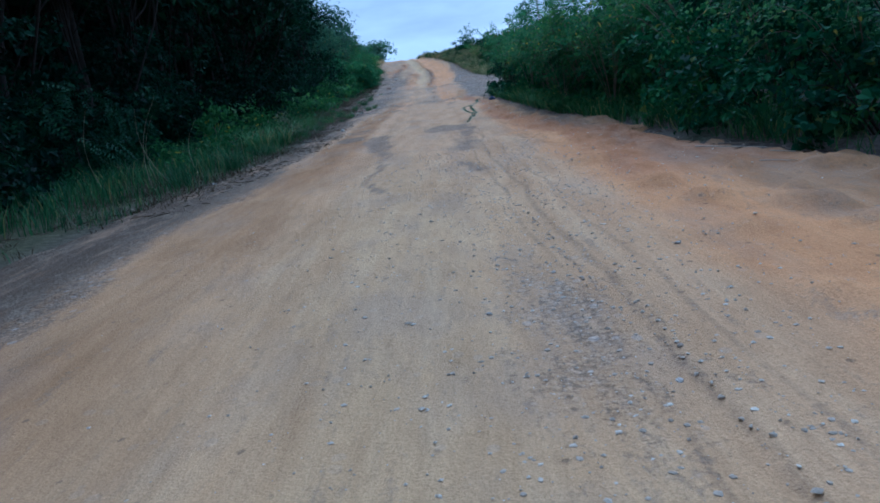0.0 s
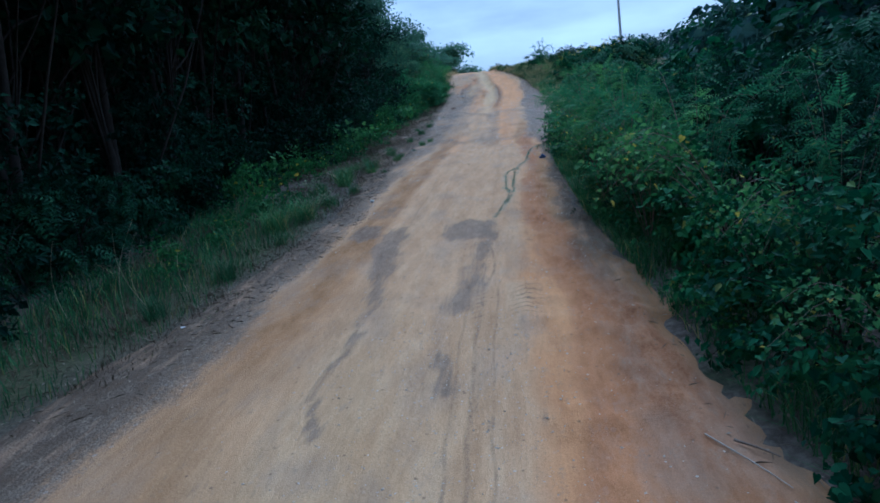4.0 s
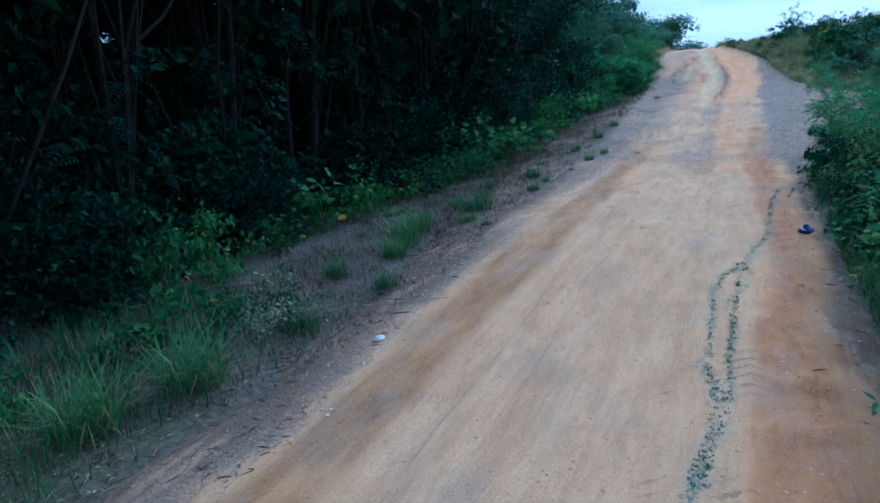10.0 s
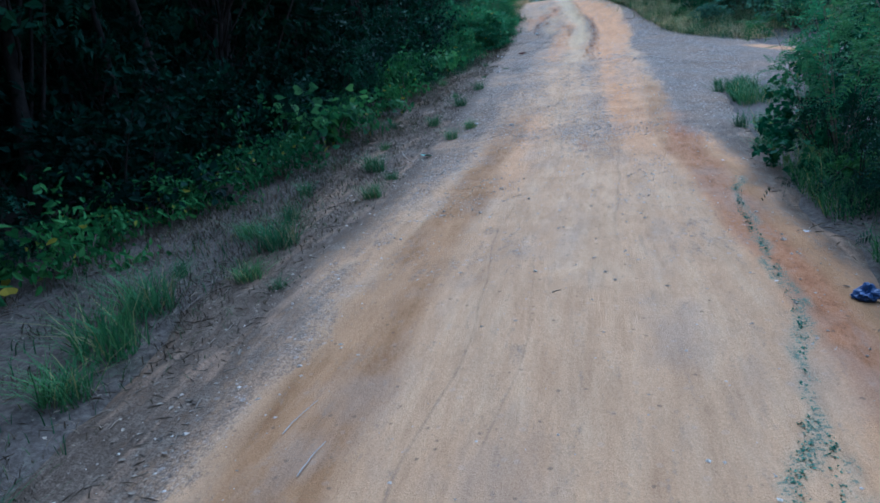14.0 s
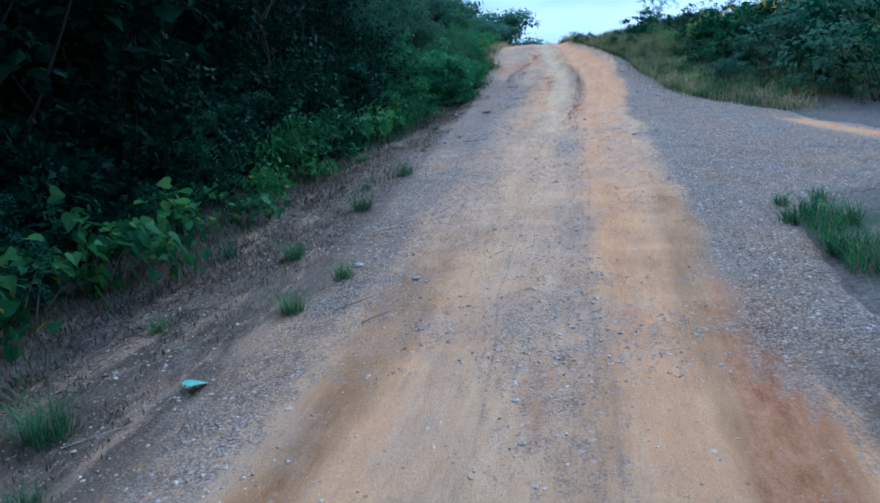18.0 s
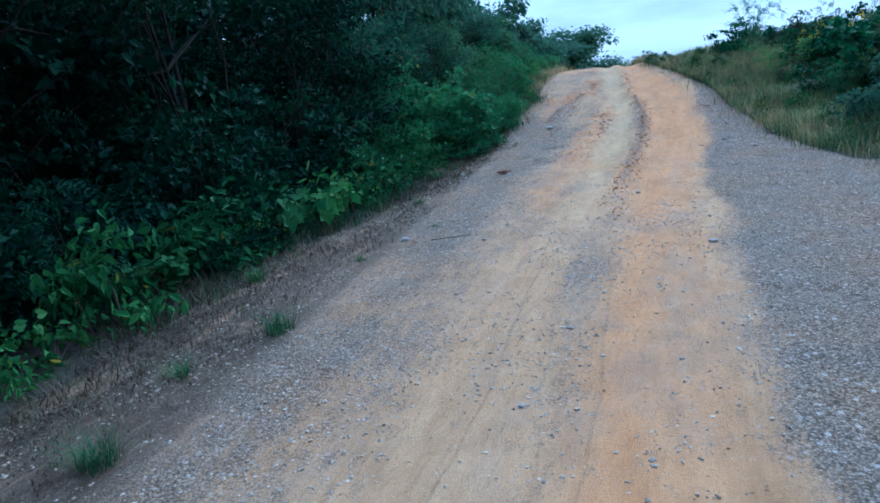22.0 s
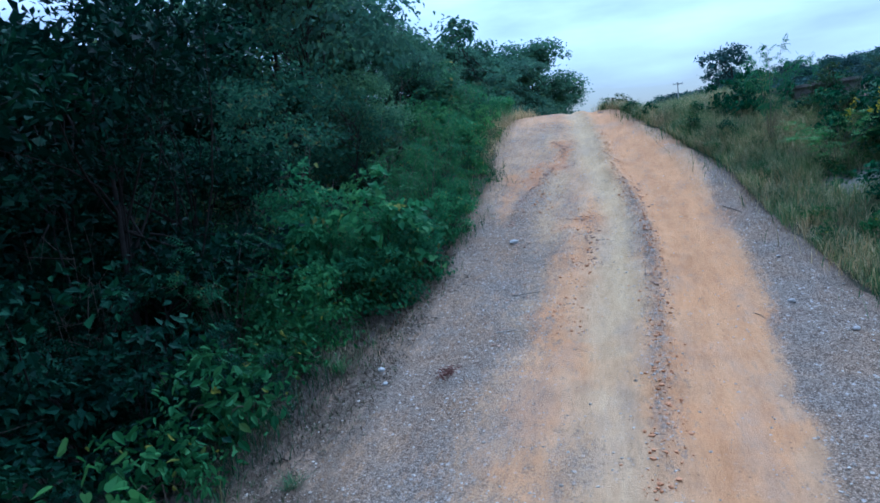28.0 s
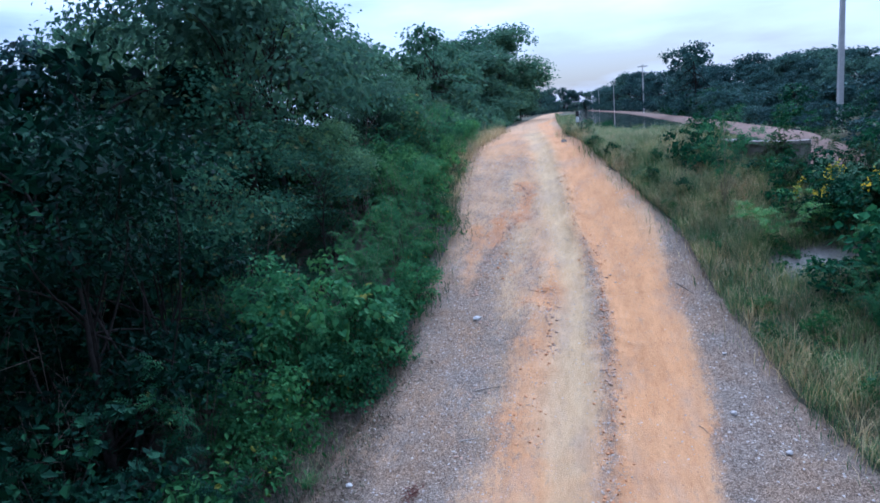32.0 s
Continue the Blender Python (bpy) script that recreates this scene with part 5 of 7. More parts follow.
    mixed = [make_tree(s, 9.0, 3.6, "leafy green tree above the roadside bushes", leaves=7000, size=0.14, bare=0.06, feather=ft, leaf=M_MASS, twin=tw) for s, ft, tw in ((21, 0.0, True), (22, 0.4, False))]
    scatter(mixed, [s for s in spots if 45 <= s[1] < 51], 21)
    scatter(upper, [s for s in spots if s[1] >= 51], 15)
    scatter(ahead, far, 14)
    for y in np.arange(40, 80, 4.0):
        k = rng.uniform(0.8, 1.1) * float(line(y, (40, 0.62), (50, 0.66), (54, 0.92), (62, 0.72), (80, 0.6)))
        deep.append((float(forest_line(y)) - 18 + rng.uniform(-1, 1), y, k, k))
    for y in np.arange(42, 96, 7.5):
        for off in (25, 33):
            k = rng.uniform(0.95, 1.25) * float(line(y, (42, 0.65), (52, 0.75), (58, 0.85), (70, 0.75)))
            deep.append((float(forest_line(y)) - off + rng.uniform(-2, 2), y + rng.uniform(-2, 2), k * 1.15, k))
    high = [make_tree(s, 9.0, 3.7, "tall blue-green tree behind the roadside bushes", leaves=8000, size=0.145, bare=0.06, leaf=M_LITLEAF) for s in (17, 18)]
    deep = [(x, y, k, t * (0.66 if y > 42 and x < -0.84 * (y - 34.2) and x < -16 else 1.0)) for x, y, k, t in deep]
    fill = [(-13.4, 48.2, 0.95, 0.95), (-15.0, 47.4, 0.95, 0.95), (-12.0, 49.2, 0.9, 0.95), (-16.6, 46.6, 0.95, 0.95), (-13.2, 44.8, 0.95, 0.92), (-15.4, 44.2, 0.95, 0.9), (-11.2, 44.9, 0.85, 0.85), (-14.2, 42.0, 0.9, 0.9), (-17.0, 44.0, 0.9, 0.85), (-18.6, 44.6, 0.95, 0.85), (-19.8, 43.0, 0.95, 0.9), (-16.2, 42.4, 0.9, 0.85)]
    scatter(back, [s for s in deep if s[1] < 45] + fill, 13)
    scatter(high, [s for s in deep if s[1] >= 45], 16)


def understorey():
    # Forest-edge leaf colours are darkened in place of shade from the trees.
    front = [make_bush(21, 2.2, 1.25, "dark leafy undergrowth bush at the forest edge", M_SHADEFOREST, 1900, 0.14, "undergrowth_bush"),
             make_bush(22, 2.4, 1.35, "feathery green undergrowth bush at the forest edge", M_SHADEFEATHER, 330, 0.34, "undergrowth_bush", "bush", "spray"),
             make_bush(23, 2.0, 1.3, "mid-green undergrowth bush at the forest edge", M_SHADEFEATHER, 1800, 0.135, "undergrowth_bush")]
    tall_kinds = [make_bush(28, 4.2, 2.2, "tall dark bush filling the forest edge", M_SHADEFOREST, 2300, 0.175, "undergrowth_bush"),
                  make_bush(29, 4.3, 2.3, "tall feathery bush filling the forest edge", M_SHADEFEATHER, 340, 0.40, "undergrowth_bush", "bush", "spray"),
                  make_bush(30, 4.0, 2.2, "tall mid-green bush filling the forest edge", M_SHADEFEATHER, 2300, 0.17, "undergrowth_bush")]
    deep = [make_bush(24, 2.2, 1.35, "dark bush deep in the thicket", M_SHADEFOREST, 560, 0.28, "thicket_bush")]
    rng = np.random.default_rng(31)
    spots, dark, tall = [], [], []
    for y in np.arange(-6, 66, 1.5):
        yy = y + rng.uniform(-0.5, 0.5)
        k = rng.uniform(0.7, 1.1)
        spots.append((float(forest_line(yy)) - 0.5 - 0.5 * k + rng.uniform(-0.3, 0.3), yy, k, k * rng.uniform(0.85, 1.2)))
        if int(round(y / 1.5)) % 3 != 0 and yy < 34:
            k = rng.uniform(0.8, 1.08)
            tall.append((float(forest_line(yy)) - 0.6 - 2.1 * k + rng.uniform(-0.3, 0.3), yy, k, k * rng.uniform(0.9, 1.1)))
    mass, fringe = [], []
    for y in np.arange(33, 64, 2.2):
        for back in (1.9, 4.4, 7.0) if y > 43 else (1.9, 4.4):
            k = rng.uniform(0.8, 1.1) * (0.82 if back < 2 else 1.0)
            mass.append((float(forest_line(y)) - back + rng.uniform(-0.5, 0.5), y + rng.uniform(-0.8, 0.8), k, k * rng.uniform(0.85, 1.1)))
    for y in np.arange(36, 66, 1.1):
        k = rng.uniform(0.38, 0.62)
        spots.append((float(forest_line(y)) + 0.05 + rng.uniform(-0.25, 0.25), y + rng.uniform(-0.3, 0.3), k, k * rng.uniform(0.8, 1.1)))
    for y in np.arange(62, 112, 1.8):
        k = rng.uniform(0.7, 1.2)
        fringe.append((float(forest_line(y)) - 1.0 * k + rng.uniform(-0.2, 0.5), y, 0.9 * k, 0.85 * k))
    for y in np.arange(-8, 62, 2.4):
        for back in (7.4, 12.5):
            k = rng.uniform(1.9, 2.6)
            dark.append((float(forest_line(y)) - back, y + rng.uniform(-1, 1), k, k))
    # Lighter leaf colours stand for the open light on these upper bushes.
    light = [make_bush(25, 2.2, 1.3, "bright green bush leaning over the road edge", M_BRIGHT, 2400, 0.12, "undergrowth_bush"),
             make_bush(26, 2.2, 1.3, "green bush with rounded leaves and hanging vines", M_LIME, 520, 0.12, "undergrowth_bush", "bush", "oval"),
             make_bush(27, 2.3, 1.35, "feathery bright green bush above the road", M_BRIGHT, 300, 0.34, "undergrowth_bush", "bush", "spray")]
    big = [make_bush(36, 4.0, 2.2, "tall blue-green bush in the mass beside the road", M_MASS, 3300, 0.15, "undergrowth_bush"),
           make_bush(37, 4.1, 2.2, "tall feathery blue-green bush beside the road", M_MASS, 420, 0.36, "undergrowth_bush", "bush", "spray"),
           make_bush(38, 3.8, 2.2, "tall bright green bush beside the road", M_BRIGHT, 3000, 0.15, "undergrowth_bush"),
           make_bush(46, 4.0, 2.1, "olive-brown bush half dry beside the road", M_OLIVE, 320, 0.42, "undergrowth_bush", "bush", "spray"),
           make_bush(47, 3.9, 2.0, "yellow-green leafy bush beside the road", M_LIME, 900, 0.17, "undergrowth_bush", "bush", "oval")]
    round_leaved = make_bush(56, 2.3, 1.2, "bright green round-leaved bush spilling over the road edge", M_BRIGHT, 900, 0.125, "round_leaved_bush", "bush", "heart")
    round_leaved.matrix_basis = pose(*place(-4.75, 45.7), 0, 0, 0)
    scatter(big, [s for s in mass if s[1] >= 44], 36)
    tall += [s for s in mass if s[1] < 44]
    scatter([make_bush(39, 2.2, 1.35, "leafy green bush lining the road beyond the crest", M_LITLEAF, 900, 0.22, "fringe_bush")], fringe, 37)
    scatter(light, [s for s in spots if s[1] > 42], 34)
    scatter(front, [s for s in spots if s[1] <= 42], 32)
    scatter(tall_kinds, tall, 35)
    scatter(deep, dark, 33)


def right_thicket():
    front = [make_bush(41, 2.3, 1.3, "dense green roadside bush with small leaves", M_BUSH, 2500, 0.115, "roadside_bush"),
             make_bush(42, 2.4, 1.35, "feathery roadside bush with drooping sprays", M_SHADEFEATHER, 320, 0.32, "roadside_bush", "bush", "spray"),
             make_bush(43, 2.1, 1.3, "tangled roadside bush with climbing vines", M_BUSH, 760, 0.115, "roadside_bush", "bush", "heart")]
    deep = [make_bush(44, 2.3, 1.4, "leafy bush in the roadside thicket", M_BUSH, 1200, 0.165, "thicket_bush"),
            make_bush(45, 2.3, 1.4, "grey-green bush in the roadside thicket", M_HAZELEAF, 1200, 0.17, "thicket_bush")]
    rng = np.random.default_rng(51)
    spots, back_spots = [], []
    for y in np.arange(2.0, 27, 1.35):
        for back, lo, hi in ((1.30 if y > 14 else 0.95 if y > 9 else 0.9 if y > 6.5 else 0.8, 0.55, 0.85), (2.8, 1.05, 1.4), (5.4, 1.5, 1.95)):
            k = rng.uniform(lo, hi) * float(line(y, (3, 1.0), (16, 0.95), (22, 0.7), (27, 0.55)))
            yy = y + rng.uniform(-0.5, 0.5)
            (spots if back < 3 else back_spots).append((float(road_right(yy)) + back + rng.uniform(-0.15, 0.3), yy, k, k * rng.uniform(0.9, 1.15)))
    for x, y, k in ((4.6, 29.0, 0.8), (5.8, 30.4, 1.0), (7.2, 31.2, 1.1), (2.55, 18.5, 0.55), (2.6, 20.3, 0.6), (2.6, 21.9, 0.6), (2.7, 23.4, 0.62), (2.95, 25.0, 0.6)):
        spots.append((x, y, k, k))
    for x, y, k in ((7.6, 28.5, 1.5), (9.6, 32.0, 1.4), (10.5, 29.5, 1.8), (11.5, 26, 2.0), (13, 31, 2.0), (15, 35, 2.0), (14, 39, 1.9)):
        back_spots.append((x, y, k, k))
    for i in range(46):
        y = rng.uniform(40.5, 58)
        x = float(line(y, (40, 8.0), (46, 6.2), (52, 5.4), (58, 8.2))) + 9.0 * rng.uniform(0, 1) ** 1.3
        k = rng.uniform(0.8, 1.2) + 0.05 * (x - 5)
        if y > 48.5:
            x, k = max(x, 9.0), rng.uniform(0.35, 0.5)
        (spots if x < 8.5 else back_spots).append((x, y, k, k * rng.uniform(0.75, 1.0)))
    for x, y, k in ((4.4, 48.6, 0.5), (8.4, 50.5, 0.7), (9.6, 53.0, 0.7), (10.4, 55.0, 0.7), (9.4, 50.8, 0.7)):
        spots.append((x, y, k, k))
    for x, y, k in ((5.6, 47.5, 0.70), (6.3, 47.9, 0.7), (7.6, 47.8, 0.8), (8.4, 47.6, 0.8), (9.2, 47.8, 0.85), (5.9, 46.3, 0.5), (8.6, 46.9, 0.9), (5.0, 46.6, 0.55), (5.9, 45.8, 0.6), (6.9, 46.4, 0.7), (7.7, 45.2, 0.8), (4.4, 47.6, 0.45), (6.0, 52.0, 0.45), (6.8, 51.2, 0.5), (7.7, 52.2, 0.55), (8.6, 51.4, 0.6), (5.4, 50.6, 0.45), (6.4, 49.8, 0.6), (7.4, 49.6, 0.65), (8.4, 49.8, 0.75), (4.9, 49.0, 0.5), (5.8, 48.6, 0.55), (9.4, 52.6, 0.6), (4.6, 51.4, 0.40), (4.3, 50.6, 0.36), (4.7, 44.5, 0.5), (5.7, 43.9, 0.6)):
        w = 1.6 if x > 5.0 else 1.3
        spots.append((x, y, k * w, k * w * rng.uniform(0.85, 1.0)))
    for x, y, k in ((2.9, 54.8, 0.62), (3.2, 54.0, 0.55), (4.9, 51.6, 0.6), (5.6, 51.4, 0.7), (6.2, 51.5, 0.8)):
        spots.append((x, y, k, k * 1.1))
    for s in np.linspace(0.05, 1, 14):
        x = 1.4 + 3.6 * s
        k = rng.uniform(0.16, 0.26)
        spots.append((x - 0.25, float(weir_y(x)) - rng.uniform(0.5, 1.1), k * 1.4, k))
    for i in range(12):
        x, y = rng.uniform(8.5, 14), rng.uniform(42.5, 48)
        spots.append((x, y, rng.uniform(0.3, 0.6), rng.uniform(0.3, 0.55)))
    for y in np.arange(57, 116, 2.6):
        k = rng.uniform(0.7, 1.15)
        back_spots.append((float(canal_right(y)) + float(line(y, (57, 8.5), (70, 7.6), (80, 3.4))) + rng.uniform(-0.4, 0.6), y, k * 1.2, k))
    for y in np.arange(54, 100, 1.5):
        k = rng.uniform(0.36, 0.56)
        back_spots.append((float(canal_right(y)) + 2.6 + rng.uniform(-0.2, 0.5), y, k * 1.3, k))
    for y in np.arange(-4, 30, 3.4):
        for x in (10.5, 14.0, 18.0, 22.5):
            k = rng.uniform(1.6, 2.3)
            back_spots.append((x + rng.uniform(-1.2, 1.2), y + rng.uniform(-1.2, 1.2), k, k * rng.uniform(0.7, 0.9)))
    for y in np.arange(40, 54, 3.2):
        for x in (15.0, 19.5):
            k = rng.uniform(1.3, 1.9)
            back_spots.append((x + rng.uniform(-1.5, 1.5), y + rng.uniform(-1.2, 1.2), k, k * 0.7))
    low_kinds = [make_bush(48, 2.2, 1.3, "low green shrub on the slope below the canal", M_BUSH, 1000, 0.16, "slope_shrub"),
                 make_bush(49, 2.2, 1.3, "low olive-green feathery shrub on the slope", M_OLIVE, 120, 0.38, "slope_shrub", "bush", "spray"),
                 make_bush(50, 2.1, 1.25, "low dark-green shrub on the slope below the canal", M_LITLEAF, 1000, 0.15, "slope_shrub")]
    scatter(low_kinds, [s for s in spots if s[1] > 40 and not (3.4 < s[0] < 5.4 and 47.8 < s[1] < 49.4)], 54)
    spots = [s for s in spots if s[1] <= 40]
    scatter(front, spots, 52)
    scatter(deep, back_spots, 53)


def far_trees():
    trees = [make_tree(61, 7.0, 3.8, "dark tree of the woods beyond the canal", leaves=3000, size=0.30, bare=-0.10, leaf=M_HAZELEAF, name="bank_tree"),
             make_tree(62, 7.5, 3.5, "dark bushy tree of the woods beyond the canal", leaves=3200, size=0.30, bare=-0.10, leaf=M_HAZELEAF, name="bank_tree", twin=True)]
    rng = np.random.default_rng(63)
    spots = []
    for y in np.concatenate([np.arange(57, 120, 3.2), np.arange(120, 330, 8.0)]):
        for back, f in ((5.4, 0.78), (8.6, 0.95), (13.0, 1.05)):
            if back > 8 and y > 110:
                continue
            k = rng.uniform(0.85, 1.15) * f * float(line(y, (57, 0.35), (75, 0.38), (90, 0.52), (110, 0.88), (140, 1.12), (200, 1.40)))
            spots.append((float(canal_right(y)) + back + float(line(y, (57, 4.4), (70, 3.6), (80, 0.0))) + rng.uniform(-0.8, 0.8) + 0.03 * (y - 56) * (back > 8), y + rng.uniform(-1.5, 1.5), k * 1.1, k * rng.uniform(0.85, 1.1)))
    for x in np.arange(-46, 22, 4.0):
        spots.append((x, 352 + rng.uniform(-10, 10), rng.uniform(1.1, 1.5), rng.uniform(1.2, 1.6)))
    for x in np.arange(-44, 18, 4.0):
        spots.append((x, 338 + rng.uniform(-4, 4), 1.0, rng.uniform(0.55, 0.75)))
    for y in np.arange(200, 340, 12.0):
        spots.append((float(forest_line(y)) - 2, y, 0.9, rng.uniform(0.7, 1.0)))
    spots.append((8.7, 92, 0.72, 0.84))
    for a in np.radians(np.arange(40, 68, 2.6)):
        d = 60 + rng.uniform(-6, 8)
        spots.append((-d * math.sin(a), 34 + d * math.cos(a), 1.3, rng.uniform(1.1, 1.4)))
    scatter(trees, spots, 64)


forest()
understorey()
right_thicket()
far_trees()

pole = make_pole(9.4, 0.13)
pole.matrix_basis = pose(12.0, 70.4, 9.0, 0, 0, 10)
small = make_pole(6.8, 0.10)
small.matrix_basis = pose(8.5, 140.0, 9.6, 0, 0, 8)
for x, y in ((6.6, 200.0), (4.3, 262.0), (2.8, 325.0)):
    copy_thing(small, pose(x, y, 9.6, 0, 0, 8))


def crest_tree():
    t = make_tree(71, 10.6, 4.6, "tall round-crowned tree beside the road beyond the crest", leaves=11000, size=0.26, bare=0.02, leaf=M_LITLEAF, name="crest_tree", lumps=22)
    t.matrix_basis = pose(*place(-9.6, 111), 0, 0, 40) @ Matrix.Diagonal((1.35, 1.35, 1.0, 1))
    copy_thing(t, pose(*place(-12.5, 103), 0, 0, 150) @ Matrix.Diagonal((1.0, 1.0, 0.85, 1)))
    copy_thing(t, pose(*place(-9.8, 95), 0, 0, 90) @ Matrix.Diagonal((0.8, 0.8, 0.62, 1)))
    copy_thing(t, pose(*place(-8.6, 124), 0, 0, 260) @ Matrix.Diagonal((0.75, 0.75, 0.7, 1)))


crest_tree()


# ---------------------------------------------------------------- grass and herbs
def lay(x, y):
    return np.stack([x, y, land(x, y)], 1)


def on_road(x, y):
    return np.stack([x, y, land(x, y) + road_relief(x, y) + 0.015], 1)


def footing(x, y):
    """The top of the road within its edges, the land outside."""
    p = lay(x, y)
    rr = (x > road_left(y) - 0.1) & (x < road_right(y) + 0.1)
    p[rr] = on_road(x[rr], y[rr])
    return p


def grass_field(name, seed, count, spot, height, mat, label, lean=0.7, wide=1.0, gaps=0.40):
    rng = np.random.default_rng(seed)
    x, y, k = spot(rng, count)
    clump = fbm(x, y, 0.9, seed)
    keep = rng.uniform(0, 1, len(x)) < smooth(gaps, gaps + 0.22, clump)
    x, y, k = x[keep], y[keep], k[keep]
    h = rng.uniform(0.45, 1.1, len(x)) * height * k * (0.6 + 0.8 * clump[keep])
    v, f = blade_strips(footing(x, y) - np.array([0, 0, 0.02]), h, rng.uniform(0.2, 0.2 + lean, len(x)), rng.uniform(0.003, 0.006, len(x)) * (0.8 + h) * wide, rng)
    return tagged(new(name, mesh_of(name, v, f, mat)), label, "grass", "", "stuff")


def left_verge(rng, n):
    y = rng.uniform(-5, 16, n)
    u = rng.uniform(0, 1, n)
    x = road_left(y) - 0.12 + (forest_line(y) - 0.4 - road_left(y)) * u
    return x, y, 0.55 + 0.6 * smooth(0, 0.5, u)


def left_upper(rng, n):
    y = rng.uniform(15, 60, n)
    u = rng.uniform(0, 1, n) ** 0.7
    x = road_left(y) + 0.5 + (forest_line(y) - road_left(y) - 1.0) * u
    return x, y, 0.35 + 0.5 * u


def right_foot(rng, n):
    y = rng.uniform(0, 32, n)
    return road_right(y) + rng.uniform(0.15, 1.3, n), y, rng.uniform(0.6, 1.0, n)


def right_slope(rng, n):
    y = 42.5 + 29 * rng.uniform(0, 1, n)
    x = road_right(y) + 0.05 + rng.uniform(0, 1, n) ** 1.2 * line(y, (42, 6.5), (46, 7.0), (49, 3.6), (52, 3.4), (56, 3.9), (60, 4.0), (66, 3.2), (73, 2.4))
    low = smooth(0.3, 3.5, weir_y(x) - y)
    clear = (x > 3.6) & (x < 5.6) & (y > 48.4) & (y < 49.3)
    return x, y, line(x - road_right(y), (0, 0.55), (0.8, 1.0), (4, 1.0)) * (0.3 + 0.7 * low) * np.where(clear, 0.05, 1.0)


def straw_slope(rng, n):
    x, y, k = right_slope(rng, n)
    keep = rng.uniform(0, 1, n) < 0.12 + 0.88 * smooth(48, 52, y)
    return x[keep], y[keep], k[keep]


def crest_grass(rng, n):
    y = rng.uniform(50, 75, n)
    left = rng.uniform(0, 1, n) < 0.35
    x = np.where(left, road_left(y) - rng.uniform(0, 0.9, n), road_right(y) + rng.uniform(0, 1, n) * np.where(y > 61, 0.6, 1.2))
    return x, y, rng.uniform(0.7, 1.1, n) * np.where(left, 1.0, 0.5)


def crest_left(rng, n):
    y = rng.uniform(53.5, 72, n)
    return road_left(y) + rng.normal(-0.25, 0.28, n), y, rng.uniform(0.5, 1.1, n)


def canal_side(rng, n):
    y = 64 + 120 * rng.uniform(0, 1, n) ** 1.6
    a, b = road_right(y) + 0.1, np.maximum(canal_left(y), np.interp(y, [60.8, 65.4, 72.3, 80.0, 88.0], [3.15, 2.3, 1.4, 0.3, -3.0])) - 0.3
    return a + (b - a) * rng.uniform(0, 1, n), y, rng.uniform(0.6, 1.1, n)


def left_strip(rng, n):
    y = rng.uniform(5, 47, n)
    u = rng.uniform(0, 1, n) ** 0.8
    edge = line(y, (5, -2.9), (10, -2.55), (16, -2.45), (24, -2.9), (30, -3.1), (38, -3.3), (47, -3.6))
    x = edge + (forest_line(y) - 0.2 - edge) * u
    return x, y, rng.uniform(0.5, 1.2, n) * (0.6 + 0.7 * u)


def shoulder(rng, n):
    y = rng.uniform(40.5, 63, n)
    return road_right(y) + rng.normal(0.65, 0.42, n), y, rng.uniform(0.5, 1.1, n)


def bush_foot(rng, n):
    y = rng.uniform(34, 64, n)
    return forest_line(y) + 0.35 + rng.normal(0.0, 0.30, n), y, rng.uniform(0.5, 1.1, n)


grass_field("verge_grass", 101, 13000, left_verge, 0.34, M_GRASS, "lush green grass on the verge under the trees")
grass_field("thin_grass", 102, 9000, left_upper, 0.30, M_GRASS, "thin green grass at the foot of the thicket")
grass_field("thicket_grass", 103, 32000, right_foot, 0.36, M_GRASS, "green grass at the foot of the roadside thicket", 1.4, 0.8)
grass_field("slope_grass", 104, 84000, right_slope, 0.48, M_DRYGRASS, "tall yellowish-green grass on the slope below the canal", 0.9, 0.95, 0.24)
grass_field("slope_straw", 119, 64000, straw_slope, 0.42, M_STRAW, "dry straw-coloured grass on the slope below the canal", 1.0, 0.8, 0.34)
grass_field("crest_straw", 120, 6000, crest_left, 0.42, M_STRAW, "beige dry grass along the left edge of the road at the crest", 0.9, 0.9, 0.2)
grass_field("canal_side_grass", 121, 12000, canal_side, 0.55, M_DRYGRASS, "tall half-dry grass between the road and the canal", 0.6, 3.0, 0.2)
grass_field("shoulder_straw", 106, 8500, shoulder, 0.45, M_STRAW, "dry straw-coloured grass along the edge of the upper road", 0.8, 0.9)
grass_field("shoulder_grass", 110, 14000, shoulder, 0.42, M_GRASS, "green grass along the edge of the upper road", 0.8, 1.0)
grass_field("bush_foot_grass", 107, 12000, bush_foot, 0.34, M_GRASS, "green grass at the foot of the roadside bushes", 0.9, 1.2)
grass_field("bush_foot_straw", 108, 7000, bush_foot, 0.26, M_STRAW, "dry grass at the foot of the roadside bushes", 1.2, 0.8)
grass_field("dead_grass", 109, 62000, left_strip, 0.15, M_DEAD, "low grey-brown dead grass matted on the verge", 2.2, 1.1, 0.28)
grass_field("crest_grass", 105, 5000, crest_grass, 0.7, M_DRYGRASS, "tall dry grass beside the crest of the road", 0.4)


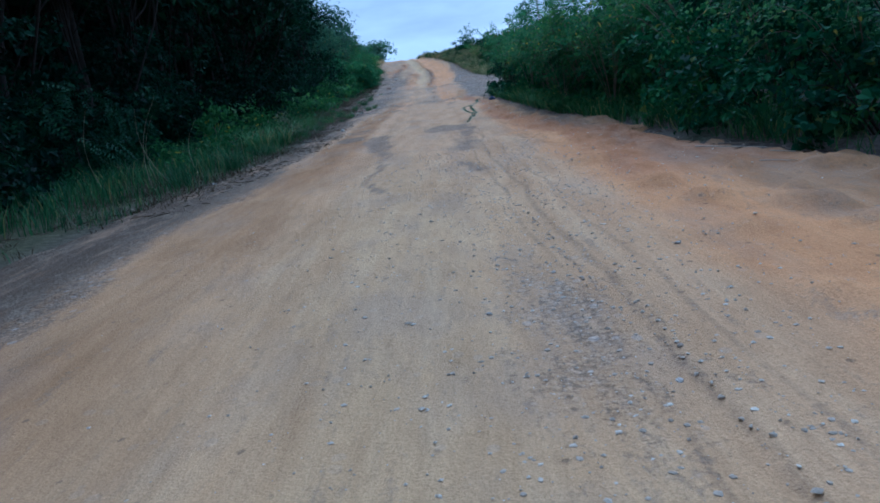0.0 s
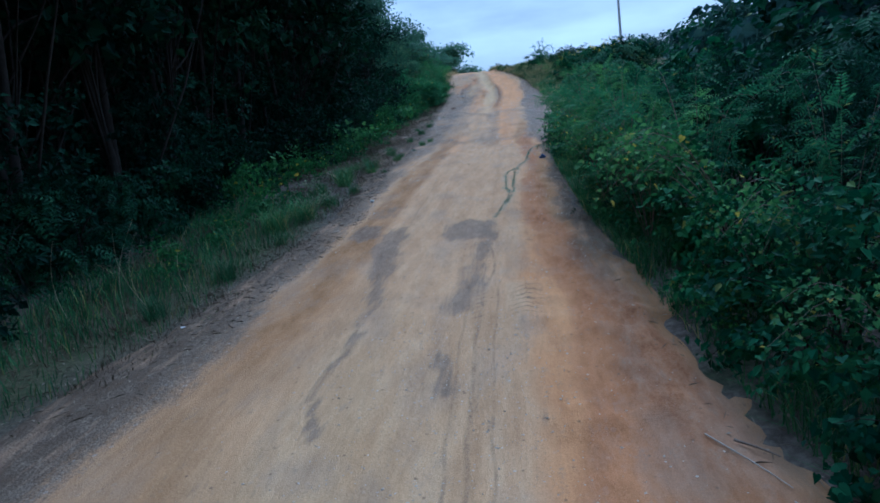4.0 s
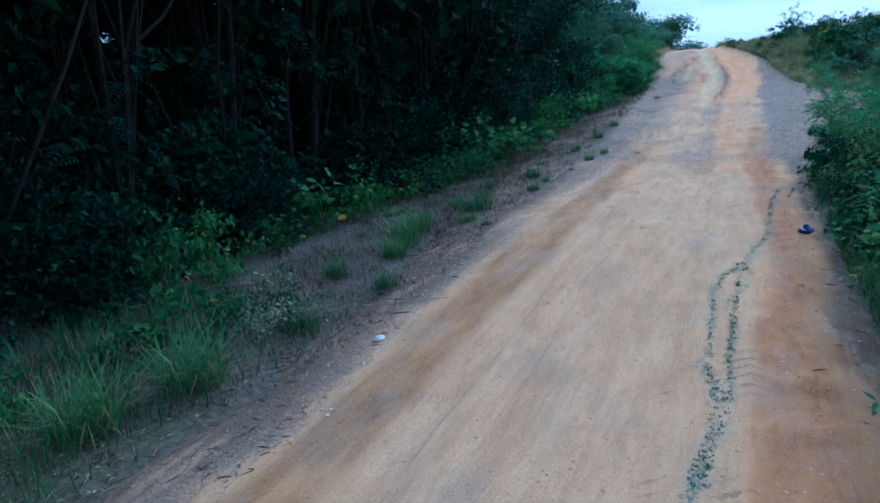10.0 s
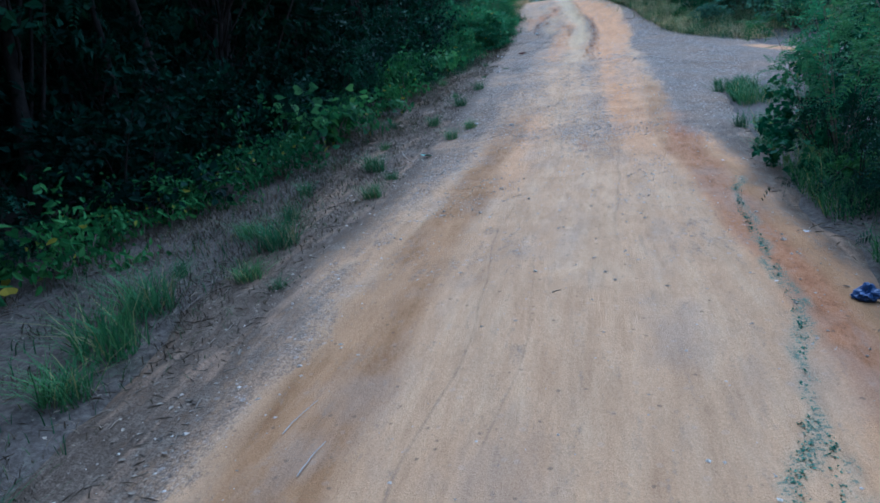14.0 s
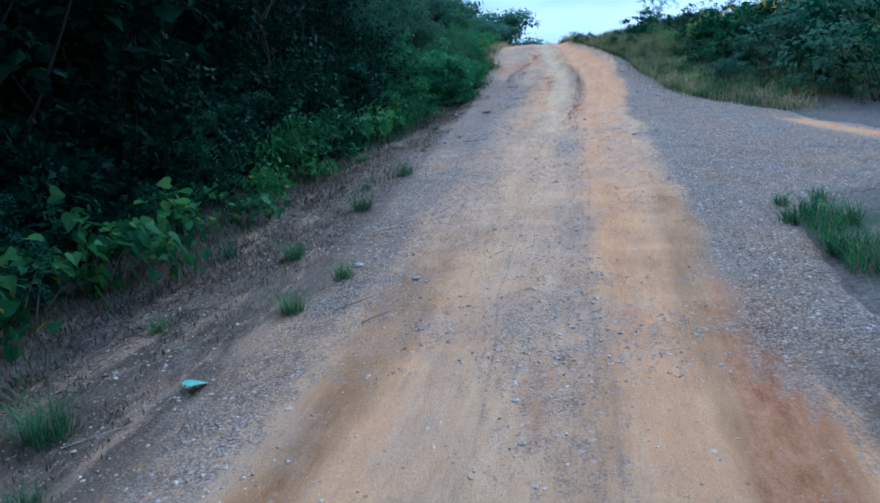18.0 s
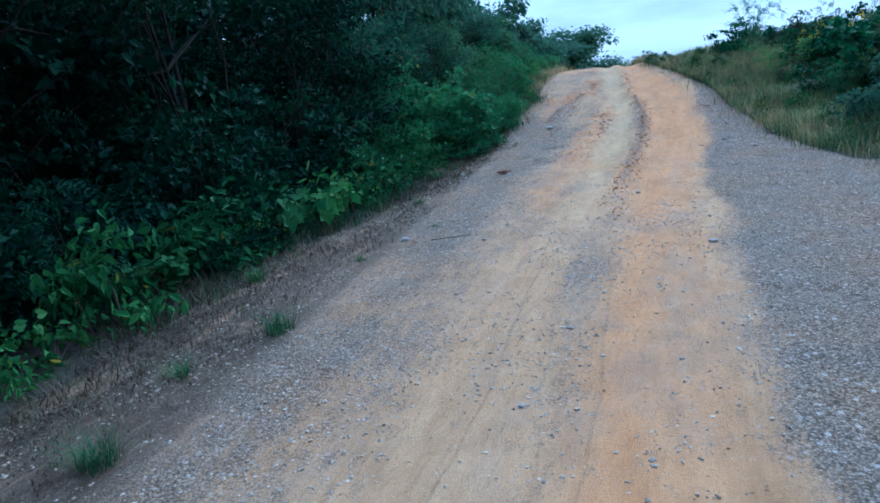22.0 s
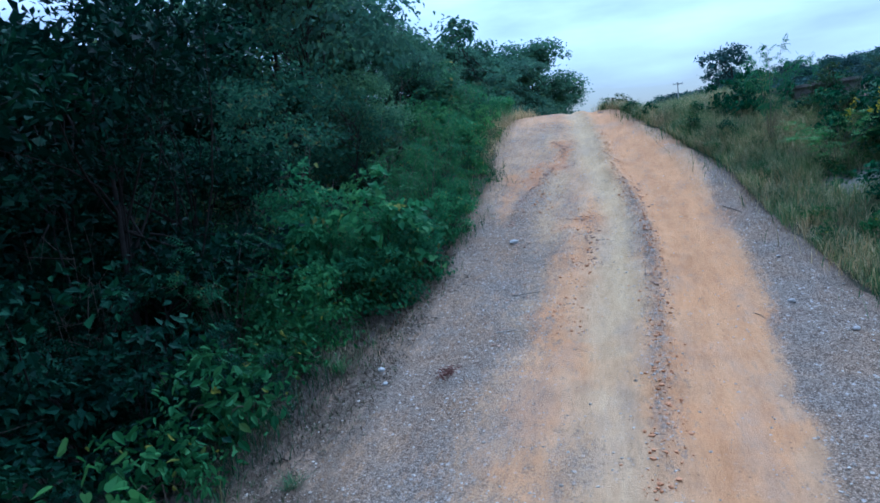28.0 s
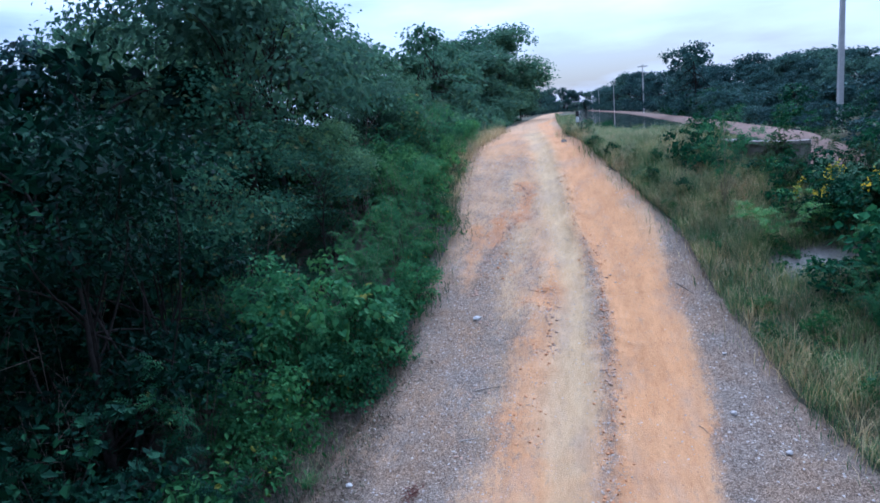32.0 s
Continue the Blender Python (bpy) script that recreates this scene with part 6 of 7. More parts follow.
def bank_weeds():
    """Tall weeds along the top of the bank, standing against the sky from below."""
    kinds = [make_tuft(114, 0.95, 0.22, 90, M_DRYGRASS, "tall half-dry weed on top of the bank"),
             make_bush(115, 1.1, 0.35, "tall leafy weed on top of the bank", M_OLIVE, 210, 0.10, "weed", "weed"),
             make_bush(116, 0.9, 0.30, "tall green weed on top of the bank", M_BUSH, 190, 0.10, "weed", "weed")]
    rng = np.random.default_rng(117)
    spots = []
    for k in range(60):
        x = rng.uniform(-0.2, 5.2)
        spots.append((x, float(weir_y(x)) - rng.uniform(0.3, 2.4), rng.uniform(0.6, 1.1), rng.uniform(0.5, 1.0)))
    for k in range(26):
        y = rng.uniform(52, 62)
        spots.append((float(road_right(y)) + rng.uniform(0.2, 1.1), y, rng.uniform(0.5, 0.9), rng.uniform(0.4, 0.8)))
    scatter(kinds, spots, 118)


def tufts():
    kinds = [make_tuft(111, 0.42, 0.15, 190, M_TUFT, "green grass tuft growing from leaf litter"),
             make_tuft(112, 0.32, 0.11, 130, M_TUFT, "small green grass tuft growing from bare gravel")]
    spots = [(-3.05, 23.5, 0.9, 0.9), (-3.5, 21.4, 1.6, 1.3), (-3.75, 19.0, 1.8, 1.5), (-3.95, 19.7, 1.6, 1.4), (-3.6, 18.3, 1.2, 1.0), (-3.3, 20.4, 0.9, 0.8), (-4.1, 21.9, 1.2, 1.1), (-3.1, 24.6, 0.7, 0.6), (-3.5, 29.4, 0.9, 0.9), (-3.7, 33.0, 0.8, 0.8), (-2.9, 38.2, 0.6, 0.45), (-3.4, 36.4, 0.6, 0.5), (-2.55, 28.6, 0.8, 0.8), (-2.75, 27.6, 0.8, 0.9), (-3.2, 34.0, 1.3, 1.2), (-3.3, 31.6, 1.0, 1.0),
             (-3.9, 40.1, 0.8, 0.7), (-3.6, 25.3, 1.1, 1.2), (-3.2, 15.6, 1.2, 1.2), (-3.45, 14.2, 1.9, 1.6), (-3.7, 13.3, 1.9, 1.6), (-3.2, 12.2, 1.0, 1.0), (-3.0, 16.9, 0.9, 0.9), (-3.9, 17.2, 1.0, 1.0),
             (-4.2, 20.6, 0.8, 0.9), (-3.9, 22.6, 0.7, 0.8), (-4.3, 24.0, 1.0, 1.1), (-4.0, 27.2, 0.8, 0.8), (-4.5, 29.5, 0.9, 1.0), (2.62, 30.3, 1.1, 1.0), (2.75, 31.1, 1.0, 0.9), (2.8, 29.2, 1.2, 1.0), (2.95, 30.7, 1.2, 1.0), (3.3, 31.4, 1.0, 0.9), (3.2, 30.2, 1.2, 1.1),
             (-3.3, 10.2, 1.1, 1.2), (-3.5, 8.6, 1.3, 1.5), (-4.4, 42.6, 0.9, 0.9), (-4.3, 44.6, 1.0, 1.1), (-2.85, 20.1, 0.6, 0.7), (-4.6, 35.6, 0.8, 0.8), (2.2, 24.6, 0.9, 1.0), (2.3, 26.4, 1.0, 1.1)]
    scatter(kinds, spots, 113)


def herbs():
    kinds = [make_bush(121, 0.75, 0.45, "bright green broad-leaved herb at the edge of the thicket", M_HERB, 400, 0.078, "herb", "plant", "oval"),
             make_bush(122, 0.85, 0.50, "leafy green sapling at the edge of the thicket", M_HERB, 420, 0.072, "herb", "plant", "oval"),
             make_bush(123, 0.6, 0.45, "low green plant with rounded leaves", M_VINE, 130, 0.085, "herb", "plant", "heart")]
    rng = np.random.default_rng(124)
    spots = [(-4.1, 15.3, 1.0, 1.0), (-4.5, 14.6, 1.2, 1.1), (-4.6, 13.0, 1.0, 1.0), (-4.3, 12.2, 0.8, 0.8), (-3.5, 15.6, 0.6, 0.9), (-4.4, 10.6, 1.0, 0.9)]
    for y in np.arange(16, 58, 0.95):
        k = rng.uniform(0.7, 1.4) * float(line(y, (16, 1.0), (24, 1.45), (42, 1.55), (46, 1.0)))
        spots.append((float(forest_line(y)) + rng.uniform(-0.25, 0.40), y, k, k * rng.uniform(0.8, 1.2)))
    for y in np.arange(2.5, 26, 1.1):
        k = rng.uniform(0.6, 1.0)
        spots.append((float(road_right(y)) + rng.uniform(0.45, 0.9), y, k * 0.9, k * 0.9))
    for y in np.arange(42, 50, 0.9):
        k = rng.uniform(0.5, 0.9)
        spots.append((float(road_right(y)) + rng.uniform(0.8, 2.6), y, k, k))
    for k in range(60):
        y = rng.uniform(43, 56)
        k = rng.uniform(0.35, 0.75)
        spots.append((float(road_right(y)) + rng.uniform(0.3, 3.6), y, k, k * rng.uniform(0.6, 1.0)))
    scatter(kinds, spots, 125)
    pale = make_bush(126, 0.8, 0.42, "pale grey-green shrub with small leaves beside the road", leaf_material("pale_leaf", (0.13, 0.17, 0.11), (0.20, 0.25, 0.16), (0.28, 0.32, 0.22)), 420, 0.05, "pale_shrub", "shrub")
    pale.matrix_basis = pose(*place(-3.45, 15.4), 0, 0, 0)
    yellow = make_bush(129, 0.6, 0.3, "small herb with yellowing leaves in the verge", leaf_material("yellowing_leaf", (0.15, 0.19, 0.04), (0.28, 0.28, 0.05), (0.40, 0.36, 0.06)), 30, 0.09, "yellow_herb", "plant")
    yellow.matrix_basis = pose(*place(-4.35, 12.9), 0, 0, 20)
    # yellow-flowered shrub by the canal
    shrub = make_bush(127, 1.7, 0.9, "green shrub with yellow flowers on the slope", M_BUSH, 2600, 0.10, "flowering_shrub", "shrub")
    rng = np.random.default_rng(128)
    d = unit(rng.normal(size=(11, 3)))
    d[:, 2] = np.abs(d[:, 2])
    p = d * np.array([0.85, 0.85, 0.7]) + np.array([0, 0, 1.0])
    v, f = leaf_blades(np.repeat(p, 16, 0) + rng.normal(size=(176, 3)) * np.array([0.035, 0.035, 0.075]), unit(rng.normal(size=(176, 3))), np.full(176, 0.055), np.full(176, 0.024), rng)
    tagged(part("flowers", mesh_of("flowers", v, f, M_FLOWER), shrub), "clusters of yellow flowers", kind="stuff")
    shrub.matrix_basis = pose(*place(6.3, 49.7), 0, 0, 30) @ Matrix.Diagonal((1.15, 1.15, 1.0, 1))
    for x, y, turn, k in ((5.2, 49.9, 160, 0.85), (7.4, 49.6, 75, 1.05), (8.6, 50.4, 250, 1.15)):
        copy_thing(shrub, pose(*place(x, y), 0, 0, turn) @ Matrix.Diagonal((k, k, k, 1)))


def vines():
    """Heart-leaved vines hanging over the road's right edge on arching canes."""
    def vine(seed, reach, count, size):
        rng = np.random.default_rng(seed)
        root = thing("vine", "heart-leaved vine with yellowing leaves arching over the road edge", "vine", "vines over the road edge")
        canes, pos, axis = [], [], []
        for k in range(6):
            a = rng.uniform(-0.75, 0.75)
            s = np.linspace(0, 1, 9)[:, None]
            end = np.array([-np.cos(a) * reach * rng.uniform(0.6, 1.0), np.sin(a) * reach, rng.uniform(0.55, 1.1)])
            path = np.array([0.55, 0, 0.0]) * (1 - s) + end * s + np.array([0, 0, 0.85]) * np.sin(np.pi * s * 0.85)
            canes.append(tube(path, np.linspace(0.006, 0.002, 9), 5))
            t = rng.uniform(0.25, 1.0, count // 6)
            q = np.stack([np.interp(t, s[:, 0], path[:, j]) for j in range(3)], 1) + rng.normal(size=(len(t), 3)) * np.array([0.10, 0.10, 0.06])
            pos.append(q)
            axis.append(unit(rng.normal(size=(len(t), 3)) * 0.7 + np.array([-0.5, 0, -0.45])))
        part("cane", mesh_of("cane", *joined(canes), M_TWIG, True), root)
        p, ax = np.concatenate(pos), np.concatenate(axis)
        part("foliage", mesh_of("foliage", *heart_leaves(p, ax, rng.uniform(0.55, 1.25, len(p)) * size, rng, 0.75), M_VINE), root)
        return root

    kinds = [vine(131, 0.95, 560, 0.044), vine(132, 0.7, 460, 0.038)]
    for k, (x, y, turn, size) in enumerate(((2.70, 7.55, -8, 1.1), (3.0, 6.3, 14, 0.9), (3.1, 9.3, 0, 0.9), (2.75, 10.2, 0, 0.9), (2.6, 11.2, 10, 0.95), (2.6, 14.0, -10, 0.9), (2.55, 17.0, 0, 0.9), (2.6, 20.0, 6, 0.8), (3.1, 4.9, 20, 0.7), (2.42, 13.1, 4, 0.95), (2.36, 14.6, -6, 0.9), (2.5, 12.2, 0, 0.9))):
        m = pose(*place(x, y), 0, 0, turn) @ Matrix.Diagonal((size, size, size, 1))
        (kinds[k] if k < 2 else copy_thing(kinds[k % 2], Matrix.Identity(4))).matrix_basis = m


def arching_shrubs():
    """Slender canes arching outwards, with feathery leaves all along them."""
    def shrub(seed, leaf, label):
        rng = np.random.default_rng(seed)
        root = thing("arching_shrub", label, "shrub")
        canes, pos, axis = [], [], []
        for k in range(11):
            a = rng.uniform(0, 2 * np.pi)
            s = np.linspace(0, 1, 9)[:, None]
            reach, top = rng.uniform(0.5, 1.1), rng.uniform(1.1, 1.9)
            path = np.array([np.cos(a) * reach, np.sin(a) * reach, top * 0.75]) * s + np.array([0, 0, top * 0.75]) * np.sin(np.pi * s * 0.8)
            canes.append(tube(path, np.linspace(0.006, 0.0015, 9), 5))
            t = rng.uniform(0.2, 1.0, 22)
            pos.append(np.stack([np.interp(t, s[:, 0], path[:, j]) for j in range(3)], 1))
            axis.append(unit(rng.normal(size=(22, 3)) * 0.7 + np.array([np.cos(a), np.sin(a), 0.1])))
        part("cane", mesh_of("cane", *joined(canes), M_TWIG, True), root)
        p, ax = np.concatenate(pos), np.concatenate(axis)
        part("foliage", mesh_of("foliage", *sprays(p, ax, rng.uniform(0.16, 0.30, len(p)), rng, 6, 0.34), leaf), root)
        return root

    kinds = [shrub(201, M_BRIGHT, "arching shrub with feathery light green leaves"), shrub(202, M_LIME, "arching shrub with feathery yellow-green leaves")]
    rng = np.random.default_rng(203)
    spots = [(3.0, 11.0), (3.1, 13.2), (2.9, 15.4), (3.0, 17.4), (2.9, 19.6), (3.3, 9.4), (3.9, 7.4), (4.1, 5.4), (3.1, 21.6), (2.55, 12.7), (2.6, 14.3), (2.5, 20.6), (2.65, 23.0), (2.9, 24.8), (2.7, 9.8), (2.75, 11.6), (2.7, 15.9), (2.6, 17.0)]
    spots += [(float(forest_line(y)) - rng.uniform(0.3, 1.6), y) for y in np.arange(43, 61, 2.1)]
    spots += [(4.6, 46.6), (5.4, 48.0), (4.0, 49.6), (3.2, 51.8), (6.4, 47.4)]
    scatter(kinds, [(x, y, rng.uniform(0.75, 1.1), rng.uniform(0.7, 1.05) * (0.6 if x > 3.9 else 1.0)) for x, y in spots], 204)


def dead_shrubs():
    """Bare tangles of pale twigs standing among the green bushes."""
    rng = np.random.default_rng(211)
    pieces = []
    for k in range(16):
        a, b = rng.uniform(0, 2 * np.pi), rng.uniform(0.3, 0.9)
        s = np.linspace(0, 1, 7)[:, None]
        path = np.array([np.cos(a) * b, np.sin(a) * b, rng.uniform(1.2, 2.2)]) * s + rng.normal(size=3) * 0.15 * np.sin(np.pi * s)
        pieces.append(tube(path, np.linspace(0.010, 0.003, 7), 4))
        for q in (3, 4, 5):
            w = np.linspace(0, 1, 4)[:, None]
            pieces.append(tube(path[q] + (rng.normal(size=3) * 0.32 + np.array([0, 0, 0.15])) * w, np.linspace(0.005, 0.0015, 4), 4))
    proto = tagged(new("dead_shrub", mesh_of("dead_shrub", *joined(pieces), M_TWIG, True)), "leafless shrub of pale dry twigs among green bushes", "shrub")
    spots = [(float(forest_line(y)) - off, y, k, k) for y, off, k in ((39.0, 1.6, 0.7), (42.5, 3.4, 1.2), (45.5, 1.8, 1.2), (48.5, 3.8, 1.6), (51.0, 1.6, 1.2), (55.0, 3.0, 1.6), (58.5, 1.4, 1.1), (44.0, 5.6, 1.8), (50.0, 6.4, 2.0))]
    scatter([proto], spots, 212)


bank_weeds()
tufts()
herbs()
vines()
arching_shrubs()
dead_shrubs()


M_STALK = plain_material("straw_stalk", (0.36, 0.29, 0.17), (0.56, 0.47, 0.31), 20.0)


def stalks():
    """Tall dry grass stalks standing over the verge grass."""
    rng = np.random.default_rng(141)
    for x, y, h in ((-3.9, 8.6, 1.25), (-3.75, 8.9, 1.1), (-4.05, 9.2, 1.0), (-4.3, 8.2, 1.15), (-3.6, 9.6, 0.9), (-4.35, 13.0, 0.7), (-3.55, 15.9, 0.8)):
        s = np.linspace(0, 1, 8)[:, None]
        tip = np.array([rng.uniform(-0.25, 0.35), rng.uniform(-0.2, 0.2), h])
        path = tip * s + np.array([-0.15, 0, 0.0]) * np.sin(np.pi * s)
        v, f = tube(path, np.linspace(0.0032, 0.0012, 8), 4)
        st = tagged(new("grass_stalk", mesh_of("grass_stalk", v, f, M_STALK, True)), "dry straw-coloured grass stalk rising from the verge", "grass stalk", "dry stalks on the verge")
        st.matrix_basis = pose(*place(x, y), 0, 0, 0)


stalks()

# ---------------------------------------------------------------- stones, litter, sticks
ICO = np.array([(0, 0, 1), (0.894, 0, 0.447), (0.276, 0.851, 0.447), (-0.724, 0.526, 0.447), (-0.724, -0.526, 0.447), (0.276, -0.851, 0.447),
                (0.724, 0.526, -0.447), (-0.276, 0.851, -0.447), (-0.894, 0, -0.447), (-0.276, -0.851, -0.447), (0.724, -0.526, -0.447), (0, 0, -1)])
ICO_F = np.array([(0, 1, 2), (0, 2, 3), (0, 3, 4), (0, 4, 5), (0, 5, 1), (1, 6, 2), (2, 7, 3), (3, 8, 4), (4, 9, 5), (5, 10, 1), (2, 6, 7), (3, 7, 8), (4, 8, 9), (5, 9, 10), (1, 10, 6), (6, 11, 7), (7, 11, 8), (8, 11, 9), (9, 11, 10), (10, 11, 6)])
OCT = np.array([(1, 0, 0), (0, 1, 0), (-1, 0, 0), (0, -1, 0), (0.1, 0.1, 1), (0, 0, -1.0)])
OCT_F = np.array([(0, 1, 4), (1, 2, 4), (2, 3, 4), (3, 0, 4), (1, 0, 5), (2, 1, 5), (3, 2, 5), (0, 3, 5)])


def stones_mesh(name, pos, size, rng, mat, fine=False):
    base, faces = (ICO, ICO_F) if fine else (OCT, OCT_F)
    n, m = len(pos), len(base)
    a = rng.uniform(0, 2 * np.pi, n)
    sc = size[:, None] * rng.uniform(0.6, 1.25, (n, 3)) * np.array([1, 1, 0.55])
    loc = base[None] * (1 + rng.uniform(-0.28, 0.28, (n, m, 1))) * sc[:, None]
    c, s = np.cos(a)[:, None], np.sin(a)[:, None]
    v = np.stack([loc[..., 0] * c - loc[..., 1] * s, loc[..., 0] * s + loc[..., 1] * c, loc[..., 2]], -1) + pos[:, None]
    f = (np.arange(n)[:, None, None] * m + faces[None]).reshape(-1, 3)
    return mesh_of(name, v.reshape(-1, 3), f, mat)


M_DRYCLOD = plain_material("dry_clod", (0.30, 0.17, 0.105), (0.52, 0.37, 0.27), 9.0, 0.95, 0.02, 0.6, 0.02)
M_CLOD = plain_material("clay_clod", (0.42, 0.185, 0.080), (0.60, 0.30, 0.145), 22.0, 0.95, 0.1, 0.5, 0.008)


def gravel():
    rng = np.random.default_rng(151)
    n = 74000
    y = np.concatenate([rng.uniform(22, 58, n), rng.uniform(0.3, 8, 4000), rng.uniform(8, 24, 4500)])
    x = np.concatenate([rng.uniform(-4.8, 4.0, n), rng.normal(0.5, 0.75, 4000), rng.uniform(-2.9, 2.1, 4500)])
    dens = 0.12 + 0.95 * smooth(0.44, 0.64, fbm(x, y * 0.45, 0.8, 152))
    upper = smooth(38, 46, y)
    dens = dens * (1 - 0.85 * upper * np.clip(np.exp(-(((x - pale_track(y)) / 0.4) ** 2)) + ((x > orange_left(y)) & (x < orange_right(y))), 0, 1))
    dens = np.where(y < 22, np.where(y < 8, 0.75, 0.18 + 0.5 * (np.abs(x + 0.3) > 1.5)), dens * (0.35 + 0.65 * smooth(22, 32, y)))
    keep = (rng.uniform(0, 1, len(x)) < dens) & (x > road_left(y) + 0.1) & (x < road_right(y) - 0.05)
    x, y = x[keep], y[keep]
    size = (0.007 + 0.017 * rng.uniform(0, 1, len(x)) ** 3 + 0.010 * (rng.uniform(0, 1, len(x)) < 0.05)) * line(y, (0, 0.42), (8, 0.6), (16, 0.8), (26, 1.0))
    tagged(new("gravel", stones_mesh("gravel", on_road(x, y) + np.array([0, 0, 0.002]), size, rng, M_PEBBLE)), "loose grey and tan gravel strewn over the road", "gravel", "", "stuff")
    k = rng.choice(np.flatnonzero(y > 20), 2600, replace=False)
    tagged(new("pebbles", stones_mesh("pebbles", on_road(x[k] + 0.05, y[k] + 0.03) + np.array([0, 0, 0.006]), 0.006 + 0.014 * rng.uniform(0, 1, len(k)) ** 3, rng, M_PEBBLE, True)), "larger loose pebbles strewn over the road", "gravel", "", "stuff")
    # clods of red clay along the rut between the two upper wheel tracks and on the bare red patches
    y = np.concatenate([rng.uniform(38, 56, 620), rng.uniform(49, 53, 130), rng.uniform(43.5, 49, 150)])
    x = np.concatenate([crumble(y[:620]) + rng.normal(0, 0.13, 620), -2.15 + rng.normal(0, 0.28, 130), -1.2 + rng.normal(0, 0.22, 150)])
    size = 0.010 + 0.024 * rng.uniform(0, 1, len(x)) ** 2.2
    tagged(new("clay_clods", stones_mesh("clay_clods", on_road(x, y) + np.array([0, 0, 0.004]), size, rng, M_CLOD, True)), "crumbled clods of red-orange clay along the rut", "clay clods", "", "stuff")


def rough_strip():
    """Half-buried angular stones in the rough strip where the road begins, and along the ruts of the stony stretch."""
    rng = np.random.default_rng(157)
    y = np.concatenate([rng.uniform(0.5, 4.6, 1700), rng.uniform(25, 42, 1500), rng.uniform(41, 50, 500)])
    x = np.concatenate([0.42 + rng.normal(0, 0.30, 1700) + 0.06 * y[:1700], np.where(rng.uniform(0, 1, 1500) < 0.45, rng.normal(-0.1, 0.22, 1500), rng.uniform(-3.2, 3.6, 1500)), np.where(rng.uniform(0, 1, 500) < 0.5, rng.uniform(-3.4, -1.7, 500), rng.uniform(1.75, 2.9, 500))])
    size = np.concatenate([0.003 + 0.009 * rng.uniform(0, 1, 1700) ** 3, 0.006 + 0.022 * rng.uniform(0, 1, 2000) ** 5])
    keep = (x > road_left(y) + 0.1) & (x < road_right(y) - 0.05)
    x, y, size = x[keep], y[keep], size[keep]
    tagged(new("rough_stones", stones_mesh("rough_stones", on_road(x, y) - np.array([0, 0, 0.001]), size, rng, M_PEBBLE, True)), "angular grey stones half buried in the dirt road", "gravel", "", "stuff")


def clods():
    """Crumbled lumps of dry clay along the broken edges of the upper road."""
    rng = np.random.default_rng(191)
    x, y = [], []
    for way, count, wide in (([(-2.05, 52.3), (-2.27, 51.5), (-2.53, 50.4), (-2.67, 49.5), (-2.58, 48.9), (-2.73, 48.2)], 260, 0.07), ([(-2.28, 55.1), (-1.94, 54.2), (-1.90, 53.2)], 110, 0.06), ([(-1.31, 48.6), (-1.09, 48.0), (-0.96, 47.6), (-1.0, 46.0)], 120, 0.10),
                             ([(0.0, 51.0), (0.12, 48.0), (0.16, 44.5)], 150, 0.10), ([(-2.4, 48.5), (-2.1, 46.0), (-2.2, 43.0)], 160, 0.16)):
        p = np.array(way)
        at = np.concatenate([[0], np.cumsum(np.hypot(*np.diff(p, axis=0).T))])
        t = rng.uniform(0, at[-1], count)
        x.append(np.interp(t, at, p[:, 0]) + rng.normal(0, wide, count))
        y.append(np.interp(t, at, p[:, 1]))
    x, y = np.concatenate(x), np.concatenate(y)
    size = 0.010 + 0.034 * rng.uniform(0, 1, len(x)) ** 3
    tagged(new("clods", stones_mesh("clods", on_road(x, y), size, rng, M_DRYCLOD, True)), "crumbled lumps of pale dry clay along the ruts", "clods", "", "stuff")


def moss_lines():
    """Short green seedlings and moss in broken lines over the dust."""
    rng = np.random.default_rng(158)
    pos = []
    for way, wide_, count in MOSS_WAYS:
        p = np.array(way)
        at = np.concatenate([[0], np.cumsum(np.hypot(*np.diff(p, axis=0).T))])
        t = rng.uniform(0, at[-1], count)
        t = t[rng.uniform(0, 1, count) < (0.25 + 0.75 * smooth(0.30, 0.62, fbm(t, t * 0, 0.28, 159, 2)))]
        pos.append(np.stack([np.interp(t, at, p[:, 0]) + rng.normal(0, wide_ * 0.38, len(t)), np.interp(t, at, p[:, 1])], 1))
    p = np.concatenate(pos)
    q = on_road(p[:, 0], p[:, 1])
    k = 4
    ax = unit(rng.normal(size=(len(q) * k, 3)) * np.array([1, 1, 0.25]) + np.array([0, 0, 0.45]))
    base = np.repeat(q, k, 0) + rng.normal(size=(len(q) * k, 3)) * np.array([0.010, 0.010, 0.0])
    ln = rng.uniform(0.008, 0.022, len(base))
    tagged(new("moss", mesh_of("moss", *leaf_blades(base, ax, ln, ln * 0.34, rng, 0.8), M_MOSS)), "broken lines of dark green moss and seedlings on the dust", "moss", "", "stuff")


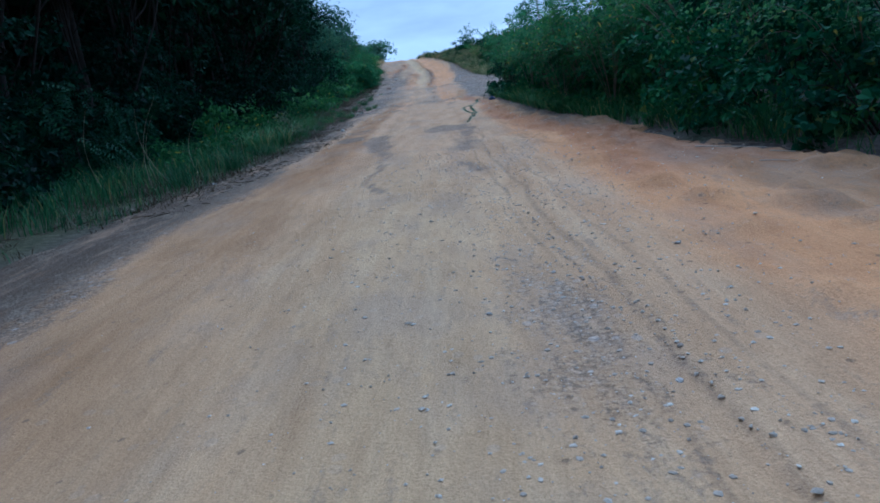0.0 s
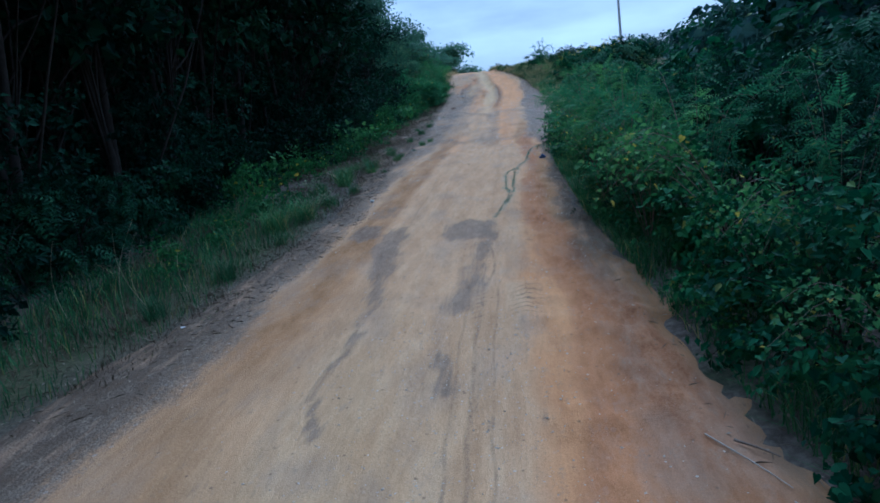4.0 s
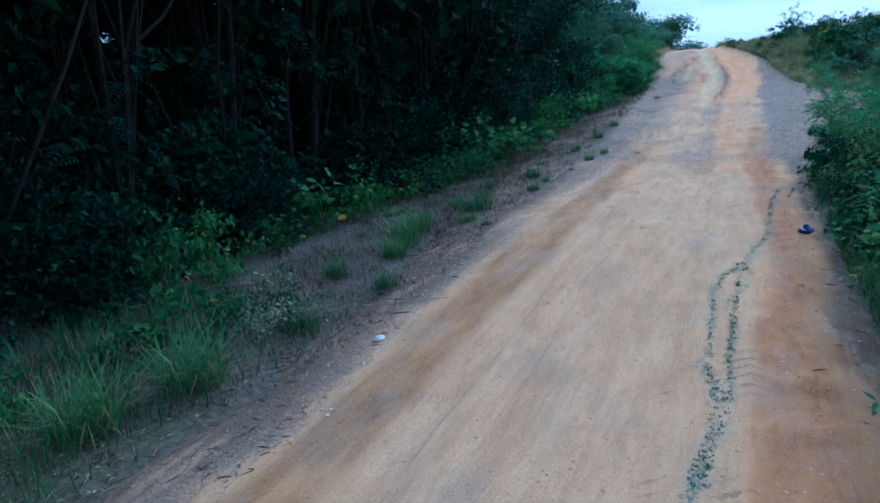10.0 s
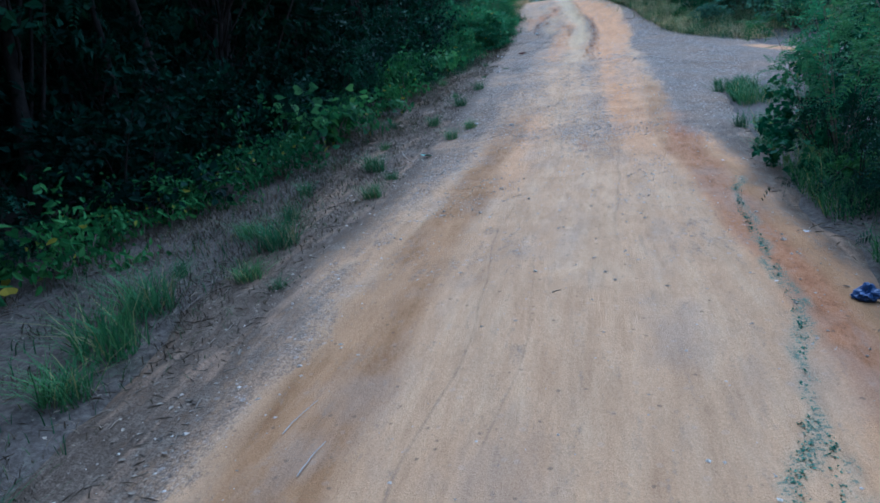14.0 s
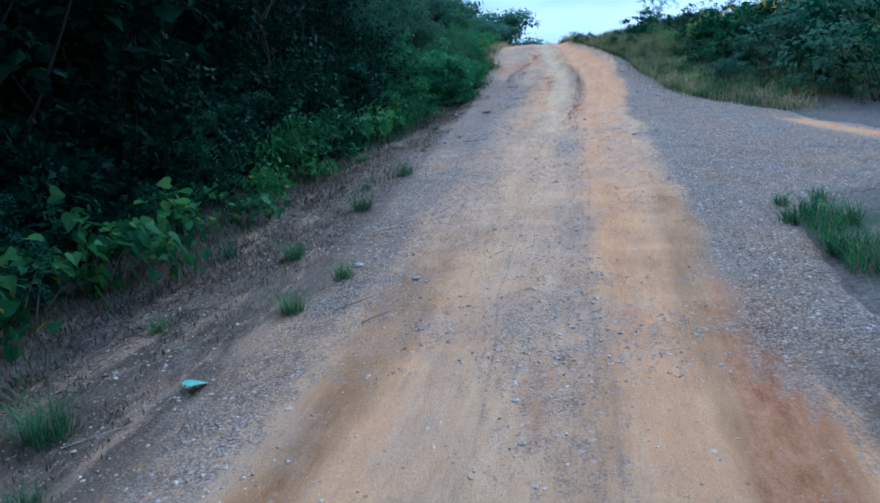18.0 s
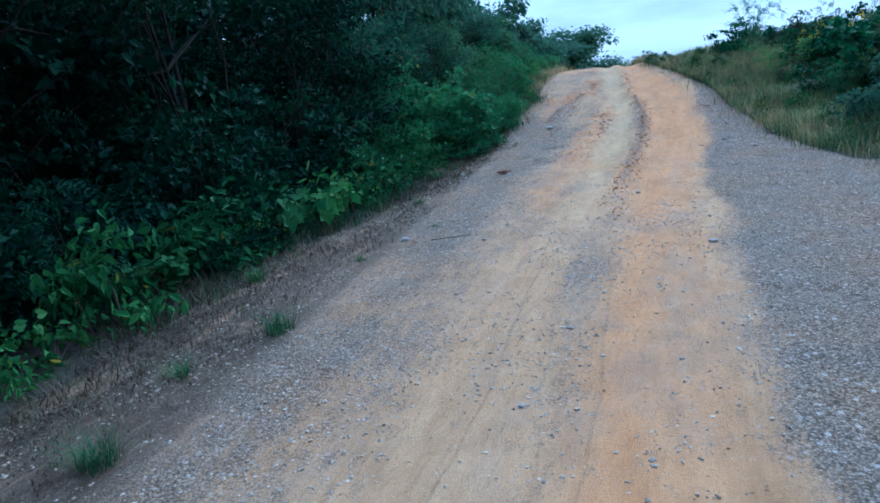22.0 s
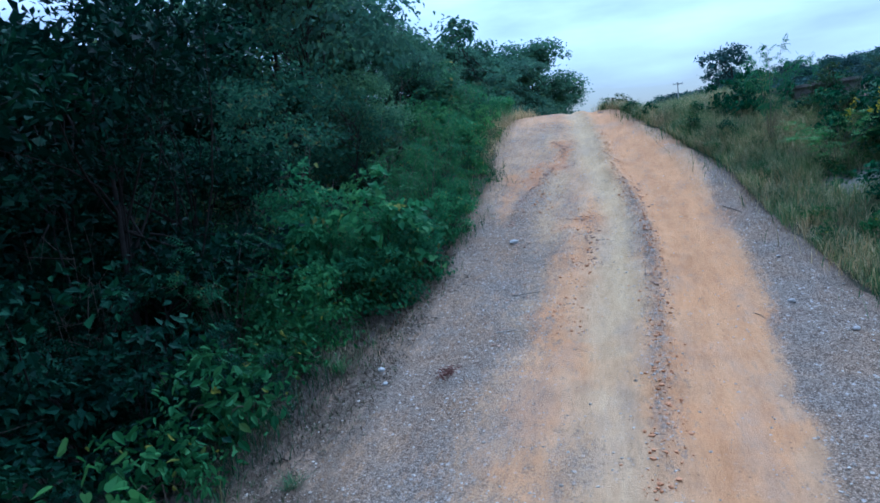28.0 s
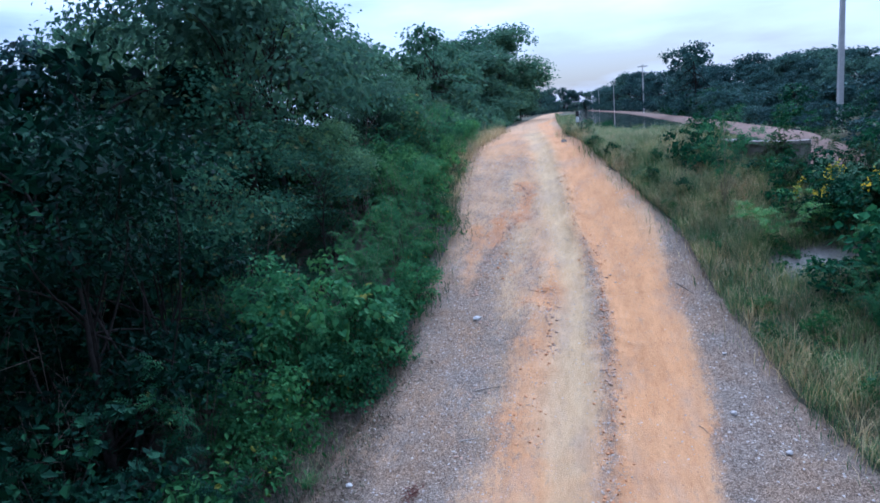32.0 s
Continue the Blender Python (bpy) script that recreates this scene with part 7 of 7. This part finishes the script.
def stone(x, y, size, mat=M_STONE, flat=0.55, label="grey-brown stone lying on the road", name="stone", seed=1):
    rng = np.random.default_rng(seed)
    bm = bmesh.new()
    bmesh.ops.create_icosphere(bm, subdivisions=2, radius=1.0)
    for v in bm.verts:
        k = 1 + 0.35 * (noise.noise(v.co * 1.7 + Vector((seed * 3.1, 0, 0)))) + 0.15 * noise.noise(v.co * 4 + Vector((0, seed * 2.3, 0)))
        v.co = Vector((v.co.x * k * size * rng.uniform(0.97, 1.03), v.co.y * k * size * 0.75, v.co.z * k * size * flat))
    me = bpy.data.meshes.new(name)
    bm.to_mesh(me)
    bm.free()
    me.materials.append(mat)
    ob = tagged(new(name, me), label, "stone", "stones on the road")
    p = on_road(np.array([x]), np.array([y]))[0]
    ob.matrix_basis = pose(float(p[0]), float(p[1]), float(p[2]) + size * flat * 0.35, 0, 0, float(rng.uniform(0, 360)))
    return ob


def stick(x0, y0, x1, y1, r=0.008, mat=M_TWIG, label="thin brown stick lying on the road", bow=0.012, name="stick", seed=0):
    rng = np.random.default_rng(seed + int(abs(x0 * 100 + y0 * 10)))
    s = np.linspace(0, 1, 9)
    x, y = x0 + (x1 - x0) * s, y0 + (y1 - y0) * s
    nx, ny = -(y1 - y0), (x1 - x0)
    b = bow * np.sin(np.pi * s) + rng.normal(size=9) * 0.0015
    x, y = x + nx * b / (np.hypot(nx, ny) + 1e-6), y + ny * b / (np.hypot(nx, ny) + 1e-6)
    p = on_road(x, y)
    p[:, 2] = p[0, 2] + (p[-1, 2] - p[0, 2]) * s + r + 0.006
    o = p[0].copy()
    v, f = tube(p - o, np.linspace(r, r * 0.45, 9) * 0.55, 6)
    ob = tagged(new(name, mesh_of(name, v, f, mat, True)), label, "stick", "sticks on the ground")
    ob.location = [float(q) for q in o]
    return ob


def litter():
    rng = np.random.default_rng(161)
    n = 26000
    y = np.concatenate([rng.uniform(6, 46, n), rng.uniform(2, 26, 1300)])
    u = rng.uniform(0, 1, n)
    x = np.concatenate([road_left(y[:n]) + 0.75 + (forest_line(y[:n]) - road_left(y[:n]) - 1.0) * u, road_right(y[n:]) + rng.normal(0.25, 0.25, 1300)])
    keep = rng.uniform(0, 1, len(x)) < smooth(0.25, 0.65, fbm(x, y, 0.8, 162))
    x, y = x[keep], y[keep]
    p = lay(x, y)
    rr = (x > road_left(y)) & (x < road_right(y))
    p[rr] = on_road(x[rr], y[rr])
    ax = unit(np.concatenate([rng.normal(size=(len(x), 2)), rng.normal(size=(len(x), 1)) * 0.10], 1))
    straw = rng.uniform(0, 1, len(x)) < 0.65
    ln = np.where(straw, rng.uniform(0.05, 0.18, len(x)), rng.uniform(0.025, 0.06, len(x)))
    wd = ln * np.where(straw, 0.03, 0.28)
    v, f = leaf_blades(p + np.array([0, 0, 0.006]), ax, ln, wd, rng, 0.97, 0.15)
    tagged(new("leaf_litter", mesh_of("leaf_litter", v, f, M_LITTER)), "dry brown leaf litter and straw on the verge", "leaf litter", "", "stuff")


gravel()
rough_strip()
clods()
moss_lines()
litter()
for k, (x, y, size, mat, label) in enumerate((
        (-2.48, 47.26, 0.10, M_WHITESTONE, "white angular rock on the grey verge"), (1.94, 44.45, 0.065, M_STONE, "pale rock beside the orange wheel track"),
        (0.25, 40.06, 0.06, M_STONE, "pale flat stone between the wheel tracks"), (-3.08, 37.35, 0.085, M_STONE, "flat grey stone lying in gravel"),
        (-2.2, 15.39, 0.07, M_WHITESTONE, "white flat stone on the verge"), (-2.49, 28.99, 0.06, M_WHITESTONE, "pale stone on the gravel verge"), (-1.66, 28.5, 0.05, M_STONE, "grey stone half sunk in the road"),
        (1.28, 36.75, 0.06, M_STONE, "dark stone on the gravel of the side road"), (-1.78, 37.22, 0.045, M_STONE, "dark stone on the gravel verge"), (1.05, 2.72, 0.016, M_STONE, "small grey stone on the road"),
        (0.13, 2.17, 0.014, M_STONE, "small grey stone on the road"), (0.46, 2.64, 0.013, M_STONE, "small grey stone on the road"), (0.62, 1.55, 0.016, M_STONE, "small grey stone on the road"),
        (-0.46, 1.05, 0.013, M_STONE, "small grey stone on the road"), (0.1, 1.02, 0.012, M_WHITESTONE, "small pale stone on the road"), (2.1, 46.0, 0.05, M_STONE, "grey stone beside the wheel track"),
        (2.5, 43.6, 0.06, M_STONE, "grey stone on the gravel edge"), (-0.28, 32.74, 0.035, M_STONE, "grey stone in the wheel track"), (-0.12, 34.21, 0.04, M_STONE, "grey stone in the wheel track"),
        (-3.55, 42.2, 0.05, M_WHITESTONE, "white stone at the foot of the bushes"), (-3.75, 42.6, 0.06, M_WHITESTONE, "white stone at the foot of the bushes"))):
    stone(x, y, size, mat, 0.5, label, "rock" if size > 0.08 else "stone", k + 1)
for a in ((-2.63, 37.27, -2.08, 37.5, 0.012, M_BLACK, "thin black stick lying on gravel"), (-2.2, 44.95, -1.75, 45.1, 0.014, M_TWIG), (1.62, 48.5, 1.9, 48.0, 0.02, M_TWIG), (-2.25, 43.6, -1.95, 43.7, 0.018, M_PALETWIG),
          (-1.75, 17.9, -1.68, 18.25, 0.007, M_PALETWIG), (-1.5, 17.55, -1.46, 17.85, 0.008, M_PALETWIG), (-2.9, 16.2, -2.0, 16.6, 0.012, M_PALETWIG), (-3.1, 16.4, -2.75, 16.9, 0.010, M_TWIG),
          (0.55, 12.9, 0.68, 12.95, 0.006, M_PALETWIG), (2.15, 5.3, 2.45, 4.7, 0.010, M_PALETWIG), (2.3, 5.2, 2.5, 5.0, 0.016, M_TWIG), (2.42, 4.6, 2.5, 4.4, 0.008, M_PALETWIG), (2.2, 4.3, 2.35, 4.1, 0.007, M_PALETWIG),
          (-2.3, 27.6, -1.95, 28.0, 0.008, M_TWIG), (-2.7, 28.3, -2.4, 28.5, 0.007, M_PALETWIG), (-1.9, 27.3, -1.7, 27.6, 0.008, M_TWIG), (-2.1, 26.2, -2.0, 26.5, 0.007, M_PALETWIG), (-0.95, 46.3, -0.85, 45.9, 0.008, M_PALETWIG),
          (-3.4, 25.2, -2.95, 25.6, 0.010, M_PALETWIG), (-3.3, 22.0, -2.8, 22.2, 0.009, M_TWIG), (1.4, 44.2, 1.5, 44.0, 0.012, M_TWIG), (-0.35, 19.79, -0.28, 19.83, 0.010, M_TWIG), (-2.7, 30.2, -2.35, 30.5, 0.008, M_TWIG)):
    stick(*a)


def dead_branch():
    """A forked dead branch with side twigs, lying on the litter."""
    rng = np.random.default_rng(173)
    s = np.linspace(0, 1, 9)[:, None]
    main = np.array([1.15, 0.30, 0.0]) * s + np.array([0, 0.10, 0.05]) * np.sin(np.pi * s)
    pieces = [tube(main, np.linspace(0.008, 0.003, 9), 6)]
    for k, (at, dx, dy) in enumerate(((3, 0.25, 0.38), (4, 0.34, -0.22), (6, 0.22, 0.24), (7, 0.20, -0.12))):
        q = np.linspace(0, 1, 6)[:, None]
        pieces.append(tube(main[at] + np.array([dx, dy, 0.05 + 0.04 * rng.uniform()]) * q + np.array([0.03, 0.02, 0.03]) * np.sin(np.pi * q), np.linspace(0.0045, 0.0015, 6), 5))
    ob = tagged(new("dead_branch", mesh_of("dead_branch", *joined(pieces), M_TWIG, True)), "pale forked dead branch lying on dry litter", "branch")
    p = on_road(np.array([-3.35]), np.array([16.0]))[0]
    ob.matrix_basis = pose(float(p[0]), float(p[1]), float(p[2]) + 0.03, 0, 0, 12)
    copy_thing(ob, pose(*place(-3.5, 19.6, 0.05), 0, 0, 70) @ Matrix.Diagonal((0.7, 0.7, 0.7, 1)))
    copy_thing(ob, pose(*place(-4.0, 27.6, 0.05), 0, 0, -25) @ Matrix.Diagonal((0.6, 0.6, 0.6, 1)))


dead_branch()


def red_twig():
    rng = np.random.default_rng(171)
    pieces = []
    for k in range(34):
        a = rng.uniform(0, 2 * np.pi)
        s = np.linspace(0, 1, 5)[:, None]
        r = rng.uniform(0.06, 0.2)
        pieces.append(tube(np.array([rng.normal() * 0.05, rng.normal() * 0.12, 0]) + np.array([np.cos(a) * r, np.sin(a) * r, rng.uniform(0.01, 0.07)]) * s + np.array([0, 0, 0.03]) * np.sin(np.pi * s), np.linspace(0.007, 0.003, 5), 4))
    m = plain_material("red_brown_twig", (0.11, 0.045, 0.034), (0.22, 0.10, 0.075), 30.0)
    ob = tagged(new("dead_twig", mesh_of("dead_twig", *joined(pieces), m, True)), "bunch of reddish dead twigs lying on gravel", "twig")
    p = on_road(np.array([-2.74]), np.array([42.47]))[0]
    ob.location = [float(q) for q in p]


red_twig()


def plastic_bag():
    bm = bmesh.new()
    bmesh.ops.create_icosphere(bm, subdivisions=4, radius=1.0)
    for v in bm.verts:
        c = v.co.copy()
        k = 1 + 0.30 * noise.noise(c * 2.2) + 0.22 * noise.ridged_multi_fractal(c * 3.1, 1.0, 2.0, 3, 1.0, 2.0) - 0.2
        v.co = Vector((c.x * 0.12 * k, c.y * 0.105 * k, c.z * 0.075 * k))
        if c.z > 0.8:
            v.co.z += 0.05 * (c.z - 0.8) * 5
    me = bpy.data.meshes.new("plastic_bag")
    bm.to_mesh(me)
    bm.free()
    me.materials.append(M_BAG)
    ob = tagged(new("plastic_bag", me), "crumpled blue plastic bag at the foot of the bushes", "bag")
    p = on_road(np.array([1.73]), np.array([19.5]))[0]
    ob.matrix_basis = pose(float(p[0]), float(p[1]), float(p[2]) + 0.03) @ Matrix.Diagonal((0.68, 0.68, 0.62, 1))


plastic_bag()


def fallen_leaf():
    rng = np.random.default_rng(181)
    v, f = heart_leaves(np.zeros((1, 3)), np.array([[0.6, 0.8, 0.02]]), np.array([0.17]), rng, 1.0)
    ob = tagged(new("fallen_leaf", mesh_of("fallen_leaf", v, f, M_TEALLEAF)), "large blue-green leaf lying on dry litter", "leaf")
    ob.location = place(-2.93, 26.0, 0.06)
    for x, y, s in ((1.62, 24.0, 0.05), (1.75, 20.9, 0.04), (-2.9, 8.1, 0.06)):
        v, f = heart_leaves(np.zeros((1, 3)), np.array([[0.3, 0.9, 0.1]]), np.array([s]), rng, 1.0)
        ob = tagged(new("paper_scrap", mesh_of("paper_scrap", v, f, M_PAPER)), "scrap of white litter beside the road", "litter")
        p = on_road(np.array([x]), np.array([y]))[0]
        ob.location = (float(p[0]), float(p[1]), float(p[2]) + 0.02)


fallen_leaf()


def bollard():
    root = thing("guide_post", "short black and white banded concrete guide post", "guide post")
    for k in range(5):
        z0, z1 = -0.1 + 0.16 * k, -0.1 + 0.16 * (k + 1)
        a = 0.075
        v = [(x * a, y * a, z) for z in (z0, z1) for x, y in ((-1, -1), (1, -1), (1, 1), (-1, 1))]
        part("band", mesh_of("band", v, np.array([(0, 3, 2, 1), (4, 5, 6, 7), (0, 1, 5, 4), (1, 2, 6, 5), (2, 3, 7, 6), (3, 0, 4, 7)]), M_WHITE if k % 2 else M_BLACK), root, "white band" if k % 2 else "black band")
    return root


post = bollard()
post.matrix_basis = pose(*place(-0.5, 68.4, 0.1)) @ Matrix.Diagonal((1, 1, 1.6, 1))
